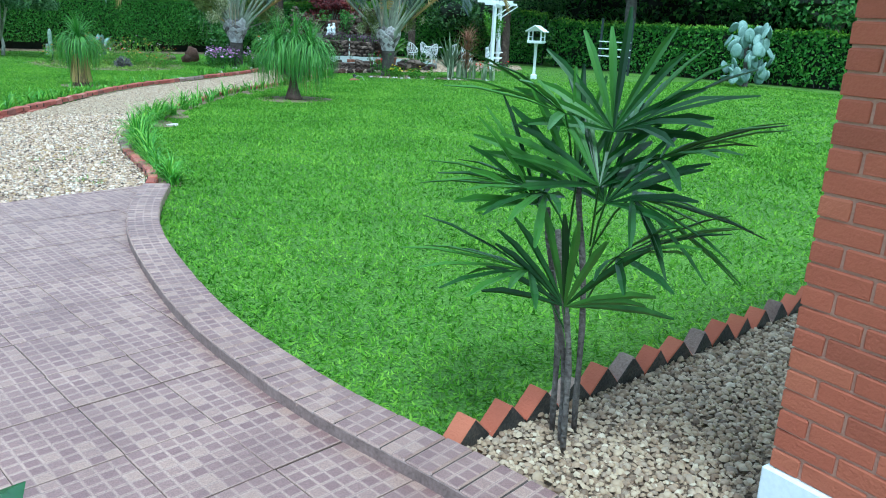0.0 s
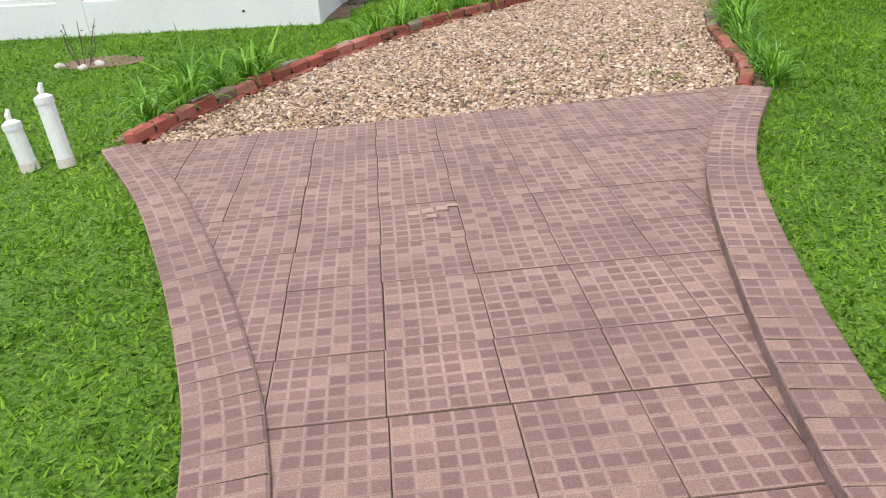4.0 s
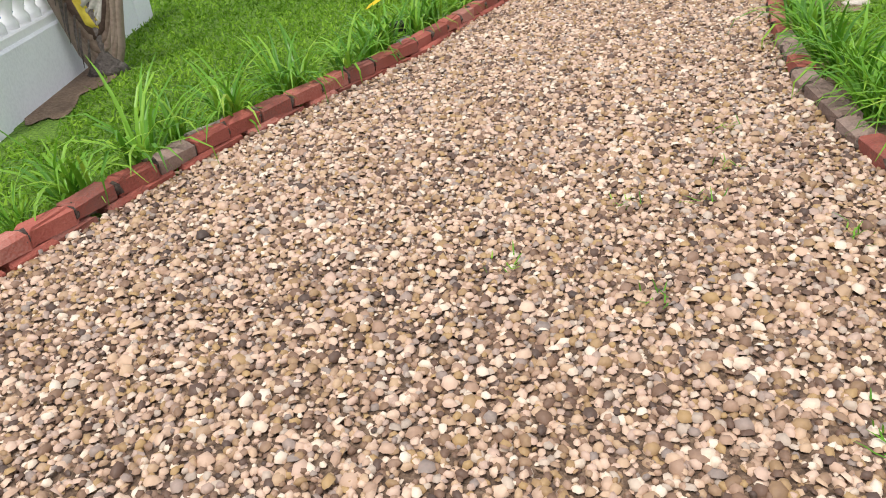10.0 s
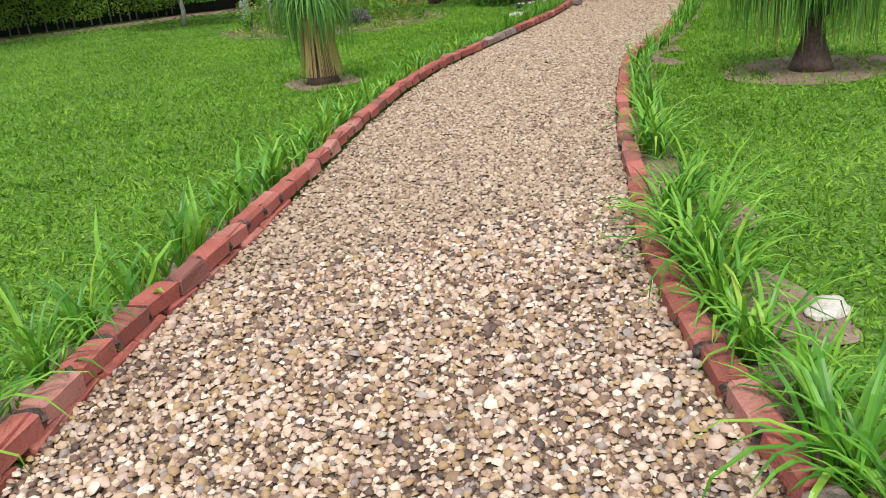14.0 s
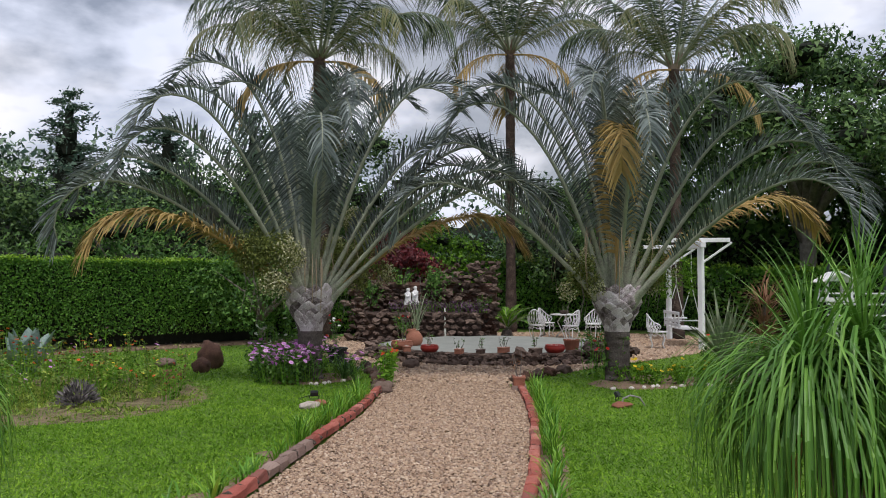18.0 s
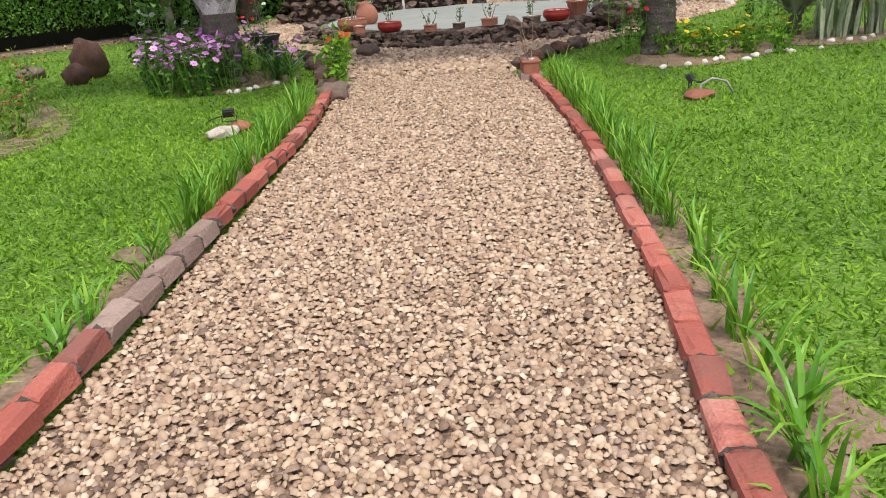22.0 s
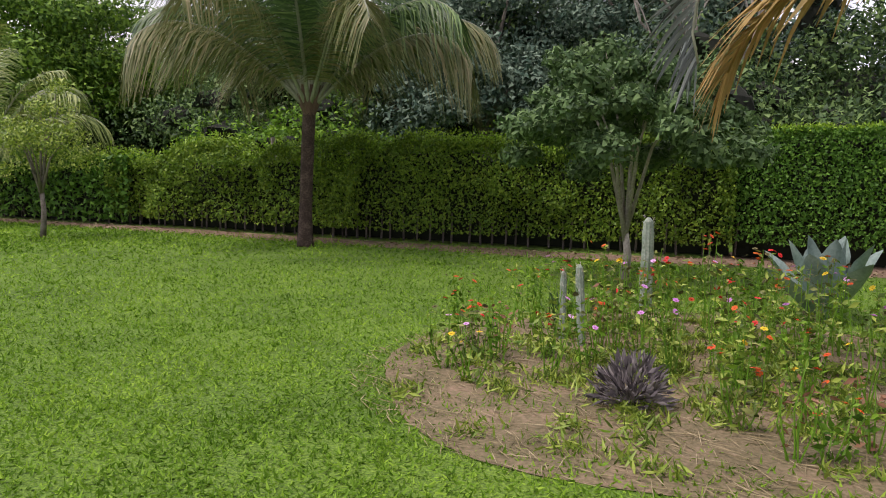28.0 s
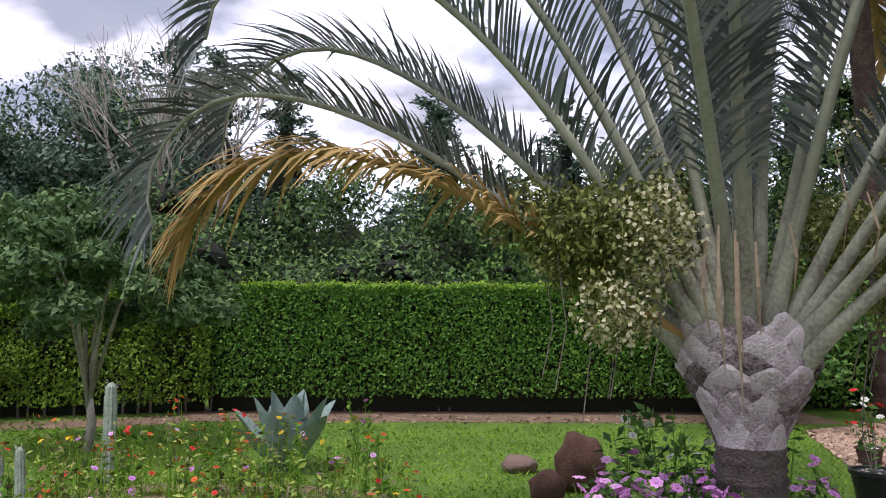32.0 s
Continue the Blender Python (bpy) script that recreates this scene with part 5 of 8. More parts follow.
def gap_after(s, side):
    """The gap between one tuft and the next."""
    return random.uniform(0.13, 0.27) if side < 0 and s < 7 else random.uniform(0.17, 0.3) if s < 12 else random.uniform(0.25, 0.42) if s < (16.5 if side > 0 else 13.2) else random.uniform(0.12, 0.22)


FIRST_L = [0.35, 0.65, 0.95, 1.2, 1.5, 1.72, 3.2, 3.5, 3.86, 4.15, 4.55, 4.92, 5.1, 5.4, 5.7, 6.05, 6.4, 6.72, 7.05, 7.36]
for line, side, spots in ((EDGE_L, 1, [(0.35, 26.0)]), (EDGE_R, -1, [(0.1, 6.2), (7.0, 27.0)])):
    pts, hd = curve(line, 0.05)
    s_all = np.arange(len(pts)) * 0.05
    for a0, b0 in spots:
        s = a0
        while s < min(b0, s_all[-1] - 0.2):
            i = int(s / 0.05)
            far = s / s_all[-1]
            o = 0.19 + random.uniform(-0.04, 0.08)
            x, y = pts[i] + side * o * np.array([-hd[i][1], hd[i][0]])
            which = tufts.index(random.choice(tufts))
            ob = thing("edging_plant", "tuft of bright green strap leaves behind the brick edging", "plant", "strap-leaved tufts along the path", pose(x, y, 0.0, 0, 0, random.uniform(0, 360)))
            if s < NEAR_TUFTS:
                for leaf in tuft_leaves[which]:
                    part("leaf", leaf, None, ob)
            elif s < (16.5 if side > 0 else 13.2):
                for leaf in random.choice(slim_leaves):
                    part("leaf", leaf, None, ob)
            else:
                part("leaves", random.choice(upright), None, ob, kind="stuff")
            k = random.uniform(0.78, 1.0) * (1.22 if s < 2 else 0.62 if 3.0 < s < 3.3 else 1.1 if 4.0 < s < 4.3 else 1.0) if s < 7.4 and side > 0 else random.uniform(0.75, 1.15) if s < 11 and side > 0 else random.uniform(0.6, 0.92) if s < 8 else random.uniform(0.55, 0.9) if s < 16.5 else random.uniform(0.6, 0.9)
            ob.scale = (k, k, k)
            later = [q for q in FIRST_L if q > s + 0.01] if side > 0 else []
            s = later[0] if later else s + gap_after(s, side)



# ---- lady palm by the porch ----
def lady_palm():
    random.seed(8)
    t = thing("lady_palm", "slender dark green lady palm clump in the pebble bed", "palm")
    hubs = [((2.92, -1.0, 1.4), (0.25, 0.21, 0.94), (2.93, -0.95)), ((2.75, -0.89, 1.46), (-0.78, 0.45, 0.44), (2.84, -0.9)), ((2.68, -0.89, 1.14), (-0.88, 0.44, 0.21), (2.76, -1.06)),
            ((3.02, -1.17, 1.31), (0.41, -0.84, 0.37), (2.93, -0.95)), ((2.89, -1.12, 0.9), (0.37, -0.77, 0.52), (2.93, -0.95)), ((2.65, -0.86, 0.8), (-0.84, 0.49, 0.25), (2.76, -1.06)),
            ((2.74, -1.0, 0.67), (-0.24, -0.12, 0.96), (2.76, -1.06)), ((2.83, -0.91, 1.16), (0.12, 0.26, 0.96), (2.84, -0.9)), ((2.86, -1.01, 1.18), (0.07, 0.55, 0.83), (2.93, -0.95)),
            ((2.92, -1.0, 1.1), (0.61, -0.07, 0.79), (2.93, -0.95)), ((2.69, -0.83, 1.08), (-0.17, 0.52, 0.84), (2.76, -1.06)), ((2.95, -1.11, 1.15), (0.5, -0.6, -0.3), (2.93, -0.95)), ((3.0, -1.02, 1.42), (0.62, -0.35, 0.7), (2.93, -0.95))]
    for (x, y), top in (((2.76, -1.06), 1.0), ((2.93, -0.95), 1.35), ((2.84, -0.9), 1.05), ((2.8, -1.0), 0.8)):
        pts = [(x + 0.06 * s * math.sin(5 * s), y + 0.1 * s, top * s) for s in np.linspace(0, 1, 9)]
        part("stem", Mesh().tube(pts, [0.012 + 0.003 * (i % 2) for i in range(9)], 8), M["trunk"], t, "dark fibrous stem", True)
    for hub, d, foot in hubs:
        h, d = Vector(hub), Vector(d).normalized()
        m = Mesh()
        stem_at = Vector((foot[0] + 0.04, foot[1] + 0.06, max(0.3, h.z - 0.3)))
        st = part("leaf_stalk", Mesh().tube([tuple(stem_at), tuple(stem_at.lerp(h, 0.6) + Vector((0, 0, 0.03))), tuple(h)], 0.005, 5), M["rhapis"], t)
        side = d.cross(Vector((0, 0, 1)))
        side = side.normalized() if side.length > 0.1 else Vector((1, -0.6, 0)).normalized()
        nrm = side.cross(d).normalized()
        k = random.randint(11, 14)
        for i in range(k):
            a = radians(-82 + 164 * i / (k - 1)) + random.gauss(0, 0.05)
            dd = (d * math.cos(a) + side * math.sin(a) + nrm * random.gauss(0.02, 0.12)).normalized()
            L = (0.53 - 0.08 * abs(a)) * random.uniform(0.9, 1.12)
            q = [h, h + dd * L * 0.35, h + dd * L * 0.75 - Vector((0, 0, 0.02)), h + dd * L - Vector((0, 0, 0.05))]
            m.strip(q, [0.007, 0.03, 0.034, 0.012], nrm.cross(dd), 0.25)
        part("fan_leaf", m, M["rhapis"], st)


lady_palm()


# ---- zigzag brick border of the pebble bed ----
def zigzag():
    random.seed(3)
    t = thing("zigzag_border", "row of slanting red bricks along the pebble bed", "border")
    br = Mesh().box(Matrix.Identity(4), 0.172, 0.1, 0.172, 0.008, 0.004).data("brick", M["pillar_brick"])
    old = Mesh().box(Matrix.Identity(4), 0.172, 0.1, 0.172, 0.008, 0.004).data("brick", M["brick_old"])
    # faces towards the pebble bed and +x are painted dark for shade and mould
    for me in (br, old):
        me.materials.append(M["brick_shade_mould"])
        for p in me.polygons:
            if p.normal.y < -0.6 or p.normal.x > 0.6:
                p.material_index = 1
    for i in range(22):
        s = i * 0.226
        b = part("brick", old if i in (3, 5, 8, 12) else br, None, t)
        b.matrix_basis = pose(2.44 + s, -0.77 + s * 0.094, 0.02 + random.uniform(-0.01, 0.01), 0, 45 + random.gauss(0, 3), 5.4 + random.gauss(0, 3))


zigzag()


# ---- peace lily beside the drive ----
def peace_lily():
    random.seed(14)
    t = thing("peace_lily", "peace lily with white and greenish flowers and dark glossy leaves", "plant", place=pose(0.2, -1.85, 0))
    def spathe(base, d, size, material):
        m = Mesh()
        d = Vector(d).normalized()
        s = Vector((0.75, 0.65, 0)).normalized()
        nrm = Vector((0.6, -0.75, 0.1))
        rows = 9
        vs = []
        for i in range(rows):
            u = i / (rows - 1)
            w = size * 0.33 * math.sin(math.pi * (0.12 + 0.86 * u)) ** 0.8 * (1 - 0.25 * u)
            for j in range(5):
                x = (j - 2) / 2
                vs.append(tuple(Vector(base) + d * size * u + s * w * x + nrm * (abs(x) ** 2 * w * 0.75 - 0.02 * u)))
        fs = [[i * 5 + j, i * 5 + j + 1, i * 5 + 6 + j, i * 5 + 5 + j] for i in range(rows - 1) for j in range(4)]
        f = part("flower", m.add(vs, fs), material, t, smooth=True)
        c = Vector(base) + nrm * 0.012
        part("spadix", Mesh().tube([tuple(c + d * size * 0.08), tuple(c + d * size * 0.35), tuple(c + d * size * 0.6)], [0.006, 0.008, 0.005], 8), M["spadix"], f, "knobbly dark spadix", True)
        part("stalk", Mesh().tube([(0.0, 0.0, 0.2), (Vector(base) * 0.6)[:], tuple(base)], 0.005, 6), M["spathe_green"], t, smooth=True)
    spathe((0.2, 0.13, 1.14), (0.03, -0.02, 1), 0.145, M["petal_white"])
    spathe((0.24, -0.13, 1.0), (-0.05, 0.02, 1), 0.215, M["spathe_green"])
    spathe((0.2, -0.2, 1.02), (-0.25, -0.1, 1), 0.14, M["spathe_green"])
    for tip, base, w in (((0.46, 0.16, 0.9), (0.28, -0.06, 0.93), 0.11), ((0.42, 0.0, 0.86), (0.2, -0.12, 0.94), 0.12), ((0.12, 0.18, 1.12), (0.1, -0.05, 0.95), 0.1), ((0.3, -0.3, 0.85), (0.1, -0.15, 0.9), 0.12), ((-0.2, 0.1, 0.95), (0.0, 0.0, 0.85), 0.12),
                         ((0.33, 0.1, 0.75), (0.12, -0.05, 0.75), 0.12), ((-0.2, -0.25, 0.9), (0.0, -0.1, 0.8), 0.12), ((0.1, 0.35, 0.8), (0.02, 0.1, 0.7), 0.12), ((0.35, -0.15, 0.7), (0.1, -0.1, 0.65), 0.12), ((0.0, 0.3, 0.55), (0.0, 0.05, 0.5), 0.12)):
        b, e = Vector(base), Vector(tip)
        mid = b.lerp(e, 0.5) + Vector((0, 0, 0.025))
        s = (e - b).cross(Vector((0, 0, 1)))
        lf = part("leaf", Mesh().strip([tuple(b), tuple(b.lerp(mid, 0.6)), tuple(mid), tuple(mid.lerp(e, 0.55)), tuple(e)], [0.01, w * 0.8, w, w * 0.7, 0.004], s, 0.14), M["lily_leaf"], t, smooth=True)
        part("stalk", Mesh().tube([(random.gauss(0, 0.02), random.gauss(0, 0.02), 0), (b.x * 0.5, b.y * 0.5, b.z * 0.6), tuple(b)], 0.004, 5), M["lily_leaf"], t)


peace_lily()


# ---- capped pipes, shrub, trunk ----
def capped_pipe(x, y, h, seed):
    t = thing("tap_pipe", "white capped plastic pipe standing in the lawn, dirty at the foot", "pipe", "white pipes in the lawn", place=pose(x, y, 0, -7, -5, 20 * seed))
    part("pipe", Mesh().lathe(Matrix.Identity(4), [(0.055, 0), (0.055, h - 0.04), (0.06, h - 0.04), (0.06, h), (0.03, h + 0.02)], 14), M["white"], t, smooth=False)
    part("valve", Mesh().tube([(0.0, 0, h), (0.0, 0, h + 0.05), (0.015, 0, h + 0.09)], [0.014, 0.02, 0.012], 8), M["white"], t)
    part("foot_stain", Mesh().lathe(Matrix.Identity(4), [(0.062, 0), (0.058, 0.05), (0.0565, 0.06)], 12), M["stone_pale"], t, "rusty brown stain")


capped_pipe(-2.04, 3.72, 0.46, 1)
capped_pipe(-2.26, 3.66, 0.32, 2)


def leafy_plant(name, label, category, place, stems, height, n_leaf, leaf, material, flowers=(), seed=0, spread=0.25, fl_size=0.03, group="", stem_mat="blade"):
    """A bushy herb: stems, leaves, and flowers as parts. flowers: (material name, count)."""
    random.seed(seed)
    np.random.seed(seed)
    t = thing(name, label, category, group, place=pose(*place, 0))
    tips, cs, ds = [], [], []
    for i in range(stems):
        az, r = random.uniform(0, 6.28), spread * math.sqrt(random.random())
        hh = height * random.uniform(0.6, 1.05)
        p0, p1 = Vector((r * 0.3 * math.cos(az), r * 0.3 * math.sin(az), 0)), Vector((r * math.cos(az), r * math.sin(az), hh))
        mid = p0.lerp(p1, 0.5) + Vector((random.gauss(0, 0.02), random.gauss(0, 0.02), 0))
        part("stem", Mesh().tube([tuple(p0), tuple(mid), tuple(p1)], [0.006, 0.005, 0.003], 4), M[stem_mat], t)
        tips.append(p1)
        k = n_leaf // stems
        u = np.random.rand(k) ** 0.7
        cs.append(np.outer(1 - u, np.array(p0)) + np.outer(u, np.array(p1)) + np.random.normal(0, leaf * 0.5, (k, 3)) * [1, 1, 0.4])
        ds.append(rnd_dirs(k, 0.15) * [1, 1, 0.6])
    c = np.concatenate(cs)
    c[:, 2] = np.maximum(c[:, 2], 0.02)
    L = leaf * np.random.uniform(0.6, 1.4, len(c))
    tagged(leaf_cloud("foliage", c, np.concatenate(ds), rnd_dirs(len(c), 1.2), L, L * 0.42, material, t), kind="stuff")
    for fm, count in flowers:
        fm_mesh = Mesh()
        for k in range(7):
            a = k * 0.8976
            fm_mesh.strip([(0, 0, 0), (math.cos(a) * fl_size * 0.6, math.sin(a) * fl_size * 0.6, fl_size * 0.22), (math.cos(a) * fl_size, math.sin(a) * fl_size, fl_size * 0.15)], [fl_size * 0.2, fl_size * 0.75, fl_size * 0.3], (-math.sin(a), math.cos(a), 0))
        fm_mesh.lathe(Matrix.Translation((0, 0, 0.003)), [(fl_size * 0.3, 0), (fl_size * 0.28, fl_size * 0.2), (fl_size * 0.1, fl_size * 0.3)], 7)
        me = fm_mesh.data("flower", M[fm])
        for k in range(count):
            tip = random.choice(tips)
            f = part("flower", me, None, t)
            f.matrix_basis = pose(tip.x + random.gauss(0, 0.05), tip.y + random.gauss(0, 0.05), tip.z + random.uniform(-0.06, 0.05), random.gauss(0, 22), random.gauss(0, 22), random.uniform(0, 360))
    return t


leafy_plant("seedling", "thin bare young shrub in a patch of soil", "shrub", (-3.55, 6.8), 5, 0.55, 30, 0.035, M["sage"], seed=2, stem_mat="trunk")
for i, (x, y) in enumerate(((-3.35, 6.75), (-3.75, 6.7), (-3.45, 6.6))):
    solo("stone", Mesh().stone(Matrix.Identity(4), 0.055, 0.045, 0.04), M["stone_pale"], "small pale stone in the soil", "stone", "stones by the young shrub", place=pose(x, y, 0.02, 0, 0, 40 * i), smooth=True)


def fan_trunk():
    random.seed(6)
    t = thing("travellers_palm", "fan palm trunk of nested yellow, white and brown leaf sheaths", "palm tree", place=pose(-1.27, 10.03, 0, 0, 0, 22))
    part("trunk", Mesh().lathe(Matrix.Identity(4), [(0.16, 0), (0.12, 0.06), (0.05, 0.16), (0.03, 1.3)], 14), M["trunk"], t, "dark fibrous foot", True)
    for i in range(34):
        sgn = 1 if i % 2 else -1
        k = i // 2
        z = -0.06 + 0.062 * k
        w = 1.0 - 0.028 * k
        pts = [(-sgn * 0.05, 0.0, z), (sgn * 0.05 * w, 0.0, z + 0.07), (sgn * 0.12 * w, 0.0, z + 0.24), (sgn * 0.19 * w, 0.0, z + 0.52), (sgn * 0.3 * w, 0.0, z + 1.0)]
        m = Mesh().tube([(x, y + random.uniform(-0.008, 0.008), max(q, 0.0)) for x, y, q in pts], [0.04, 0.052, 0.048, 0.04, 0.03], 8)
        look_of = "sheath" if k < 5 or k % 5 == 0 else "sheath_yellow" if sgn < 0 and k < 11 else "sheath_pale"
        part("sheath", m, M[look_of], t, smooth=True)
    for i in range(12):
        x, z = -0.1 - 0.016 * i + random.gauss(0, 0.012), 0.05 + 0.09 * i
        part("dry_fibre", Mesh().strip([(x + 0.02, -0.05, z + 0.22), (x - 0.01, -0.062, z + 0.1), (x - 0.03, -0.07, max(0.01, z - 0.06))], [0.012, 0.02, 0.004], (1, 0, 0), 0.2), M["trunk"], t, "dark dry fibre of an old sheath")


fan_trunk()


# ---- garden spotlights ----
def slab(x, y, sx, sy, sz, material, label, rot=0.0):
    m = Mesh().stone(Matrix.Identity(4), sx, sy, sz, 0.14, 2)
    solo("stone", m, M[material], label, "stone", "stones under the garden lights", place=pose(x, y, sz * 0.55, 0, 0, rot), smooth=True)


def spotlight(x, y, z, az, label):
    t = thing("garden_spotlight", label, "spotlight", "garden spotlights", place=pose(x, y, z, 0, 0, az))
    part("bracket", Mesh().tube([(-0.06, 0, 0.05), (-0.06, 0, 0), (0.06, 0, 0), (0.06, 0, 0.05)], 0.006, 6), M["black_plastic"], t)
    hd = part("housing", Mesh().box(pose(0, 0, 0.075, -35), 0.1, 0.045, 0.07, 0.008), M["black_plastic"], t, "black ribbed lamp housing")
    part("glass", Mesh().box(pose(0, 0.022, 0.085, -35), 0.082, 0.006, 0.052, 0.002), M["wire_green"], hd)
    part("cable", Mesh().tube([(0.0, -0.03, 0.05), (0.07, -0.1, 0.03), (0.16, -0.1, 0.01), (0.2, -0.02, 0.0)], 0.005, 5), M["black_plastic"], t)


slab(8.48, 20.2, 0.16, 0.11, 0.055, "slab", "flat cream stone slab in the lawn", 20)
slab(8.7, 20.32, 0.12, 0.1, 0.05, "terracotta", "flat pinkish stone in the lawn", 60)
spotlight(8.62, 20.32, 0.09, 150, "small black floodlight on a pale stone in the lawn")
slab(4.04, 9.44, 0.11, 0.07, 0.025, "slab", "flat pale stone sunk in bare soil", 20)
slab(11.7, 17.72, 0.17, 0.12, 0.045, "terracotta", "flat brown stone in the lawn", 10)
spotlight(11.78, 17.86, 0.07, 20, "small black floodlight on a brown stone in the lawn")
solo("hose", Mesh().tube([(0, 0, 0), (0.02, 0.01, 0.09), (0.12, 0.02, 0.13), (0.24, 0.0, 0.1), (0.3, -0.02, 0.0)], 0.011, 7), M["rock_grey"], "short grey hose arched over a stone by the floodlight", "hose", place=pose(11.7, 17.72, 0.02, 0, 0, -35), smooth=True)
slab(0.36, 12.5, 0.16, 0.1, 0.04, "rock_grey", "flat grey stone in the lawn", 15)
spotlight(0.4, 12.55, 0.06, 160, "small black floodlight on a grey stone in the lawn")
slab(0.08, 15.55, 0.17, 0.1, 0.04, "rock_grey", "flat grey stone in the lawn", 5)
spotlight(0.1, 15.62, 0.06, 170, "small black floodlight on a grey stone in the lawn")
slab(0.95, 9.62, 0.16, 0.09, 0.06, "rock_grey", "grey stone against the brick edging", 55)
spotlight(0.9, 9.72, 0.08, 200, "small black floodlight beside the brick edging")
solo("fallen_leaf", Mesh().strip([(0, 0, 0), (0.07, 0.02, 0.02), (0.15, 0.03, 0.05), (0.22, 0.06, 0.09)], [0.01, 0.05, 0.06, 0.01], (0, 1, 0.2), 0.2), M["yellow"], "bright yellow fallen leaf on the lawn", "leaf", place=pose(0.62, 11.2, 0.01, 0, 0, 20))


# ---- ponytail palms ----
def ponytail(place, label, heads, seed, trunk_h, n, L, up=0.1, old=70):
    random.seed(seed)
    t = thing("ponytail_palm", label, "plant", place=pose(*place, 0))
    part("trunk", Mesh().lathe(Matrix.Identity(4), [(0.2, 0), (0.17, 0.08), (0.11, 0.25), (0.08, trunk_h * 0.7), (0.075, trunk_h)], 14), M["sheath"], t, smooth=True)
    for hx, hy, hz, k in heads:
        if hx or hy:
            part("branch", Mesh().tube([(0, 0, trunk_h * 0.8), (hx * 0.7, hy * 0.7, trunk_h), (hx, hy, hz)], [0.07, 0.06, 0.045], 8), M["bark"], t, smooth=True)
        for layer in range(3):
            m = Mesh()
            for i in range(int(n * k * (up, 0.42, 0.58 - up)[layer])):
                az = random.uniform(0, 6.283)
                a = radians((88, 62, 38)[layer] + random.gauss(0, 13))
                ll = L * random.uniform(0.65, 1.1) * (0.75 if layer == 0 else 1.0)
                p = Vector((hx, hy, hz + (0.0, -0.05, -0.12)[layer]))
                pts = [p]
                for s in range(7):
                    pts.append(pts[-1] + Vector((math.cos(az) * math.cos(a), math.sin(az) * math.cos(a), math.sin(a))) * ll / 7)
                    a -= ((0.1, 0.46, 0.5)[layer] + random.uniform(0, 0.1)) * (1.0 if a > -1.35 else 0)
                pts = [(q.x, q.y, max(q.z, 0.02)) for q in pts]
                m.strip(pts, [0.016, 0.017, 0.016, 0.014, 0.012, 0.009, 0.006, 0.002], (-math.sin(az), math.cos(az), 0), 0.1)
            part("foliage", m, M["pony"], t, "long thin arching leaves", kind="stuff")
    dry = Mesh()
    for i in range(old):
        az = random.uniform(0, 6.283)
        hx, hy, hz, k = random.choice(heads)
        dry.strip([(hx, hy, hz - 0.15), (hx + math.cos(az) * 0.16, hy + math.sin(az) * 0.16, hz - 0.3), (hx + math.cos(az) * 0.24, hy + math.sin(az) * 0.24, max(0.05, hz - 0.85))], [0.014, 0.012, 0.003], (-math.sin(az), math.cos(az), 0))
    part("dry_foliage", dry, M["frond_dry"], t, "yellowed hanging leaves", kind="stuff")


ponytail((7.65, 12.93), "large ponytail palm with three heads of drooping green leaves", [(-0.25, 0.2, 1.05, 1.0), (0.3, -0.22, 1.02, 1.0), (0.08, 0.08, 1.15, 0.8)], 3, 0.62, 640, 1.18)
ponytail((3.93, 16.25), "smaller ponytail palm with one head of thin arching leaves", [(0, 0, 0.95, 1.0)], 4, 0.9, 560, 0.98, 0.24, 260)


# ---- rounded boulders on the lawn ----
for x, y, sx, sz, mt, lb in ((9.28, 25.5, 0.245, 0.3, "rock_red", "tall rounded red-brown boulder on the lawn"), (8.93, 25.05, 0.17, 0.15, "rock_red", "small red-brown boulder on the lawn"), (8.75, 26.4, 0.2, 0.1, "rock", "low grey boulder on the lawn"),
                             (10.35, 24.9, 0.22, 0.15, "rock", "rounded brown boulder behind the palm"), (12.3, 23.2, 0.18, 0.1, "rock", "rounded brown stone at the gravel's edge"), (11.2, 22.9, 0.16, 0.09, "rock", "rounded brown stone at the gravel's edge"), (11.55, 23.6, 0.15, 0.09, "rock", "rounded brown stone at the gravel's edge")):
    solo("boulder", Mesh().stone(Matrix.Identity(4), sx, sx * 0.8, sz, 0.13, 2), M[mt], lb, "boulder", "boulders", place=pose(x, y, sz * 0.75, 0, 0, 37 * x), smooth=True)


# ---- pond and grotto ----
random.seed(21)
STONES = [Mesh().stone(Matrix.Identity(4), 1.0, 0.8, 0.6, 0.42, 1).data("stone", M["rock"], False) for _ in range(9)]


def put_stone(parent, x, y, z, s, name="stone"):
    o = part(name, random.choice(STONES), None, parent)
    o.matrix_basis = Matrix.LocRotScale((x, y, z), Euler((random.uniform(-0.4, 0.4), random.uniform(-0.4, 0.4), random.uniform(0, 6.28))), (s * random.uniform(0.8, 1.25), s * random.uniform(0.8, 1.15), s * random.uniform(0.75, 1.05)))
    return o


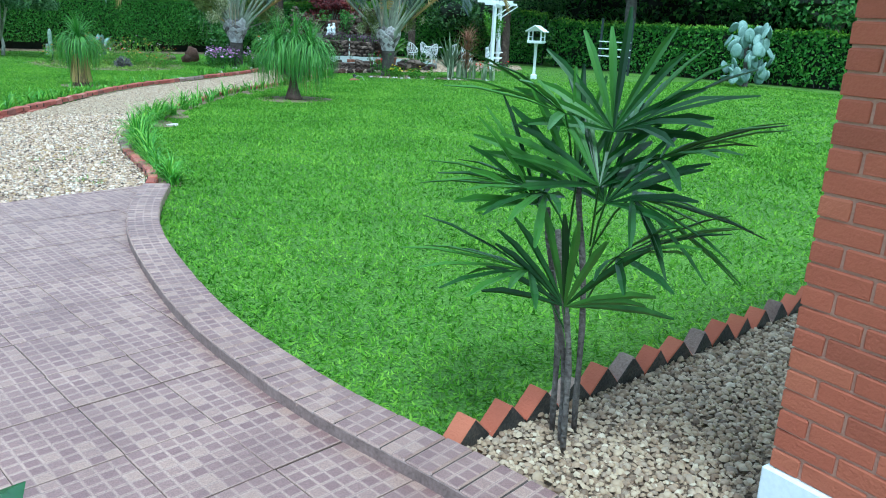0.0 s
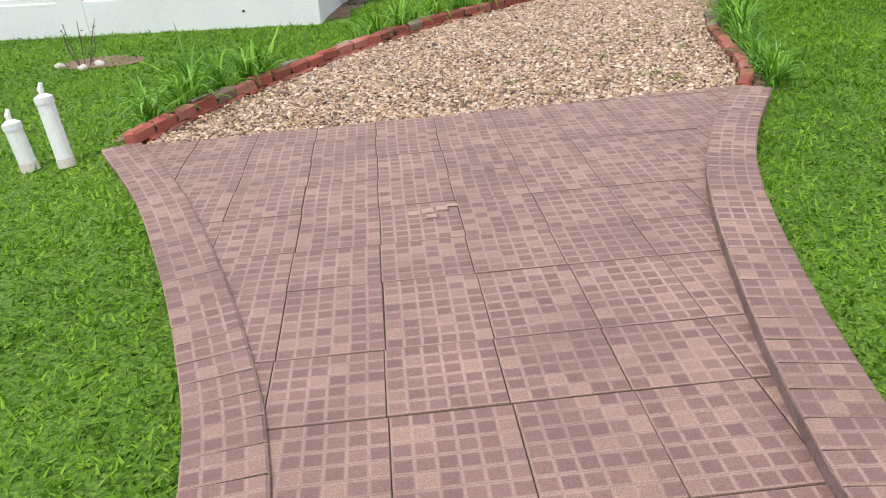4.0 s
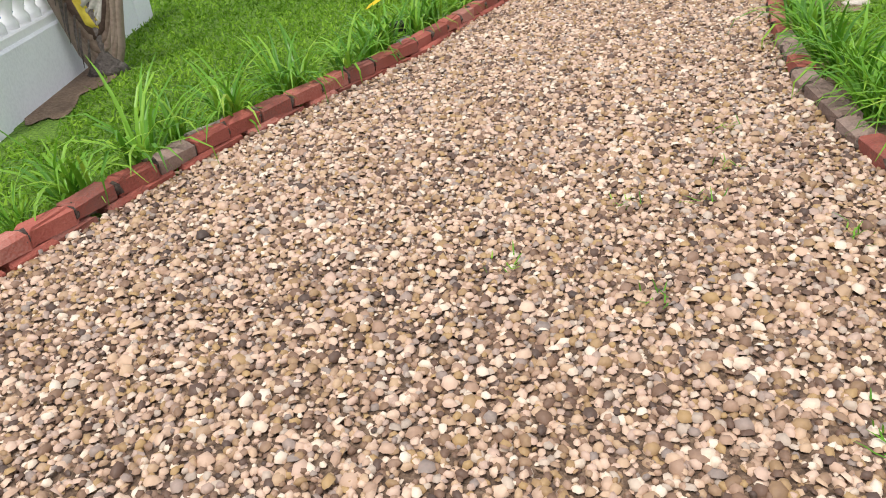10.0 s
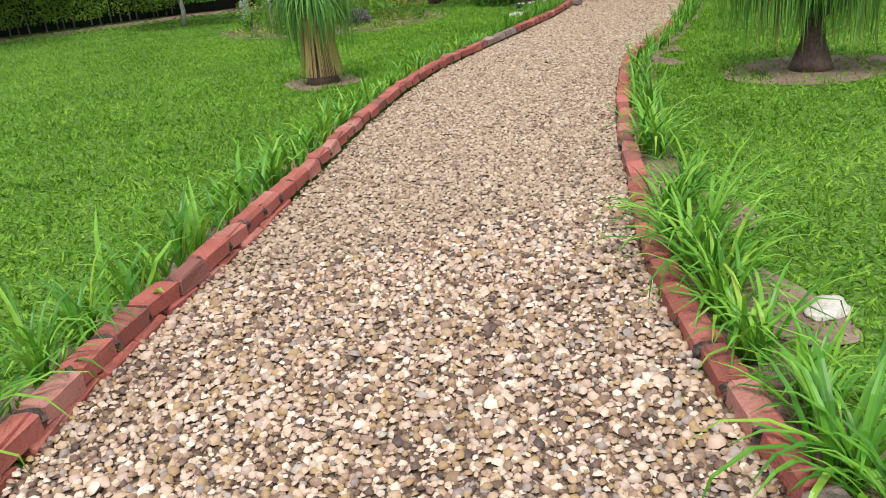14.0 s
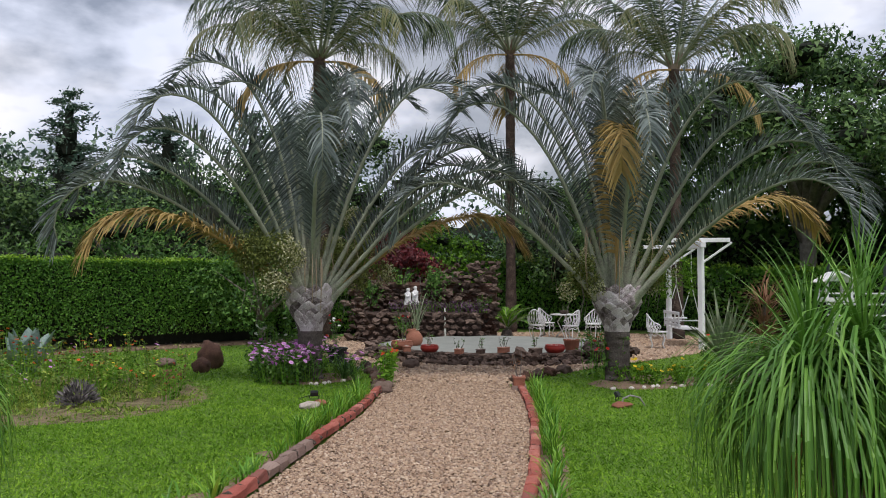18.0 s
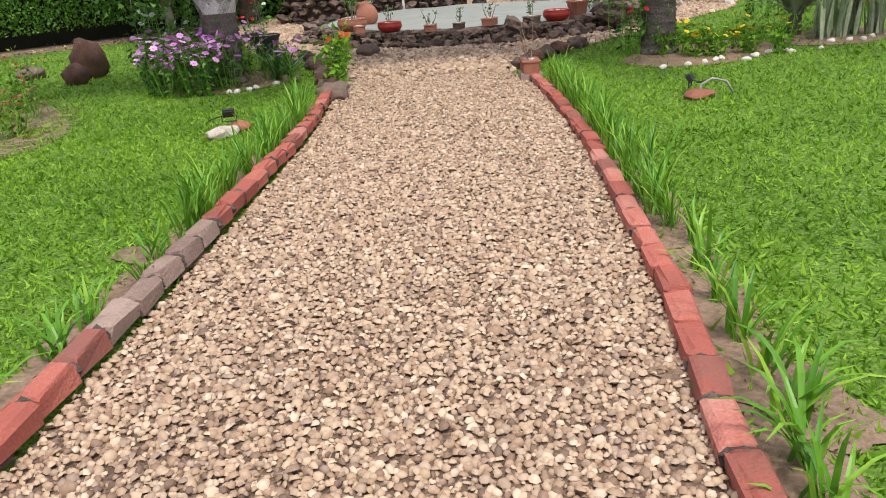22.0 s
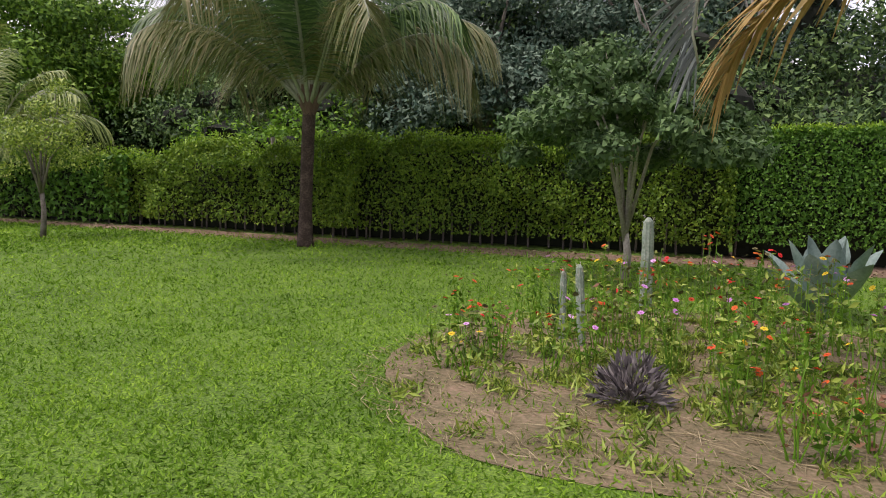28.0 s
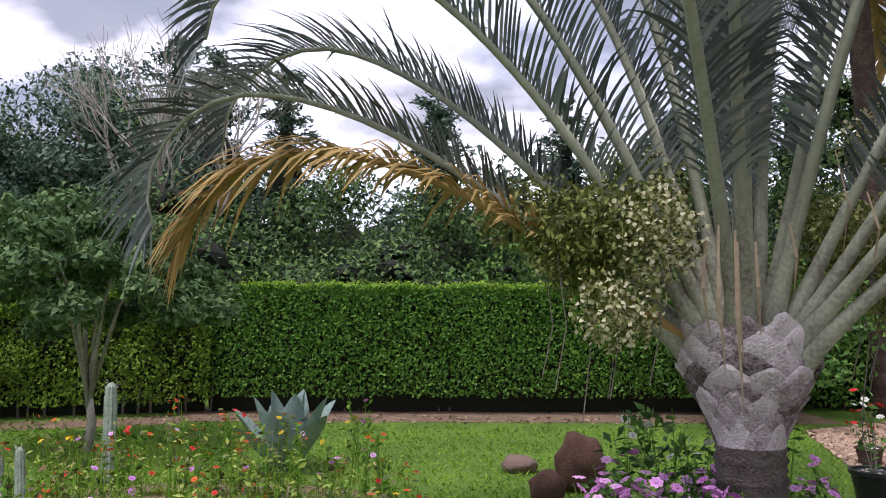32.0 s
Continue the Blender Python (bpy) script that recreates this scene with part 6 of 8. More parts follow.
def pond():
    t = thing("pond", "round raised garden pond walled with brown stones, covered by a net", "pond")
    cx, cy = POND_C
    rim = Mesh().lathe(Matrix.Translation((cx, cy, 0)), [(2.85, 0.0), (2.85, 0.15), (2.84, 0.18), (2.6, 0.18), (2.58, 0.16), (2.58, 0.06), (0.1, 0.06)], 56)
    part("basin", rim, M["pond_floor"], t)
    # slate ledge
    for k in range(40):
        a = math.pi * 0.88 + k * 0.0525
        if k % 17 == 11:
            continue
        part("slate", Mesh().box(pose(cx + 2.78 * math.cos(a), cy + 2.78 * math.sin(a), 0.195, random.gauss(0, 1), random.gauss(0, 1), math.degrees(a)), 0.42, 0.138, 0.035, 0.006, 0.003), M["rock"], t)
    for k in range(150):
        a = math.pi * 0.82 + (k % 50) * 0.0455 + random.gauss(0, 0.01)
        lvl = k // 50
        r = 3.08 - 0.07 * lvl + random.gauss(0, 0.05) + 0.12 * (lvl == 0)
        put_stone(t, cx + r * math.cos(a), cy + r * math.sin(a), 0.05 + 0.055 * lvl, random.uniform(0.065, 0.12))
    for k in range(22):
        a = math.pi * 1.31 + random.gauss(0, 0.07)
        put_stone(t, cx + (2.95 + random.gauss(0, 0.1)) * math.cos(a), cy + (2.95 + random.gauss(0, 0.1)) * math.sin(a), random.uniform(0.05, 0.34), random.uniform(0.08, 0.14))
    for k in range(26):
        a = math.pi * 1.52 + random.gauss(0, 0.11)
        r = 3.0 + random.gauss(0, 0.14)
        put_stone(t, cx + r * math.cos(a), cy + r * math.sin(a), random.uniform(0.05, 0.36), random.uniform(0.1, 0.19))
    for k in range(16):
        a = math.pi * (0.62 + 0.2 * k / 15)
        put_stone(t, cx + 2.95 * math.cos(a), cy + 2.95 * math.sin(a), 0.1 + 0.1 * (k % 2), random.uniform(0.1, 0.16))


pond()
net = Mesh()
nn = 26
vs, fs = [], []
for i in range(nn + 1):
    for j in range(nn + 1):
        u, v = 2 * i / nn - 1, 2 * j / nn - 1
        x, y = u * math.sqrt(1 - v * v / 2) * 2.66, v * math.sqrt(1 - u * u / 2) * 2.66
        vs.append((POND_C[0] + x, POND_C[1] + y, 0.215 - 0.05 * (1 - (x * x + y * y) / 7.1) + 0.03 * noise.noise(Vector((x * 1.3, y * 1.3, 0)))))
for i in range(nn):
    for j in range(nn):
        q = i * (nn + 1) + j
        fs.append([q, q + nn + 1, q + nn + 2, q + 1])
solo("pond_net", net.add(vs, fs), M["net"], "pale grey-green net stretched over the pond", "net", smooth=True)


def grotto():
    t = thing("grotto", "dark stone grotto wall with a planted ledge behind the pond", "grotto")
    a, b = np.array((15.3, 30.2)), np.array((18.5, 27.4))
    u = (b - a) / np.linalg.norm(b - a)
    w = np.array((-0.66, -0.75))
    ln = np.linalg.norm(b - a)
    az = math.degrees(math.atan2(u[1], u[0]))
    c = (a + b) / 2 - w * 0.35
    part("core", Mesh().box(pose(c[0], c[1], 0.825, 0, 0, az), ln - 0.2, 0.5, 1.65, 0.05, 0.03), M["rock_red"], t)
    n = 0
    for r in range(18):
        for k in range(22):
            s = (k + 0.5 * (r % 2)) / 22 * ln + random.gauss(0, 0.03)
            edge = min(s, ln - s)
            top = (1.95 if s < ln * 0.5 else 2.2) - 0.45 * math.exp(-((s - ln * 0.45) / 0.8) ** 4) + 0.25 * noise.noise(Vector((s * 2.3, 0, 0)))
            z = 0.06 + r * 0.125
            if z > top:
                continue
            d = 0.02 + (0.32 if edge < 0.55 else 0.0) + random.gauss(0, 0.03)
            p = a + u * s + w * d
            put_stone(t, p[0] + random.gauss(0, 0.05), p[1] + random.gauss(0, 0.05), z + random.gauss(0, 0.03), random.uniform(0.07, 0.16))
    # ledge in front
    c2 = (a + b) / 2 + w * 0.45
    part("ledge", Mesh().box(pose(c2[0], c2[1], 0.42, 0, 0, az), ln - 1.1, 0.7, 0.84, 0.05, 0.03), M["rock"], t)
    for r in range(5):
        for k in range(13):
            s = 0.45 + (k + 0.5 * (r % 2)) / 13 * (ln - 0.9)
            p = a + u * s + w * (0.84 + random.gauss(0, 0.04))
            put_stone(t, p[0], p[1], 0.1 + r * 0.165, random.uniform(0.1, 0.15))


grotto()


def statue():
    """Two plain draped shapes side by side."""
    m = Mesh()
    for dx, h, s in ((-0.1, 0.47, 1.0), (0.11, 0.53, 0.95)):
        base = Matrix.Translation((dx, 0, 0))
        m.lathe(base, [(0.115 * s, 0), (0.11 * s, 0.08), (0.085 * s, 0.2), (0.095 * s, h * 0.62), (0.085 * s, h * 0.72), (0.04 * s, h * 0.8), (0.042 * s, h * 0.84), (0.056 * s, h * 0.91), (0.048 * s, h * 0.98), (0.01, h * 1.01)], 14)
        m.tube([(dx - 0.07, -0.06, h * 0.68), (dx, -0.11, h * 0.5), (dx + 0.06, -0.07, h * 0.58)], [0.03, 0.028, 0.024], 8)
    m.box(Matrix.Translation((0, 0, 0.02)), 0.4, 0.26, 0.04, 0.01)
    solo("statue", m, M["white"], "white statue of two draped shapes on the grotto ledge", "statue", place=pose(16.45, 28.85, 1.02, 0, 0, -48), smooth=True)


statue()
solo("statue_plinth", Mesh().stone(Matrix.Identity(4), 0.32, 0.26, 0.14, 0.1, 2), M["rock"], "flat dark stone under the white statue", "stone", place=pose(16.45, 28.85, 0.92), smooth=True)
t = thing("water_spout", "thin stream of water falling from a small pipe into the pond", "fountain")
part("pipe", Mesh().tube([(17.05, 28.1, 0.95), (16.85, 27.85, 0.97)], 0.02, 8), M["rock"], t)
part("water", Mesh().tube([(16.85, 27.85, 0.95), (16.8, 27.78, 0.8), (16.78, 27.75, 0.5), (16.77, 27.74, 0.12)], [0.02, 0.022, 0.028, 0.035], 7), M["petal_white"], t, "falling water")
for i in range(16):
    s = i / 15
    leafy_plant("ledge_plant", "purple-leaved trailing plant on the grotto ledge", "plant", (15.9 + 1.9 * s, 28.85 - 1.65 * s), 7, 0.34, 90, 0.075, M["purple_leaf"], seed=300 + i, spread=0.26, group="purple ledge plants").location.z = 0.82
for i, (x, y, z) in enumerate(((17.2, 28.6, 1.5), (17.9, 27.5, 0.85), (16.2, 29.0, 1.6), (15.9, 28.3, 0.3))):
    leafy_plant("fern", "dark green fern growing from the grotto wall", "fern", (x, y), 9, 0.45, 110, 0.1, M["mid_leaf"], seed=330 + i, spread=0.4).location.z = z


# ---- pots ----
def pot(kind, x, y, z, s, material, label, plant=None, seed=0, rot=0.0):
    """kind: bowl, box, tub or jug, with soil of pale gravel."""
    random.seed(seed)
    t = thing("flower_pot", label, "flower pot", place=pose(x, y, z, 0, 0, rot))
    if kind == "bowl":
        pr = [(0.6, 0), (0.78, 0.08), (0.98, 0.35), (1.0, 0.55), (0.9, 0.72), (0.94, 0.78), (0.86, 0.78), (0.8, 0.66)]
        part("body", Mesh().lathe(Matrix.Identity(4), [(r * s, h * s) for r, h in pr], 24), material, t, smooth=True)
        top, rad = 0.68 * s, 0.8 * s
    elif kind == "box":
        part("body", Mesh().box(Matrix.Translation((0, 0, 0.4 * s)), 2.0 * s, 1.2 * s, 0.8 * s, 0.02, 0.003), material, t)
        part("rim", Mesh().box(Matrix.Translation((0, 0, 0.76 * s)), 2.12 * s, 1.3 * s, 0.12 * s, 0.01), material, t)
        top, rad = 0.83 * s, 0.55 * s
    elif kind == "jug":
        part("body", Mesh().lathe(pose(0, 0, 0, 0, 14), [(0.6 * s, 0), (0.85 * s, 0.3 * s), (0.95 * s, 0.8 * s), (0.75 * s, 1.35 * s), (0.42 * s, 1.7 * s), (0.5 * s, 1.85 * s), (0.42 * s, 1.85 * s)], 20), material, t, smooth=True)
        part("handle", Mesh().tube([(0.8 * s, 0, 1.0 * s), (1.25 * s, 0, 1.3 * s), (0.9 * s, 0, 1.75 * s), (0.6 * s, 0, 1.75 * s)], 0.1 * s, 7), material, t, smooth=True)
        top, rad = 1.75 * s, 0.3 * s
    else:
        part("body", Mesh().lathe(Matrix.Identity(4), [(0.72 * s, 0), (0.98 * s, 1.35 * s), (1.06 * s, 1.35 * s), (1.06 * s, 1.5 * s), (0.94 * s, 1.5 * s), (0.92 * s, 1.4 * s)], 20), material, t, smooth=False)
        top, rad = 1.4 * s, 0.9 * s
    g = Mesh()
    for i in range(16):
        a, r = random.uniform(0, 6.28), rad * math.sqrt(random.random()) * 0.9
        g.stone(Matrix.Translation((r * math.cos(a), r * math.sin(a) * (0.6 if kind == "box" else 1), top)), 0.02, 0.016, 0.012, 0.1, 0)
    part("gravel", g, M["stone_pale"], t, "pale gravel on the soil")
    part("soil", Mesh().lathe(Matrix.Translation((0, 0, top - 0.03)), [(rad, 0), (rad, 0.02)], 14), M["soil"], t)
    if plant:
        ph, leaf, mt, fl = plant
        p = leafy_plant("pot_plant", "small plant with thick stems growing in a pot", "plant", (x, y), 4, ph, int(14 + 50 * ph), leaf, M[mt], fl, seed, 0.08 + 0.2 * ph, 0.035, "pot plants", "bark")
        p.location.z = z + top - 0.02


Z0 = 0.215
pot("bowl", 13.2, 24.75, Z0, 0.24, M["terracotta"], "brown terracotta bowl on the pond's ledge", (0.55, 0.07, "mid_leaf", [("red", 4)]), 1)
pot("box", 13.0, 24.3, Z0, 0.13, M["terracotta"], "small square terracotta pot on the pond's ledge", None, 2, 60)
pot("bowl", 13.25, 23.85, Z0, 0.19, M["red_glaze"], "glossy red bowl planter on the pond's ledge", (0.28, 0.05, "mid_leaf", []), 3)
pot("box", 13.5, 23.2, Z0, 0.12, M["terracotta"], "square terracotta pot on the pond's ledge", (0.22, 0.05, "mid_leaf", []), 4, 35)
pot("box", 13.85, 22.95, Z0, 0.11, M["rock"], "dark square pot on the pond's ledge", (0.28, 0.05, "mid_leaf", []), 5, 30)
pot("box", 14.15, 22.6, Z0 + 0.03, 0.13, M["terracotta"], "weathered square pot on the pond's ledge", (0.26, 0.05, "mid_leaf", []), 6, 20)
pot("box", 14.75, 22.3, Z0, 0.13, M["rock"], "dark square pot on the pond's ledge", (0.3, 0.06, "mid_leaf", []), 7, 5)
pot("bowl", 15.15, 22.15, Z0, 0.21, M["red_glaze"], "glossy red bowl planter on the pond's ledge", None, 8)
pot("tub", 15.6, 22.1, Z0, 0.17, M["terracotta"], "round terracotta pot on the pond's ledge", None, 9)
pot("box", 15.95, 21.75, 0.12, 0.2, M["chip"], "pale weathered square planter beside the pond", (0.2, 0.08, "mid_leaf", []), 10, -12)
pot("jug", 14.2, 25.6, Z0 - 0.02, 0.21, M["terracotta"], "terracotta jug with a spout holding a tall reed plant", None, 11, 150)
solo("reed_plant", strap_clump(26, 0.95, 0.022, 0.4, 77, 0.35), M["stripe_leaf"], "tall pale green reed plant in the terracotta jug", "plant", place=pose(14.2, 25.6, Z0 + 0.32))
solo("brick_block", Mesh().box(Matrix.Identity(4), 0.3, 0.22, 0.09, 0.01, 0.004), M["brick_old"], "dark brick block ending the edging", "brick", place=pose(11.78, 19.72, 0.045, 0, 0, 48))
pot("box", 11.78, 19.72, 0.09, 0.15, M["terracotta"], "terracotta window box at the end of the edging", (0.4, 0.05, "rust_leaf", []), 12, 48)
pot("tub", 11.72, 24.95, 0.0, 0.21, M["black_plastic"], "black plastic tub with a flowering desert rose", (0.75, 0.09, "mid_leaf", [("red", 5), ("petal_white", 4)]), 13)
pot("tub", 12.6, 26.9, 0.0, 0.14, M["rock"], "dark pot with red flowers beside the gravel", (0.3, 0.06, "mid_leaf", [("red", 6)]), 14)
solo("pond_shrub", strap_clump(60, 0.75, 0.02, 1.0, 78, 0.7), M["mid_leaf"], "dark green spiky shrub beside the pond", "shrub", place=pose(17.0, 22.6, 0))
leafy_plant("pond_shrub", "dense dark green shrub beside the pond", "shrub", (17.0, 22.5), 16, 0.7, 500, 0.07, M["mid_leaf"], seed=45, spread=0.6)

# boulders that end the edging and rim the gravel
random.seed(31)
for i, (x, y, s) in enumerate(((9.98, 20.75, 0.19), (10.14, 21.0, 0.17), (10.28, 21.25, 0.15), (10.5, 21.6, 0.16), (10.75, 22.0, 0.15), (10.95, 22.4, 0.13), (12.35, 20.35, 0.14), (12.7, 20.5, 0.16), (13.1, 20.62, 0.15), (13.5, 20.72, 0.17), (14.0, 20.85, 0.16), (16.6, 22.0, 0.22), (17.0, 21.85, 0.2), (16.2, 21.9, 0.15))):
    s *= 0.72
    solo("boulder", Mesh().stone(Matrix.Identity(4), s * 1.2, s, s * 0.8, 0.28, 2), M["rock_red" if i % 2 else "rock"], "rounded brown stone rimming the gravel", "boulder", "stones rimming the gravel", place=pose(x, y, s * 0.5, 0, 0, 50 * i), smooth=True)


# ---- white cast-iron garden set ----
def iron_chair(m):
    t = thing("garden_chair", "white cast-iron garden chair with lattice back", "chair", "white garden chairs", place=m)
    part("seat", Mesh().lathe(Matrix.Translation((0, 0, 0.42)), [(0.2, 0), (0.24, 0.008), (0.24, 0.022), (0.21, 0.028)], 20), M["iron"], t)
    for k in range(4):
        a = math.pi / 4 + k * math.pi / 2
        part("leg", Mesh().tube([(0.17 * math.cos(a), 0.17 * math.sin(a), 0.42), (0.24 * math.cos(a), 0.24 * math.sin(a), 0.28), (0.17 * math.cos(a), 0.17 * math.sin(a), 0.12), (0.26 * math.cos(a), 0.26 * math.sin(a), 0.0)], 0.014, 6), M["iron"], t, smooth=True)
    arc = [(0.25 * math.cos(a), 0.25 * math.sin(a), z) for a, z in [(radians(d), 0.62 + 0.26 * math.cos(radians(d - 90) * 0.9) ** 2) for d in range(-10, 191, 10)]]
    part("back_rim", Mesh().tube(arc, 0.014, 6), M["iron"], t, smooth=True)
    lat = Mesh()
    for d in range(0, 181, 18):
        i = int((d + 10) / 10)
        a = radians(d)
        lat.tube([(0.22 * math.cos(a), 0.22 * math.sin(a), 0.44), (0.26 * math.cos(a + 0.25), 0.26 * math.sin(a + 0.25), 0.56), arc[min(i + 2, 20)]], 0.009, 5)
        lat.tube([(0.22 * math.cos(a), 0.22 * math.sin(a), 0.44), (0.26 * math.cos(a - 0.25), 0.26 * math.sin(a - 0.25), 0.56), arc[max(i - 2, 0)]], 0.009, 5)
    part("back_lattice", lat, M["iron"], t, "pierced lattice of the backrest")
    part("apron", Mesh().tube([(0.22 * math.cos(radians(d)), 0.22 * math.sin(radians(d)), 0.36 + 0.03 * math.cos(radians(d * 8))) for d in range(0, 361, 12)], 0.01, 5), M["iron"], t)
    return t


ch = iron_chair(pose(19.55, 27.0, 0, 0, 0, 120))
copy_thing(ch, pose(20.75, 27.75, 0, 0, 0, 20))
copy_thing(ch, pose(21.25, 26.35, 0, 0, 0, -75))
copy_thing(ch, pose(20.0, 26.1, 0, 0, 0, 190))
t = thing("garden_table", "round white cast-iron garden table", "table", place=pose(20.55, 26.85, 0))
part("tabletop", Mesh().lathe(Matrix.Translation((0, 0, 0.7)), [(0.38, 0), (0.42, 0.01), (0.42, 0.03), (0.38, 0.035)], 28), M["iron"], t)
for k in range(3):
    a = k * 2.094
    part("leg", Mesh().tube([(0.06 * math.cos(a), 0.06 * math.sin(a), 0.7), (0.2 * math.cos(a), 0.2 * math.sin(a), 0.5), (0.08 * math.cos(a), 0.08 * math.sin(a), 0.25), (0.3 * math.cos(a), 0.3 * math.sin(a), 0.0)], 0.018, 6), M["iron"], t, smooth=True)
pot("bowl", 20.55, 26.85, 0.735, 0.14, M["rock"], "small grey bowl with a plant on the white table", (0.18, 0.04, "mid_leaf", []), 15)


# ---- swing ----
def swing():
    t = thing("garden_swing", "white wooden swing bench hung from a post frame", "swing")
    p, q = Vector((20.2, 22.05, 0)), Vector((22.5, 24.6, 0))
    for a in (p, q):
        part("post", Mesh().box(Matrix.Translation((a.x, a.y, 1.25)), 0.12, 0.12, 2.5, 0.008), M["white"], t)
    mid = (p + q) / 2
    az = math.degrees(math.atan2(q.y - p.y, q.x - p.x))
    part("beam", Mesh().box(pose(mid.x, mid.y, 2.56, 0, 0, az), (q - p).length + 0.5, 0.12, 0.13, 0.008), M["white"], t)
    for a in (p, q):
        part("cross_beam", Mesh().box(pose(a.x, a.y, 2.68, 0, 0, az + 90), 1.4, 0.08, 0.1, 0.006), M["white"], t)
        part("brace", Mesh().tube([(a.x + 0.55, a.y - 0.5, 2.62), (a.x, a.y, 2.1)], 0.03, 4), M["white"], t)
    b = Matrix.Translation((mid.x, mid.y, 0)) @ pose(0, 0, 0, 0, 0, az)
    for k in range(5):
        part("seat_slat", Mesh().box(b @ Matrix.Translation((0, -0.22 + 0.11 * k, 0.46)), 1.7, 0.09, 0.025, 0.004), M["white"], t)
    for z in (0.55, 0.66, 0.86):
        part("back_slat", Mesh().box(b @ Matrix.Translation((0, 0.3 + 0.1 * (z - 0.5), z)), 1.7, 0.025, 0.08, 0.004), M["white"], t)
    for x in (-0.8, -0.4, 0.0, 0.4, 0.8):
        part("back_stile", Mesh().box(b @ Matrix.Translation((x, 0.33, 0.68)), 0.06, 0.025, 0.44, 0.004), M["white"], t)
    for x in (-0.82, 0.82):
        part("arm_rest", Mesh().box(b @ Matrix.Translation((x, 0.02, 0.68)), 0.07, 0.6, 0.03, 0.005), M["white"], t)
        part("chain", Mesh().tube([tuple(b @ Vector((x, -0.2, 0.68))), tuple(b @ Vector((x, 0.0, 1.6))), tuple(b @ Vector((x, 0.0, 2.52)))], 0.012, 5), M["iron"], t)
        part("chain", Mesh().tube([tuple(b @ Vector((x, 0.28, 0.7))), tuple(b @ Vector((x, 0.0, 1.6)))], 0.012, 5), M["iron"], t)


swing()
copy_thing(ch, pose(19.6, 22.9, 0, 0, 0, 40))
for i, (x, y, z, rr) in enumerate(((20.4, 22.3, 1.3, 0.5), (22.2, 24.4, 1.2, 0.6))):
    tr = leafy_plant("climber", "light green climbing plant on the swing's post", "climber", (x, y), 12, 1.1, 420, 0.1, M["bright_leaf"], seed=60 + i, spread=rr)
    tr.location.z = z


# ---- bird feeder ----
def feeder():
    t = thing("bird_feeder", "white wooden bird table with a gabled roof on a post", "bird feeder", place=pose(19.4, 18.5, 0, 0, 0, 38))
    part("foot", Mesh().box(Matrix.Translation((0, 0, 0.08)), 0.2, 0.2, 0.16, 0.02), M["whitewash"], t)
    part("post", Mesh().box(Matrix.Translation((0, 0, 0.7)), 0.09, 0.09, 1.1, 0.006), M["white"], t)
    for sx in (-1, 1):
        part("brace", Mesh().tube([(0, 0, 0.98), (sx * 0.3, 0, 1.24)], 0.026, 4), M["white"], t)
    part("tray", Mesh().box(Matrix.Translation((0, 0, 1.265)), 0.8, 0.5, 0.035, 0.004), M["white"], t)
    for sy in (-1, 1):
        part("tray_edge", Mesh().box(Matrix.Translation((0, sy * 0.25, 1.3)), 0.8, 0.02, 0.07, 0.004), M["white"], t)
        part("rail", Mesh().box(Matrix.Translation((0, sy * 0.22, 1.46)), 0.7, 0.02, 0.03, 0.004), M["white"], t)
    for sx in (-1, 1):
        part("tray_edge", Mesh().box(Matrix.Translation((sx * 0.4, 0, 1.3)), 0.02, 0.5, 0.07, 0.004), M["white"], t)
        for sy in (-1, 1):
            part("corner_post", Mesh().box(Matrix.Translation((sx * 0.36, sy * 0.22, 1.47)), 0.05, 0.05, 0.38, 0.004), M["white"], t)
    for sy in (-1, 1):
        part("roof_panel", Mesh().box(pose(0, sy * 0.165, 1.745, -sy * 32), 1.0, 0.4, 0.025, 0.004), M["white"], t)
    for sx in (-1, 1):
        g = Mesh().add([(sx * 0.4, -0.26, 1.66), (sx * 0.4, 0.26, 1.66), (sx * 0.4, 0, 1.83), (sx * 0.38, -0.26, 1.66), (sx * 0.38, 0.26, 1.66), (sx * 0.38, 0, 1.83)], [[0, 1, 2], [5, 4, 3], [0, 2, 5, 3], [1, 4, 5, 2], [0, 3, 4, 1]])
        part("gable", g, M["white"], t)


feeder()


# ---- bed under the second palm ----
t = thing("yucca", "pale striped yucca with stiff pointed leaves", "plant", place=pose(15.95, 18.85, 0))
part("stem", Mesh().lathe(Matrix.Identity(4), [(0.09, 0), (0.08, 0.3), (0.06, 0.4)], 10), M["trunk"], t, smooth=True)
part("foliage", strap_clump(60, 1.15, 0.075, 1.05, 81, 0.12, 3), M["stripe_leaf"], t, kind="stuff").location.z = 0.25
for i in range(14):
    solo("snake_plant", strap_clump(7, 0.62, 0.06, 0.16, 400 + i, 0.05, 3), M["stripe_leaf"], "upright banded snake plant in the border", "plant", "snake plants", place=pose(15.5 + 0.1 * i + random.gauss(0, 0.05), 18.55 - 0.075 * i + random.gauss(0, 0.12), 0, 0, 0, 30 * i))
t = thing("rust_grass", "tall rusty brown dry leafy plant in the border", "plant", place=pose(16.15, 18.2, 0))
part("stem", Mesh().tube([(0, 0, 0), (0.02, 0, 0.6), (0, 0, 1.3)], [0.05, 0.04, 0.03], 7), M["trunk"], t)
for i in range(4):
    o = part("leaves", strap_clump(55, 0.75, 0.022, 1.5, 420 + i, 0.6), M["rust_leaf"], t)
    o.matrix_basis = Matrix.Translation((0, 0, 0.35 + 0.3 * i))
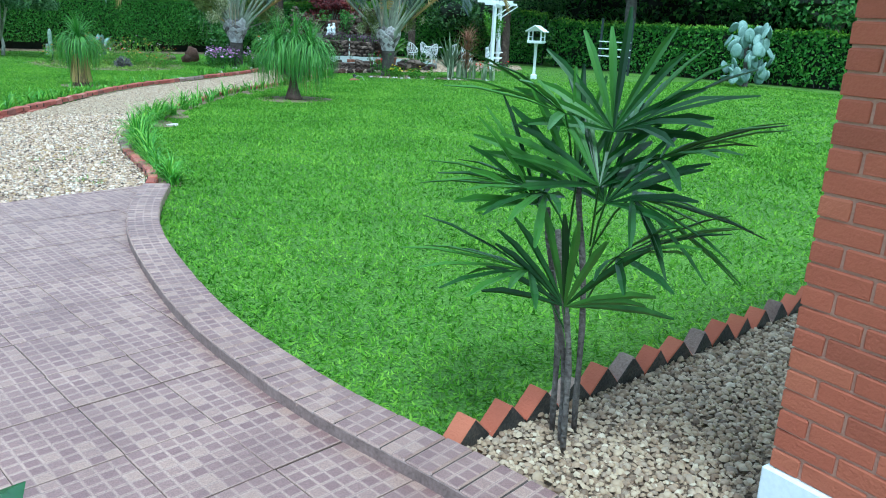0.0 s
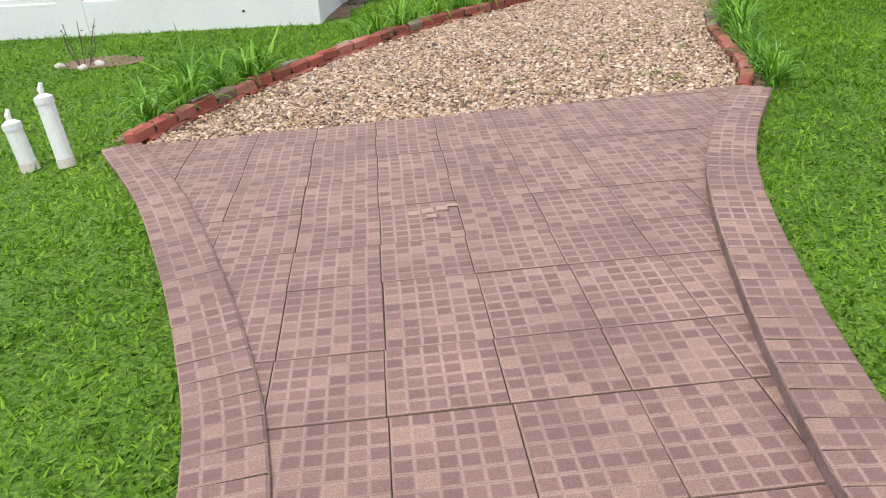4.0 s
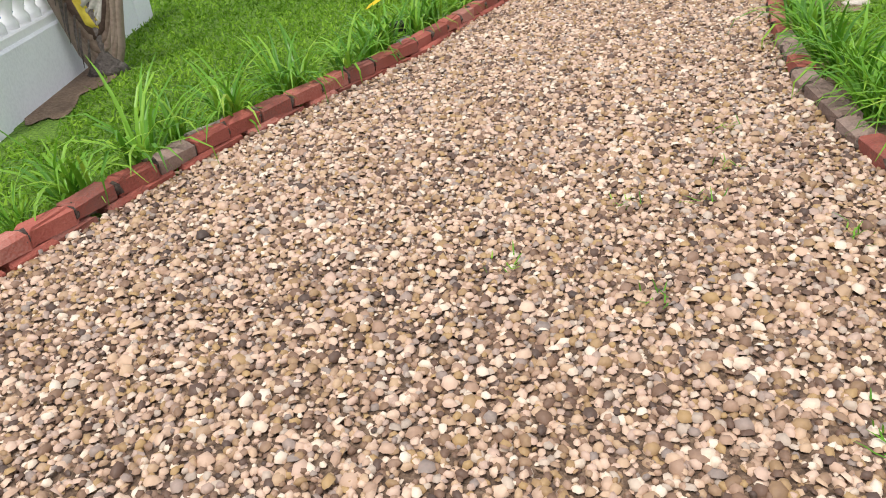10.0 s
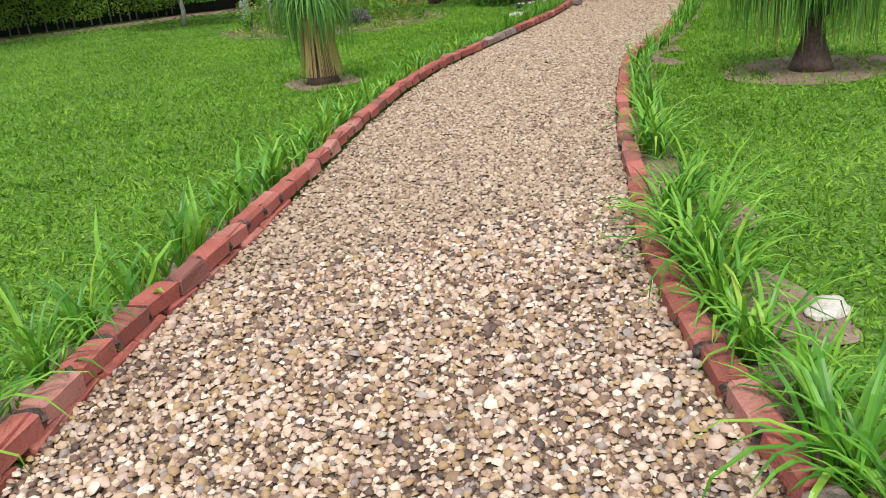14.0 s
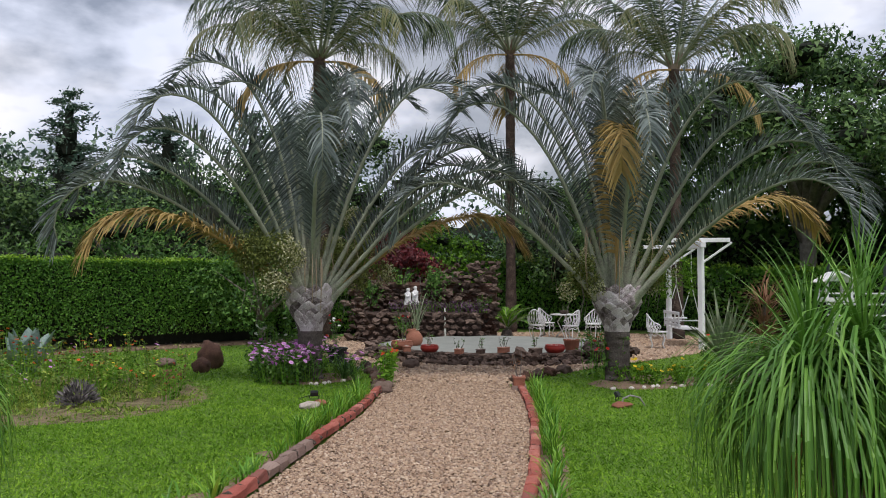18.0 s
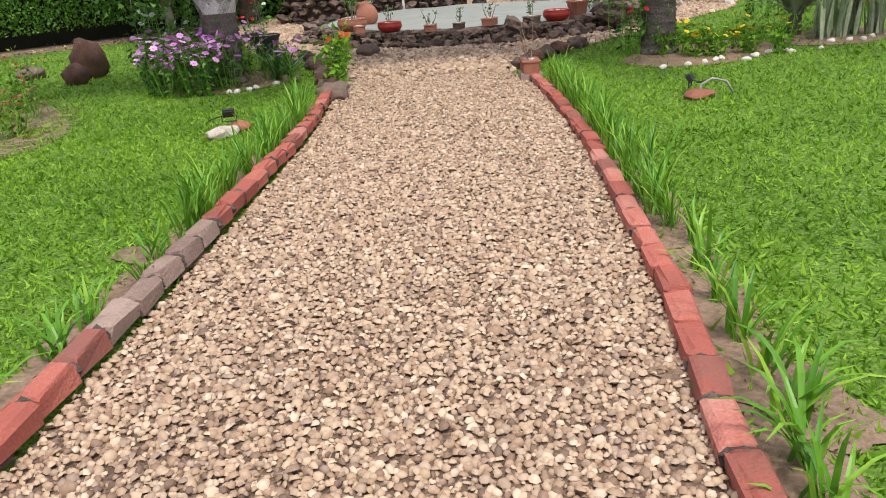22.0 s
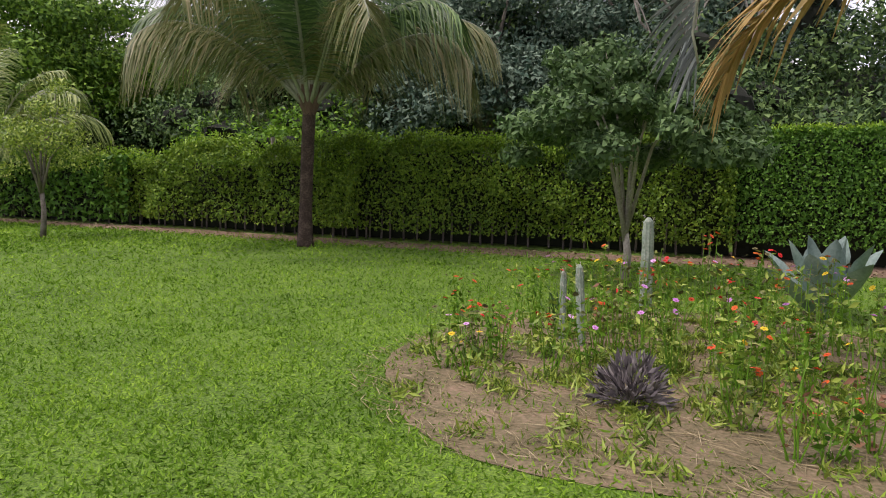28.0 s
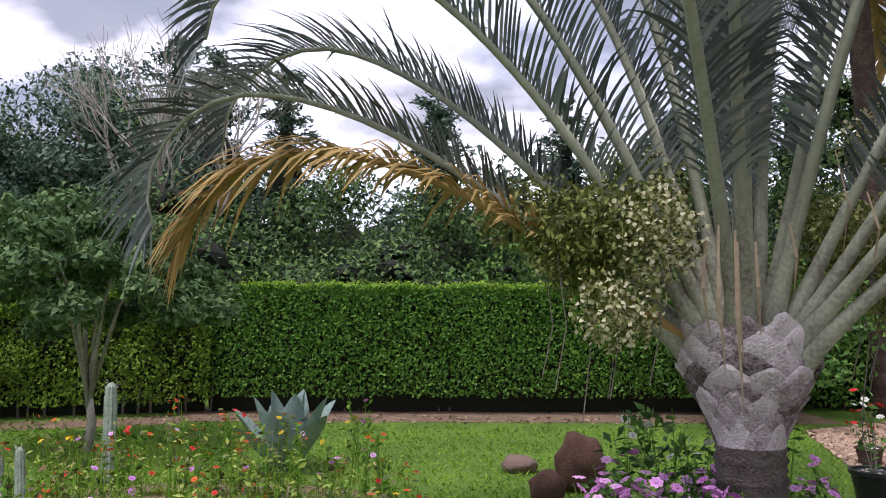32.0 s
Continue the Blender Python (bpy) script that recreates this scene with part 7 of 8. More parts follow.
for i in range(11):
    x, y = 13.55 + 0.11 * i + random.gauss(0, 0.12), 19.35 - 0.09 * i + random.gauss(0, 0.16)
    leafy_plant("border_flower", "bright green border plant with yellow flowers under the palm", "flower", (x, y), 7, 0.34, 110, 0.07, M["bright_leaf"], [("yellow", 2 + i % 3)], 440 + i, 0.2, 0.035, "yellow border flowers")
for i in range(5):
    leafy_plant("border_flower", "tall green stem with red flowers beside the palm", "flower", (13.55 + 0.08 * i, 19.9 - 0.1 * i), 4, 0.75, 60, 0.08, M["mid_leaf"], [("red", 3)], 460 + i, 0.12, 0.035, "red border flowers")
for i in range(6):
    leafy_plant("border_flower", "pink and red flowers near the swing", "flower", (17.6 + 0.3 * i, 20.3 - 0.1 * i), 5, 0.5, 80, 0.08, M["mid_leaf"], [("red", 3), ("violet", 1)], 470 + i, 0.2, 0.04, "pink flowers by the swing")
random.seed(12)
for i in range(26):
    if i < 12:
        x, y = 13.0 + 0.16 * i + random.gauss(0, 0.05), 18.75 - 0.06 * i + random.gauss(0, 0.05)
    elif i < 21:
        x, y = 15.4 + 0.17 * (i - 12) + random.gauss(0, 0.05), 18.05 - 0.06 * (i - 12) + random.gauss(0, 0.08)
    else:
        x, y = 9.55 + 0.16 * (i - 21), 22.25 - 0.02 * (i - 21) + random.gauss(0, 0.05)
    solo("border_stone", Mesh().stone(Matrix.Identity(4), random.uniform(0.03, 0.065), random.uniform(0.03, 0.05), 0.032, 0.2, 1), M["stone_pale"], "white stone edging a flower bed", "stone", "white border stones", place=pose(x + random.gauss(0, 0.05), y + random.gauss(0, 0.05), 0.015, 0, 0, 60 * i), smooth=True)


# ---- foot of the first palm ----
for i in range(36):
    x, y = 9.78 + random.gauss(0, 0.36), 23.0 + random.gauss(0, 0.42)
    if math.hypot(x - PALM_L[0], y - PALM_L[1]) < 0.33:
        continue
    leafy_plant("periwinkle", "violet-flowered periwinkle under the palm", "flower", (x, y), 6, 0.6, 120, 0.07, M["mid_leaf"], [("violet", 8 + i % 4)], 480 + i, 0.24, 0.042, "periwinkles under the palm")
for i in range(5):
    leafy_plant("border_plant", "dark green leafy plant with white flowers by the palm", "flower", (9.45 + 0.26 * i, 23.75 + 0.06 * i), 7, 0.95, 120, 0.1, M["mid_leaf"], [("petal_white", 3)], 510 + i, 0.22, 0.04, "white flowers by the palm")
for i, (x, y) in enumerate(((10.45, 22.55), (10.7, 22.8), (10.85, 23.1))):
    solo("border_grass", strap_clump(36, 0.42, 0.03, 0.9, 520 + i, 0.4), M["agave" if i == 2 else "mid_leaf"], ("blue-grey succulent" if i == 2 else "dark green spiky plant") + " beside the palm in the border", "plant", place=pose(x, y, 0))
for i, (x, y) in enumerate(((10.35, 21.15), (10.55, 21.45), (10.2, 20.95), (10.8, 21.75))):
    leafy_plant("border_flower", "light green plant with orange flowers at the path's end", "flower", (x, y), 5, 0.62, 90, 0.09, M["bright_leaf"], [("orange", 2)], 530 + i, 0.14, 0.04, "orange flowers at the path's end")


def creeper(place, z, r, n, label, seed, support):
    """A hanging mass of small leaves with cream berries, on a woody stem that is tied to the palm's head."""
    np.random.seed(seed)
    random.seed(seed)
    t = thing("creeper", label, "creeper", place=pose(*place, z))
    part("stem", Mesh().tube([tuple(Vector((support[0] - place[0], support[1] - place[1], support[2] - z))), (0.1, 0.1, 0.1), (0, 0, -0.2)], [0.03, 0.025, 0.02], 6), M["bark"], t)
    cs = []
    for k in range(16):
        c = np.array([random.gauss(0, r * 0.42), random.gauss(0, r * 0.42), random.gauss(0, r * 0.45)])
        cs.append(c + rnd_dirs(n // 16) * (r * 0.45) * np.random.rand(n // 16, 1) ** 0.45)
    c = np.concatenate(cs)
    L = 0.045 * np.random.uniform(0.6, 1.5, len(c))
    leaf_cloud("foliage", c, rnd_dirs(len(c), -0.4), rnd_dirs(len(c), 0.6), L, L * 0.45, M["olive_leaf"], t)
    k = len(c) // 7
    b = c[np.argsort(-np.linalg.norm(c, axis=1) + 0.25 * r * np.random.rand(len(c)))[:k]] * 1.03
    leaf_cloud("fruit", b, rnd_dirs(k), rnd_dirs(k), np.full(k, 0.034), np.full(k, 0.034), M["cream"], t, "small cream berries", "stuff")
    vines = Mesh()
    for i in range(7):
        x, y = random.gauss(0, r * 0.4), random.gauss(0, r * 0.4)
        vines.tube([(x, y, -r * 0.3), (x + 0.05, y, -r), (x - 0.02, y + 0.03, -r - random.uniform(0.1, 0.6))], 0.004, 4)
    part("vines", vines, M["bark"], t)


creeper((9.02, 23.05), 2.16, 0.62, 12000, "olive green creeper with cream berries hanging from the palm", 7, (9.85, 22.95, 1.55))
creeper((10.95, 23.3), 2.0, 0.55, 8000, "olive green creeper with cream berries hanging from the palm", 8, (10.2, 23.05, 1.6))
creeper((13.5, 19.95), 1.75, 0.4, 4000, "olive green creeper with berries hanging from the second palm", 9, (13.85, 19.7, 1.5))
creeper((14.55, 19.3), 1.9, 0.38, 1800, "olive green creeper hanging from the second palm", 10, (14.05, 19.55, 1.5))


# ---- flower bed ----
random.seed(41)
for i in range(60):
    a, r = i * 2.39996, math.sqrt((i + 0.5) / 60)
    x, y = BED_C[0] + 0.1 + 1.8 * r * math.cos(a) + random.gauss(0, 0.1), BED_C[1] + 0.15 + 2.0 * r * math.sin(a) + random.gauss(0, 0.1)
    if math.hypot(x - 6.17, y - 22.2) < 0.42 or y < 21.75:
        continue
    fl = random.choice([[("orange", 4)], [("orange", 3), ("red", 3)], [("yellow", 2), ("orange", 2)], [("violet", 2)], [("red", 4)], [("yellow", 3)], [("violet", 2), ("red", 1)], []])
    hh = random.uniform(0.36, 0.7) + 0.08 * (y - 22)
    leafy_plant("zinnia", "flowering zinnia with " + (fl[0][0] if fl else "no") + " blooms in the round bed", "flower", (x, y), 5, hh, 90, 0.062, random.choice([M["bright_leaf"], M["herb"], M["herb"], M["olive_leaf"]]), fl + [("spadix", 2)], 600 + i, 0.17, 0.025, "zinnias in the round bed")
np.random.seed(90)
t = thing("sage_bush", "low rounded grey-purple bush in the round bed", "shrub", place=pose(6.17, 22.2, 0))
sd = rnd_dirs(420, 0.5)
sd[:, 2] = np.abs(sd[:, 2])
sc = sd * [0.27, 0.27, 0.3] * np.random.rand(420, 1) ** 0.35 + [0, 0, 0.04]
leaf_cloud("foliage", sc, sd + 0.35 * rnd_dirs(420, 0.8), rnd_dirs(420), np.random.uniform(0.07, 0.13, 420), np.random.uniform(0.018, 0.032, 420), M["sage"], t)
part("stem", Mesh().tube([(0, 0, 0), (0.01, 0, 0.15)], [0.03, 0.02], 6), M["trunk"], t)
for i, (x, y) in enumerate(((4.7, 22.9), (7.2, 21.9), (7.5, 22.3), (5.0, 23.9))):
    leafy_plant("dry_stalks", "dry brown flower stalks in the round bed", "plant", (x, y), 6, 0.5, 40, 0.06, M["rust_leaf"], [], 660 + i, 0.15)

solo("grass_tuft", strap_clump(60, 0.42, 0.012, 0.7, 93, 0.5), M["rhapis"], "dark spiky grass tuft at the rim of the round bed", "plant", place=pose(4.45, 24.2, 0))


def agave():
    random.seed(5)
    t = thing("agave", "large blue-grey agave with broad pointed leaves", "agave", place=pose(6.3, 26.3, 0))
    for i in range(13):
        az = i * 2.39996 + 0.4
        tilt = radians(6 + 44 * i / 12)
        L = 0.84 * random.uniform(0.92, 1.05)
        d = Vector((math.cos(az) * math.sin(tilt), math.sin(az) * math.sin(tilt), math.cos(tilt)))
        p = Vector((math.cos(az), math.sin(az), 0)) * 0.08
        pts = [p + d * L * k + Vector((math.cos(az), math.sin(az), 0)) * 0.1 * (k - 1.0 * k * k) for k in (0, 0.25, 0.5, 0.75, 0.93, 1.0)]
        part("leaf", Mesh().strip([tuple(q) for q in pts], [0.15, 0.22, 0.29, 0.25, 0.1, 0.006], (-math.sin(az), math.cos(az), 0), 0.28), M["agave"], t, smooth=True)


agave()


def cactus(x, y, h, r, seed):
    random.seed(seed)
    prof = [(r * 0.9, 0)] + [(r * (1 + 0.03 * (i % 2)), h * i / 12) for i in range(1, 11)] + [(r * 0.8, h * 0.96), (r * 0.3, h)]
    m = Mesh()
    sides = 20
    vs = [(rr * (1 + 0.13 * (k % 2)) * math.cos(2 * math.pi * k / sides), rr * (1 + 0.13 * (k % 2)) * math.sin(2 * math.pi * k / sides), z) for rr, z in prof for k in range(sides)]
    fs = [[i * sides + k, i * sides + (k + 1) % sides, (i + 1) * sides + (k + 1) % sides, (i + 1) * sides + k] for i in range(len(prof) - 1) for k in range(sides)]
    t = thing("column_cactus", "pale woolly column cactus", "cactus", "column cacti", place=pose(x, y, 0, random.gauss(0, 2), random.gauss(0, 2)))
    part("body", m.add(vs, fs + [[(len(prof) - 1) * sides + k for k in range(sides)]]), M["cactus"], t)
    sp = Mesh()
    for i in range(int(260 * h)):
        a, z = random.uniform(0, 6.28), h * random.random()
        sp.strip([(r * math.cos(a), r * math.sin(a), z), (r * 1.2 * math.cos(a), r * 1.2 * math.sin(a), z + 0.02), (r * 1.45 * math.cos(a), r * 1.45 * math.sin(a), z + 0.03)], [0.004, 0.003, 0.001], (-math.sin(a), math.cos(a), 0))
    part("spines", sp, M["stone_pale"], t, "fine white spines")


for x, y, h, r in ((4.7, 25.6, 0.98, 0.055), (5.1, 23.5, 0.68, 0.032), (4.85, 23.6, 0.6, 0.026), (4.62, 25.7, 0.5, 0.04)):
    cactus(x, y, h, r, int(x * 100))


# ---- lawn bush, stakes ----
tree("small ragged bush with pale stems and pink buds on the lawn", (-7.75, 24.7), 3.4, 1.05, 3600, M["herb"], 0.1, 0.05, 0.3, 71, 24, name="bush", crown_z=0.5)
t = thing("fence_post", "leaning grey wooden fence post behind the hedge", "post", place=pose(-6.3, 29.6, 0, 4, -8, 0))
part("post", Mesh().tube([(0, 0, 0), (0.02, 0, 1.3), (0.1, 0, 2.2)], [0.07, 0.065, 0.06], 7), M["bark"], t)

# ---- prickly pear, east gate, blue box ----
t = thing("prickly_pear", "tall grey-green prickly pear by the east hedge", "cactus", place=pose(26.8, 15.0, 0))
random.seed(9)
for i in range(60):
    a, r, z = random.uniform(0, 6.28), 1.1 * math.sqrt(random.random()), 0.3 + 1.9 * random.random()
    k = 1 - 0.35 * abs(z - 1.2)
    o = part("pad", Mesh().stone(Matrix.Identity(4), 0.2, 0.05, 0.27, 0.06, 1), M["agave"], t, smooth=True)
    o.matrix_basis = pose(r * k * math.cos(a), r * k * math.sin(a), z, random.gauss(0, 25), random.gauss(0, 25), random.uniform(0, 360))
part("stem", Mesh().tube([(0, 0, 0), (0.1, 0, 0.6), (0, 0.1, 1.5)], [0.16, 0.13, 0.08], 8), M["trunk"], t)
t = thing("slat_fence", "white horizontal slats of a screen behind the bird feeder", "fence")
for i in range(3):
    part("slat", Mesh().box(pose(25.9, 20.9, 0.75 + 0.3 * i, 0, 0, -72), 1.5, 0.03, 0.045, 0.003), M["white"], t)
for k in (-0.7, 0.7):
    part("post", Mesh().box(pose(25.95 - 0.309 * -k, 20.9 - 0.951 * k, 1.15, 0, 0, -72), 0.08, 0.08, 2.3, 0.004), M["wire_green"], t)


# ---- fern by the grotto, ivy over its top ----
fern = thing("cycad", "bright green cycad with stiff arching fronds beside the grotto", "cycad", place=pose(18.9, 27.55, 0))
part("trunk", Mesh().lathe(Matrix.Identity(4), [(0.16, 0), (0.18, 0.15), (0.12, 0.3)], 12), M["trunk"], fern)
random.seed(88)
for k in range(17):
    palm_frond(fern, (0, 0, 0.28), k * 2.39996, random.uniform(0.85, 1.1), radians(78 - 2.6 * k), radians(62), 34, 0.17, radians(20), M["bright_leaf"], M["rachis"], hang=0.1, width=0.022, bare=0.12)
np.random.seed(89)
ivy = thing("ivy", "dark green ivy and ferns spilling over the grotto wall", "creeper", place=pose(16.75, 28.95, 0))
k = 3600
along = np.random.uniform(-1.5, 1.4, k)
keep = np.sin(along * 3.3 + 1.0) + np.random.normal(0, 0.5, k) > 0.1
keep &= (along < -0.8) | (along > 0.35)
ic = np.column_stack([along * 0.75 - 0.25, -along * 0.66 - 0.28, 1.72 + 0.25 * np.sin(along * 2.1) - np.abs(np.random.normal(0, 0.3, k))])[keep] + np.random.normal(0, 0.09, (keep.sum(), 3))
L = np.random.uniform(0.06, 0.13, len(ic))
leaf_cloud("foliage", ic, rnd_dirs(len(ic), -0.5), rnd_dirs(len(ic), 0.5) + np.array([-0.6, -0.7, 0]), L, L * 0.5, M["mid_leaf"], ivy)
part("stem", Mesh().tube([(0.2, 0.1, 0.0), (0.15, 0.05, 1.0), (0.0, -0.1, 1.8)], [0.03, 0.025, 0.015], 6), M["bark"], ivy)


# ---- tiled drive ----
UA = radians(10.1)
UX, UY = np.array((math.cos(UA), math.sin(UA))), np.array((-math.sin(UA), math.cos(UA)))
TILE = 6 * CELL
ROWS = [-3.6, -3.1, -2.66, -2.2, -1.78, -1.28, -0.86, -0.38, 0.15, 0.555, 1.05, 1.44, 1.97, 2.35, 2.81, 3.22, 3.63, 4.02, 4.42, 4.82]  # joints along the drive


def clip(poly, p, n):
    """The part of a convex polygon on the side of the line through p to which n points."""
    out = []
    for i, a in enumerate(poly):
        b = poly[(i + 1) % len(poly)]
        da, db = np.dot(a - p, n), np.dot(b - p, n)
        if da >= 0:
            out.append(a)
        if da * db < 0:
            out.append(a + (b - a) * da / (da - db))
    return out


def tile_mesh(poly):
    """A tile 12 mm thick with a rounded upper edge, in its own axes."""
    c = np.mean(poly, axis=0)
    low, top = [tuple(p) for p in poly], [tuple(c + (p - c) * (1 - 0.003 / max(0.02, np.linalg.norm(p - c)))) for p in poly]
    n = len(poly)
    m = Mesh().add([(x, y, 0.0) for x, y in low] + [(x, y, 0.009) for x, y in low] + [(x, y, 0.012) for x, y in top],
                   [[i, (i + 1) % n, n + (i + 1) % n, n + i] for i in range(n)] + [[n + i, n + (i + 1) % n, 2 * n + (i + 1) % n, 2 * n + i] for i in range(n)] + [[2 * n + i for i in range(n)]])
    return m.data("tile", M["tile"])


pavement = tagged(new("pavement_tiles"), "drive of mottled pinkish clay tiles with worn pale lines", "pavement", kind="structure")
fulls = {}
kr_o, kl_o = curve(KERB_R, 0.05), curve(KERB_L, 0.05)
eg0, eg1 = np.array(GRAVEL_EDGE[0]), np.array(GRAVEL_EDGE[1])
en = np.array((eg1[1] - eg0[1], -(eg1[0] - eg0[0])))
en = en / np.linalg.norm(en)
random.seed(2)
for i in range(-10, 12):
    for j in range(len(ROWS) - 1):
        deep = ROWS[j + 1] - ROWS[j]
        cells = round(deep / CELL)
        k_v = cells * CELL / deep
        gap = 0.0085 if j % 2 else 0.005
        o = UX * (0.67 + i * TILE + 0.006 * (j % 2)) + UY * ROWS[j]
        full_poly = [np.array(p) for p in ((0.0, 0.0), (TILE - 0.004, 0.0), (TILE - 0.004, deep - gap), (0.0, deep - gap))]
        corners = [o + UX * p[0] + UY * p[1] for p in full_poly]
        c = np.mean(corners, axis=0)
        if c[1] < -3.5 or c[1] > 5.6:
            continue
        cut, poly = False, corners
        for (pts, hd), sg in ((kr_o, 1.0), (kl_o, -1.0)):
            k = int(np.argmin(((pts - c) ** 2).sum(1)))
            n = sg * np.array((-hd[k][1], hd[k][0]))
            if min(np.dot(q - pts[k], n) for q in poly) < 0:
                poly, cut = clip(poly, pts[k] - n * 0.02, n), True
            if len(poly) < 3:
                break
        if len(poly) >= 3 and min(np.dot(q - eg0, en) for q in poly) < 0:
            poly, cut = clip(poly, eg0, en), True
        if len(poly) < 3:
            continue
        loc = [np.array((np.dot(q - o, UX), np.dot(q - o, UY) * k_v)) for q in poly]
        ar = 0.5 * abs(sum(loc[k][0] * loc[(k + 1) % len(loc)][1] - loc[(k + 1) % len(loc)][0] * loc[k][1] for k in range(len(loc))))
        if ar < 0.004:
            continue
        if not cut and j not in fulls:
            fulls[j] = tile_mesh(loc)
        b = part("tile", tile_mesh(loc) if cut else fulls[j], None, pavement)
        b.matrix_basis = pose(o[0], o[1], 0.008 + random.uniform(0, 0.002), random.gauss(0, 0.12), random.gauss(0, 0.12), math.degrees(UA) + random.gauss(0, 0.15)) @ Matrix.Diagonal((1, 1 / k_v, 1, 1))


def kerb(line, side, height, label):
    """Kerb of tiled blocks standing outside the line; side 1: to its left."""
    random.seed(5)
    t = tagged(new("kerb"), label, "kerb", kind="structure")
    pts, hd = curve(line, 0.143)
    blocks = [Mesh().box(Matrix.Translation((0.0, 0.0, 0)), 0.136, 0.262, height, 0.008, 0.0015).data("kerb_block", M["kerb_tile"]) for _ in range(3)]
    for p, d in zip(pts, hd):
        q = p + side * 0.131 * np.array((-d[1], d[0]))
        b = part("kerb_block", random.choice(blocks), None, t)
        b.matrix_basis = pose(q[0], q[1], height / 2 + random.uniform(0, 0.003), random.gauss(0, 0.3), random.gauss(0, 0.3), math.degrees(math.atan2(d[1], d[0])) + random.gauss(0, 0.4))
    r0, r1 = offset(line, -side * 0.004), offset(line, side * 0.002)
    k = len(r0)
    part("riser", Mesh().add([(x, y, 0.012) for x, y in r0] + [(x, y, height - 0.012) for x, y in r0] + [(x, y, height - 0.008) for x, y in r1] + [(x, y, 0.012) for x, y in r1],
         [[r * k + i, r * k + i + 1, (r + 1) % 4 * k + i + 1, (r + 1) % 4 * k + i] for r in range(4) for i in range(k - 1)]), M["riser"], t, "dark riser strip along the kerb's inner face")
    a0, a1 = offset(line, side * 0.008), offset(line, side * 0.25)
    m = Mesh()
    n = len(a0)
    m.add([(x, y, 0.0) for x, y in a0] + [(x, y, height - 0.006) for x, y in a0] + [(x, y, height - 0.006) for x, y in a1] + [(x, y, 0.0) for x, y in a1],
          [[r * n + i, r * n + i + 1, (r + 1) * n + i + 1, (r + 1) * n + i] for r in range(3) for i in range(n - 1)])
    part("mortar_bed", m, M["grout"], t)


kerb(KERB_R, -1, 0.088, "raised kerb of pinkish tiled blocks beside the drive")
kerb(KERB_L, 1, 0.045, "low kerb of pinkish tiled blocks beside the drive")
# chipped patch and fallen leaves on the drive
chip = thing("chipped_patch", "pale chipped patch on a drive tile", "chip", place=pose(0.47, 2.8, 0.0235, 0, 0, 15))
for x, y, w in ((-0.1, 0.01, 0.062), (-0.03, 0.02, 0.062), (-0.02, -0.05, 0.05), (0.045, 0.03, 0.058), (0.105, 0.06, 0.06)):
    part("flake", Mesh().box(pose(x, y, 0.0, 0, 0, random.gauss(-4, 4)), w, w * 0.8, 0.003, 0.001, 0.004), M["chip"], chip, "pale flaked glaze")
for x, y, a, ln in ((-0.02, -0.078, 0, 0.06), (0.012, -0.05, 85, 0.045), (0.045, -0.002, -4, 0.06), (0.078, 0.02, 85, 0.04)):
    part("crack", Mesh().box(pose(x, y, 0.001, 0, 0, a), ln, 0.008, 0.004, 0.001, 0.0015), M["riser"], chip, "dark crack in the tile")


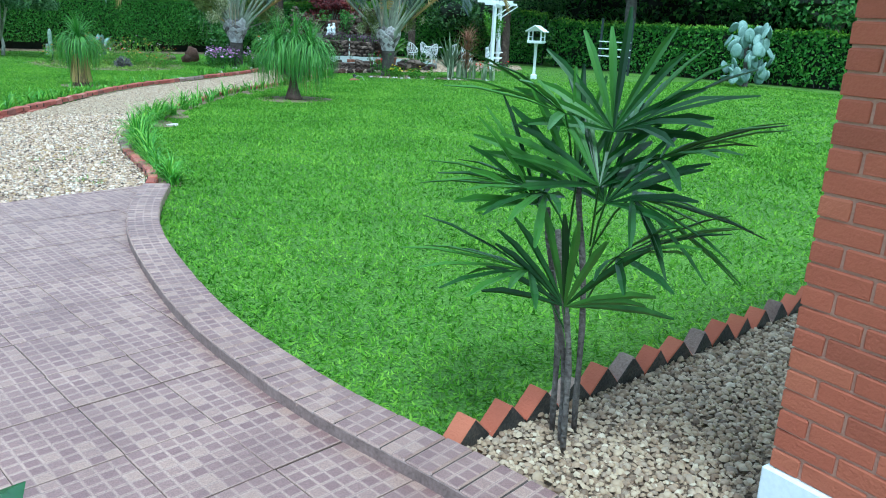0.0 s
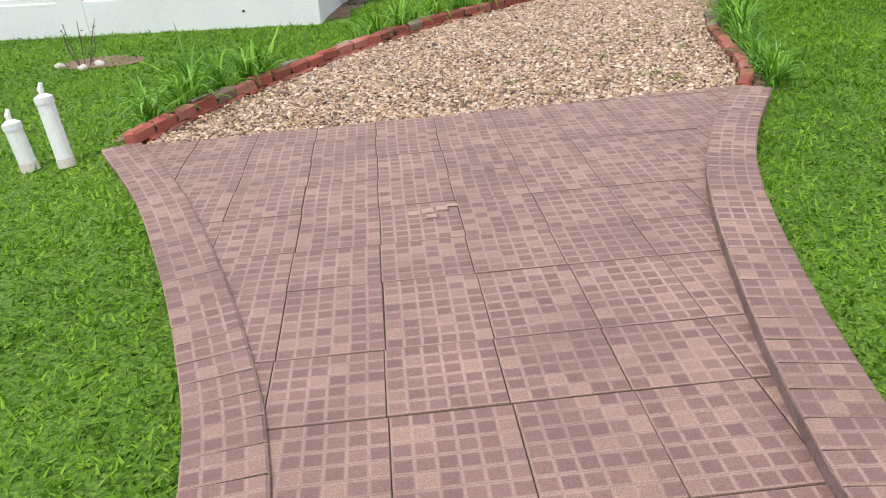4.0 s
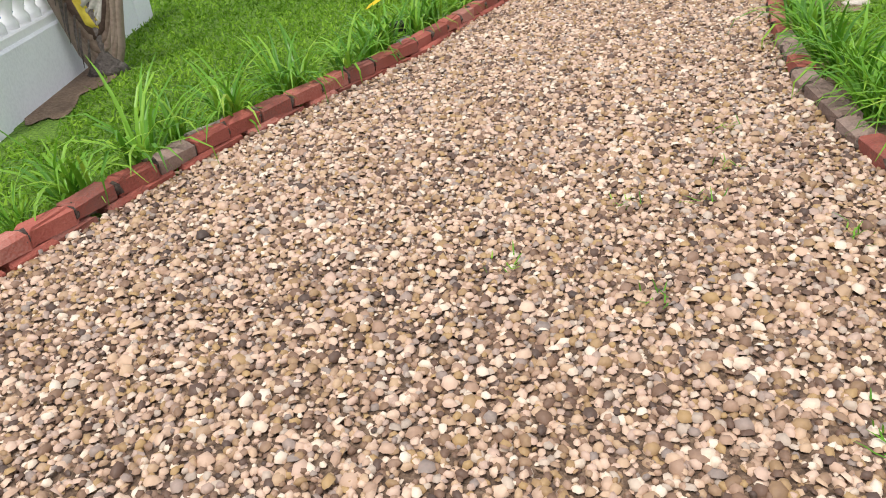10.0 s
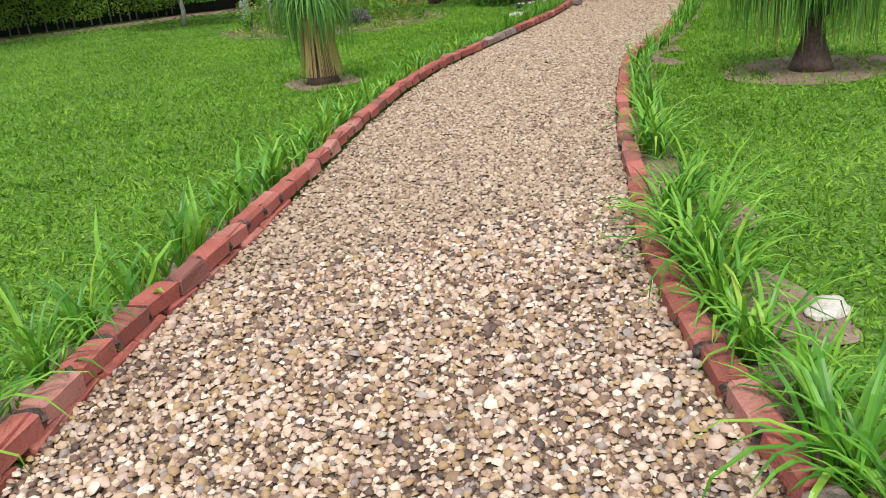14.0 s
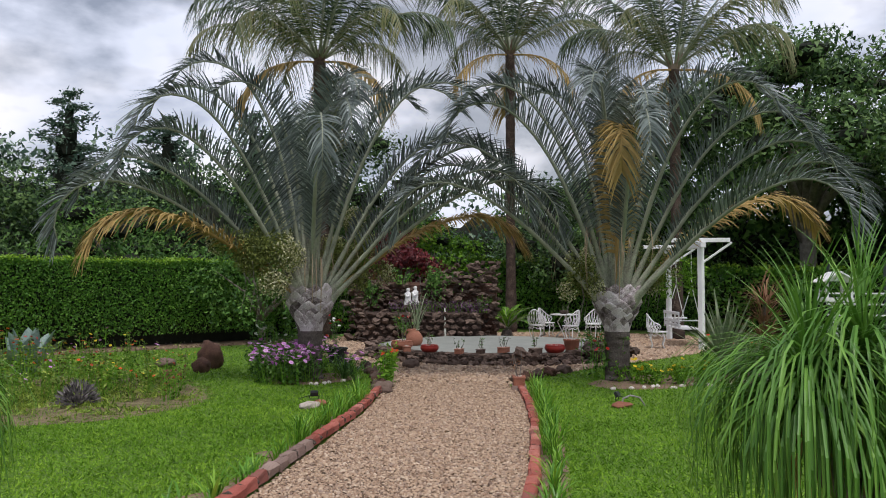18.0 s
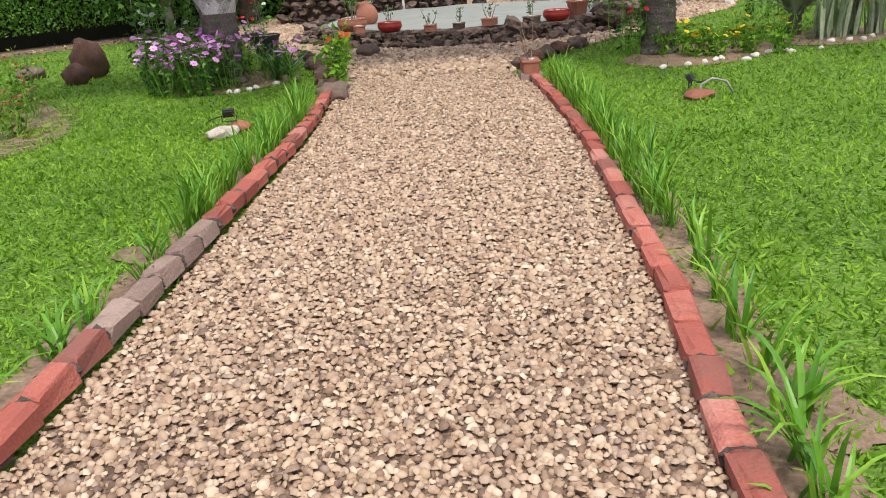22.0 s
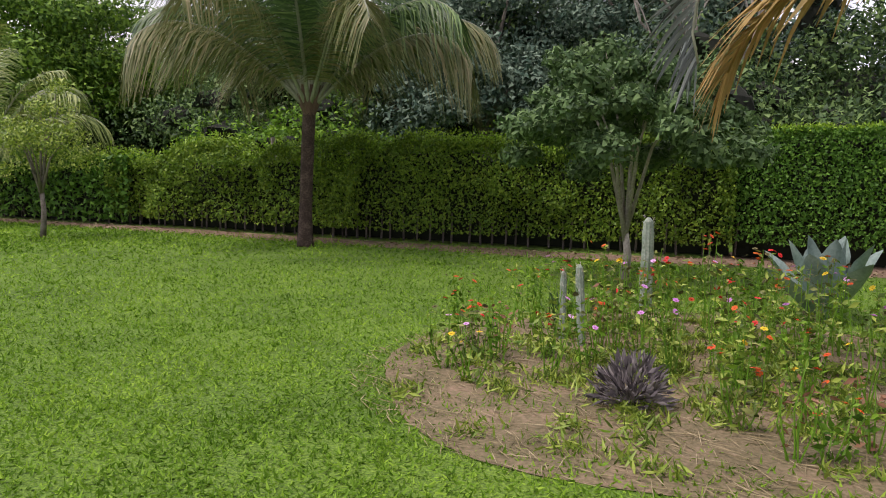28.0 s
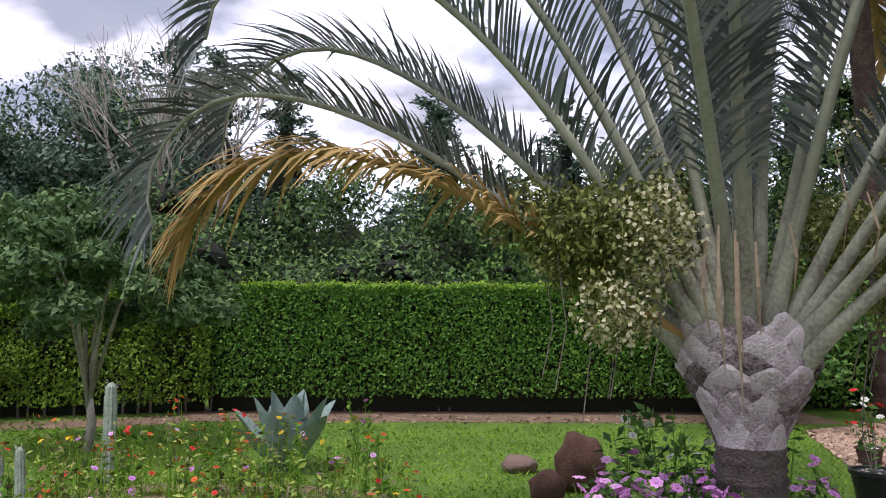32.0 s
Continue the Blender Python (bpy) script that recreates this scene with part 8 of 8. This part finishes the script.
# ---- brick edging ----
def edging(line, side, height, label, old_from=(), seed=1, lower=0.0, capped=0.0):
    """Bricks end to end with dark joints; a lower course set forward, and cement smeared over the back of the tops."""
    random.seed(seed)
    t = tagged(new("brick_edging"), label, "edging", kind="structure")
    pitch, up = 0.245, height - lower
    pts, hd = curve(line, pitch)
    vr = [Mesh().box(Matrix.Identity(4), 0.236, 0.1, up, 0.014, 0.008).data("brick", M["brick"]) for _ in range(6)]
    vo = [Mesh().box(Matrix.Identity(4), 0.236, 0.1, up, 0.016, 0.01).data("brick", M["brick_old"]) for _ in range(3)]
    vl = [Mesh().box(Matrix.Identity(4), 0.238, 0.1, 0.06, 0.012, 0.008).data("brick", M["brick"]) for _ in range(3)]
    mo = [Mesh().stone(Matrix.Identity(4), 0.026, 0.052, up * 0.46, 0.3, 1).data("mortar_joint", M["mortar"]) for _ in range(5)]
    caps = [Mesh().box(Matrix.Identity(4), 0.25, 0.034 + 0.012 * k, 0.014, 0.006, 0.01).data("mortar_cap", M["cement"]) for k in range(4)]
    for i, (p, d) in enumerate(zip(pts, hd)):
        n = side * np.array((-d[1], d[0]))
        q = p + 0.05 * n
        az = math.degrees(math.atan2(d[1], d[0]))
        s = i * pitch
        old = any(a <= s <= b for a, b in old_from) and random.random() < 0.85 or random.random() < 0.015
        z, tip = lower + up / 2 - 0.004 + random.gauss(0, 0.003), random.gauss(0, 1.2)
        b = part("brick", random.choice(vo if old else vr), None, t)
        b.matrix_basis = pose(q[0] + random.gauss(0, 0.005), q[1] + random.gauss(0, 0.004), z, tip, random.gauss(0, 0.8), az + random.gauss(0, 1.2))
        r = p + d * pitch * 0.5 + n * (0.045 + random.gauss(0, 0.004))
        b = part("mortar_joint", random.choice(mo), None, t)
        b.matrix_basis = pose(r[0], r[1], lower + up * 0.44 + random.gauss(0, 0.006), random.gauss(0, 8), random.gauss(0, 8), az)
        if lower and s < 9:
            r = p + d * pitch * random.uniform(0.3, 0.6) + n * 0.036
            b = part("brick", random.choice(vl), None, t)
            b.matrix_basis = pose(r[0], r[1], lower - 0.034, random.gauss(0, 1.5), random.gauss(0, 1), az + random.gauss(0, 1.5))
        if capped and s < 4.5 and random.random() < capped:
            r = p + n * random.uniform(0.074, 0.088) + d * random.uniform(-0.05, 0.05)
            b = part("mortar_cap", random.choice(caps), None, t, "grey cement smeared over the bricks")
            b.matrix_basis = pose(r[0], r[1], height - 0.002, tip, random.gauss(0, 1), az + random.gauss(0, 2))


edging(EDGE_L, 1, 0.125, "low edging of red bricks set in grey mortar along the path", [(15.4, 16.6)], 1, 0.045, 0.45)
edging(EDGE_R, -1, 0.085, "low edging of red bricks set in grey mortar along the path", [(2.2, 3.9)], 2)

# ---- gravel ----
RING = [(k * 1.0472, 1.0, -0.1) for k in range(6)] + [(0.5236 + k * 1.5708, 0.68, 0.6) for k in range(4)]
PEB = np.array([(r * math.cos(t), r * math.sin(t), z) for t, r, z in RING])
PEB_F = np.array([(0, 1, 6), (1, 2, 7), (1, 7, 6), (2, 3, 7), (3, 8, 7), (3, 4, 8), (4, 5, 9), (4, 9, 8), (5, 0, 9), (0, 6, 9), (6, 7, 8), (6, 8, 9)])
LOW = np.array([(math.cos(t) * r, math.sin(t) * r, z) for t, r, z in [(k * 1.2566, 1.0, -0.15) for k in range(5)] + [(0.628 + k * 2.0944, 0.62, 0.62) for k in range(3)]])
LOW_F = np.array([(0, 1, 5), (1, 2, 5), (2, 6, 5), (2, 3, 6), (3, 7, 6), (3, 4, 7), (4, 0, 7), (0, 5, 7), (5, 6, 7)])


def gravel(name, poly, pitch, size, label, verts, faces, keep=None, seed=1, material="pebble", vary=0.3):
    """Loose pebbles over the polygon: each one a small lumpy body, turned and squashed."""
    np.random.seed(seed)
    poly = np.array(poly)
    lo, hi = poly.min(0), poly.max(0)
    gx, gy = np.meshgrid(np.arange(lo[0], hi[0], pitch), np.arange(lo[1], hi[1], pitch))
    p = np.column_stack([gx.ravel(), gy.ravel()])
    p += np.random.uniform(-0.75, 0.75, p.shape) * pitch
    p = p[inside(p, poly)]
    if keep is not None:
        p = p[keep(p)]
    n = len(p)
    s = size * np.exp(np.random.normal(0, vary, n)).clip(0.5, 2.3)
    k = len(verts)
    v = verts[None] * (1 + 0.08 * np.random.normal(size=(n, k, 1))) * np.stack([s, s * np.random.uniform(0.6, 0.98, n), s * np.random.uniform(0.65, 1.05, n)], 1)[:, None]
    a, b = np.random.rand(n) * 6.283, np.random.normal(0, 0.4, n)
    ca, sa, cb, sb = np.cos(a)[:, None], np.sin(a)[:, None], np.cos(b)[:, None], np.sin(b)[:, None]
    x, y, z = v[..., 0], v[..., 1] * cb - v[..., 2] * sb, v[..., 1] * sb + v[..., 2] * cb
    out = np.stack([x * ca - y * sa + p[:, :1], x * sa + y * ca + p[:, 1:], z + s[:, None] * 0.3 + np.random.rand(n, 1) ** 2 * 0.016], -1).reshape(-1, 3)
    f = (faces[None] + (np.arange(n) * k)[:, None, None]).reshape(-1, 3)
    solo(name, fast_mesh(name, out, f, M[material], True), None, label, "gravel", kind="stuff")
    return n


def off_edge(p):
    return np.dot(p - eg0, en) < 0.016


near = lambda p: off_edge(p) & (p[:, 1] < 11.0) & (p[:, 0] < 5.5)
mid = lambda p: off_edge(p) & ~((p[:, 1] < 11.0) & (p[:, 0] < 5.5)) & (p[:, 0] + p[:, 1] < 27.5)
beyond = lambda p: (p[:, 0] + p[:, 1] >= 27.5) & (p[:, 0] + p[:, 1] < 32.5)
far = lambda p: (p[:, 0] + p[:, 1] >= 32.5) & (np.hypot(p[:, 0] - POND_C[0], p[:, 1] - POND_C[1]) > 2.9)
gravel("gravel", PATH_POLY, 0.0178, 0.0128, "cream, tan and brown rounded gravel of the path", PEB, PEB_F, near, 1)
gravel("gravel", PATH_POLY, 0.0196, 0.0134, "pale beige rounded gravel of the path", PEB, PEB_F, mid, 2, "pebble_beige", 0.24)
gravel("gravel", PATH_POLY, 0.0215, 0.0142, "pale beige rounded gravel of the path", LOW, LOW_F, beyond, 5, "pebble_beige", 0.24)
gravel("gravel", PATH_POLY, 0.044, 0.027, "cream and tan gravel round the pond and the garden set", LOW, LOW_F, far, 3, "pebble_beige")
gravel("gravel", BED_POLY, 0.0205, 0.0142, "beige and grey rounded pebbles of the porch bed", PEB, PEB_F, lambda p: (p[:, 0] < 6.2) & (p[:, 1] > -2.6), 4, "pebble_beige", 0.26)

# ---- grass ----
np.random.seed(77)
spine = np.vstack([(curve(KERB_R, 0.4)[0][:18] + curve(KERB_L, 0.4)[0][:18]) / 2, [(np.array(EDGE_R)[np.argmin(np.hypot(*(np.array(EDGE_R) - p).T))] + p) / 2 for p in curve(EDGE_L, 0.4)[0]]])
spine = np.vstack([spine, [(6.6, 19.4), (5.4, 20.2), (4.2, 20.6), (2.8, 21.6), (6.0, 20.6), (7.4, 20.6), (3.4, 19.4)]])
N = 900000
idx = np.random.randint(0, len(spine), N)
rad = 0.4 + 12.5 * np.random.rand(N) ** 1.35
th = np.random.rand(N) * 6.283
g = spine[idx] + np.column_stack([np.cos(th), np.sin(th)]) * rad[:, None]
# coarse tufts of broader blades here and there
tuft = spine[np.random.randint(0, len(spine), 420)] + np.random.normal(0, 3.2, (420, 2))
g[:7500] = tuft[np.random.randint(0, 420, 7500)] + np.random.normal(0, 0.07, (7500, 2))
coarse = np.arange(N) < 7500
ok = (g[:, 1] > -1.2) | (g[:, 0] < 0.3)
ok &= g[:, 1] > -3.0
for poly in [drive, [(-1.7, 3.95), (2.5, 4.9), (2.5, 5.3), (-1.7, 4.35)], PATH_POLY, BED_POLY, [(-1.1, 8.55), (-10, 8.45), (-10, 14), (-2, 14)], [tuple(p) for p in offset(KERB_R, -0.27)] + [(0.5, 5.0), (0.5, -3.6)]]:
    ok &= ~inside(g, poly)
kl_out = [tuple(p) for p in offset(KERB_L, 0.27)] + [(1.5, 4.2), (1.5, -3.6)]
ok &= ~inside(g, kl_out)
bare = np.zeros(N, bool)
for poly in BARE:
    bare |= inside(g, poly)
for line, side in ((EDGE_L, 1), (EDGE_R, -1)):
    strip_poly = [tuple(p) for p in offset(line, 0)] + [tuple(p) for p in offset(line, side * 0.3)[::-1]]
    bare |= inside(g, strip_poly)
    ok &= ~(inside(g, strip_poly) & (np.random.rand(N) < 0.75))
patch = np.array([noise.noise(Vector((x * 1.9, y * 1.9, 4.0))) if b else 0.0 for (x, y), b in zip(g, bare)])
rim = np.hypot((g[:, 0] - BED_C[0]) / BED_R[0], (g[:, 1] - BED_C[1]) / BED_R[1])
ok &= ~(bare & (np.random.rand(N) < np.where((rim > 0.6) & (rim < 1.2), 0.92 - 1.4 * np.clip(rim - 0.72, 0, 0.35), 0.8) - 0.5 * (patch > 0.12)))
ok &= g[:, 1] < 30.0
g, coarse = g[ok], coarse[ok]
n = len(g)
near_r = np.min(np.stack([np.hypot(g[:, 0] - e[0], g[:, 1] - e[1]) for e in spine[::2]]), axis=0)
L = (0.036 + 0.0026 * near_r) * np.random.uniform(0.6, 1.5, n) * np.where(coarse, 1.6, 1.0)
d = rnd_dirs(n, 0.75)
d[:, 2] = np.abs(d[:, 2]) * 0.65 + 0.05
d /= np.linalg.norm(d, axis=1, keepdims=True)


def blades(p, d, length, width):
    """Pointed blades from their feet: one triangle each."""
    side = np.cross(d, rnd_dirs(len(p), 0.9))
    side *= (width / 2 / np.maximum(np.linalg.norm(side, axis=1), 1e-6))[:, None]
    b = p + d * length[:, None] * 0.12
    return np.stack([b - side, b + side, p + d * length[:, None]], 1).reshape(-1, 3), np.arange(3 * len(p)).reshape(-1, 3)


v, f = blades(np.column_stack([g, np.zeros(n)]), d, L, L * 0.27 + 0.002)
n = 330000
fx, fy = np.random.uniform(-26, 28, n), np.random.uniform(1, 29.3, n)
fg = np.column_stack([fx, fy])
away = np.min(np.stack([np.hypot(fx - e[0], fy - e[1]) for e in spine[::2]]), axis=0)
okf = (away > 7.0) & ~inside(fg, PATH_POLY) & (fy < np.interp(fx, [p[0] for p in HEDGE_LINE], [p[1] for p in HEDGE_LINE]) - 0.9) & (np.random.rand(n) < np.clip((away - 7) / 4, 0, 1)) & ~inside(fg, [(-1.1, 8.5), (-10, 8.4), (-10, 14), (-2, 14)]) & ((fx + fy < 33) | (fy < 17)) & ((fx > 0) | (fy > 12))
fg = fg[okf]
n = len(fg)
L = 0.095 * np.random.uniform(0.6, 1.5, n)
d = rnd_dirs(n, 0.75)
d[:, 2] = np.abs(d[:, 2]) * 0.6 + 0.05
v2, f2 = blades(np.column_stack([fg, np.zeros(n)]), d, L, L * 0.28)
v, f = np.concatenate([v, v2]), np.concatenate([f, f2 + len(v)])
solo("grass", fast_mesh("grass", v, f, M["grass"]), None, "broad-bladed green lawn grass", "grass", kind="stuff")
# dry stalks and litter on the round bed
n = 3600
a, r = np.random.rand(n) * 6.283, np.sqrt(np.random.rand(n))
c = np.column_stack([BED_C[0] + BED_R[0] * 1.04 * r * np.cos(a), BED_C[1] + BED_R[1] * 1.04 * r * np.sin(a), np.random.uniform(0.01, 0.03, n)])
d = (rnd_dirs(n) + np.array([1.1, -0.5, 0])) * [1, 1, 0.08]
v, f = leaf_arrays(c, d, rnd_dirs(n, 2.0), np.random.uniform(0.08, 0.3, n), np.full(n, 0.006))
solo("straw", fast_mesh("straw", v, f, M["litter"]), None, "dry straw scattered on the round bed", "straw", kind="stuff")
n = 9000
cl = np.column_stack([BED_C[0] + np.random.normal(0, 0.95, 150), BED_C[1] + np.random.normal(0, 1.05, 150)])
wp = cl[np.random.randint(0, 150, n)] + np.random.normal(0, 0.07, (n, 2))
wp = wp[np.hypot((wp[:, 0] - BED_C[0]) / BED_R[0], (wp[:, 1] - BED_C[1]) / BED_R[1]) < 0.95]
n = len(wp)
wl = np.random.uniform(0.05, 0.13, n)
wd = rnd_dirs(n, 0.9)
wd[:, 2] = np.abs(wd[:, 2])
v, f = leaf_arrays(np.column_stack([wp, wl * 0.35]), wd, rnd_dirs(n, 0.6), wl, wl * 0.16)
solo("weeds", fast_mesh("weeds", v, f, M["herb"]), None, "low green weeds sprouting between the flowers", "weed", kind="stuff")
n = 2600
hx = np.random.uniform(-34, 13.5, n)
hy = np.interp(hx, [p[0] for p in HEDGE_LINE] + [13.5], [p[1] for p in HEDGE_LINE] + [31.3]) - np.random.rand(n) * 1.0
v, f = leaf_arrays(np.column_stack([hx, hy, np.full(n, 0.02)]), rnd_dirs(n) * [1, 1, 0.2], rnd_dirs(n, 2.0), np.random.uniform(0.05, 0.12, n), np.random.uniform(0.02, 0.05, n))
solo("leaf_litter", fast_mesh("leaf_litter", v, f, M["litter"]), None, "fallen brown leaves along the hedge's foot", "leaf litter", kind="stuff")
# weeds in the gravel
random.seed(19)
weed_leaves = [[leaf.data("leaf", M["strap_leaf"]) for leaf in strap_clump(9, 0.07, 0.006, 1.2, 700 + i, 0.6, 3, single=True)] for i in range(3)]
for i in range(13):
    x, y = random.choice([(random.uniform(1.2, 2.4), random.uniform(5.0, 6.6)), (random.uniform(-1.2, 2.3), random.uniform(4.9, 5.6)), (random.uniform(1.5, 2.6), random.uniform(5.0, 7.5))])
    which = random.choice(weed_leaves)
    weed = thing("weed", "small green weed growing in the gravel", "weed", "weeds in the gravel", pose(x, y, 0.015, 0, 0, random.uniform(0, 360)))
    for leaf in which:
        part("leaf", leaf, None, weed)
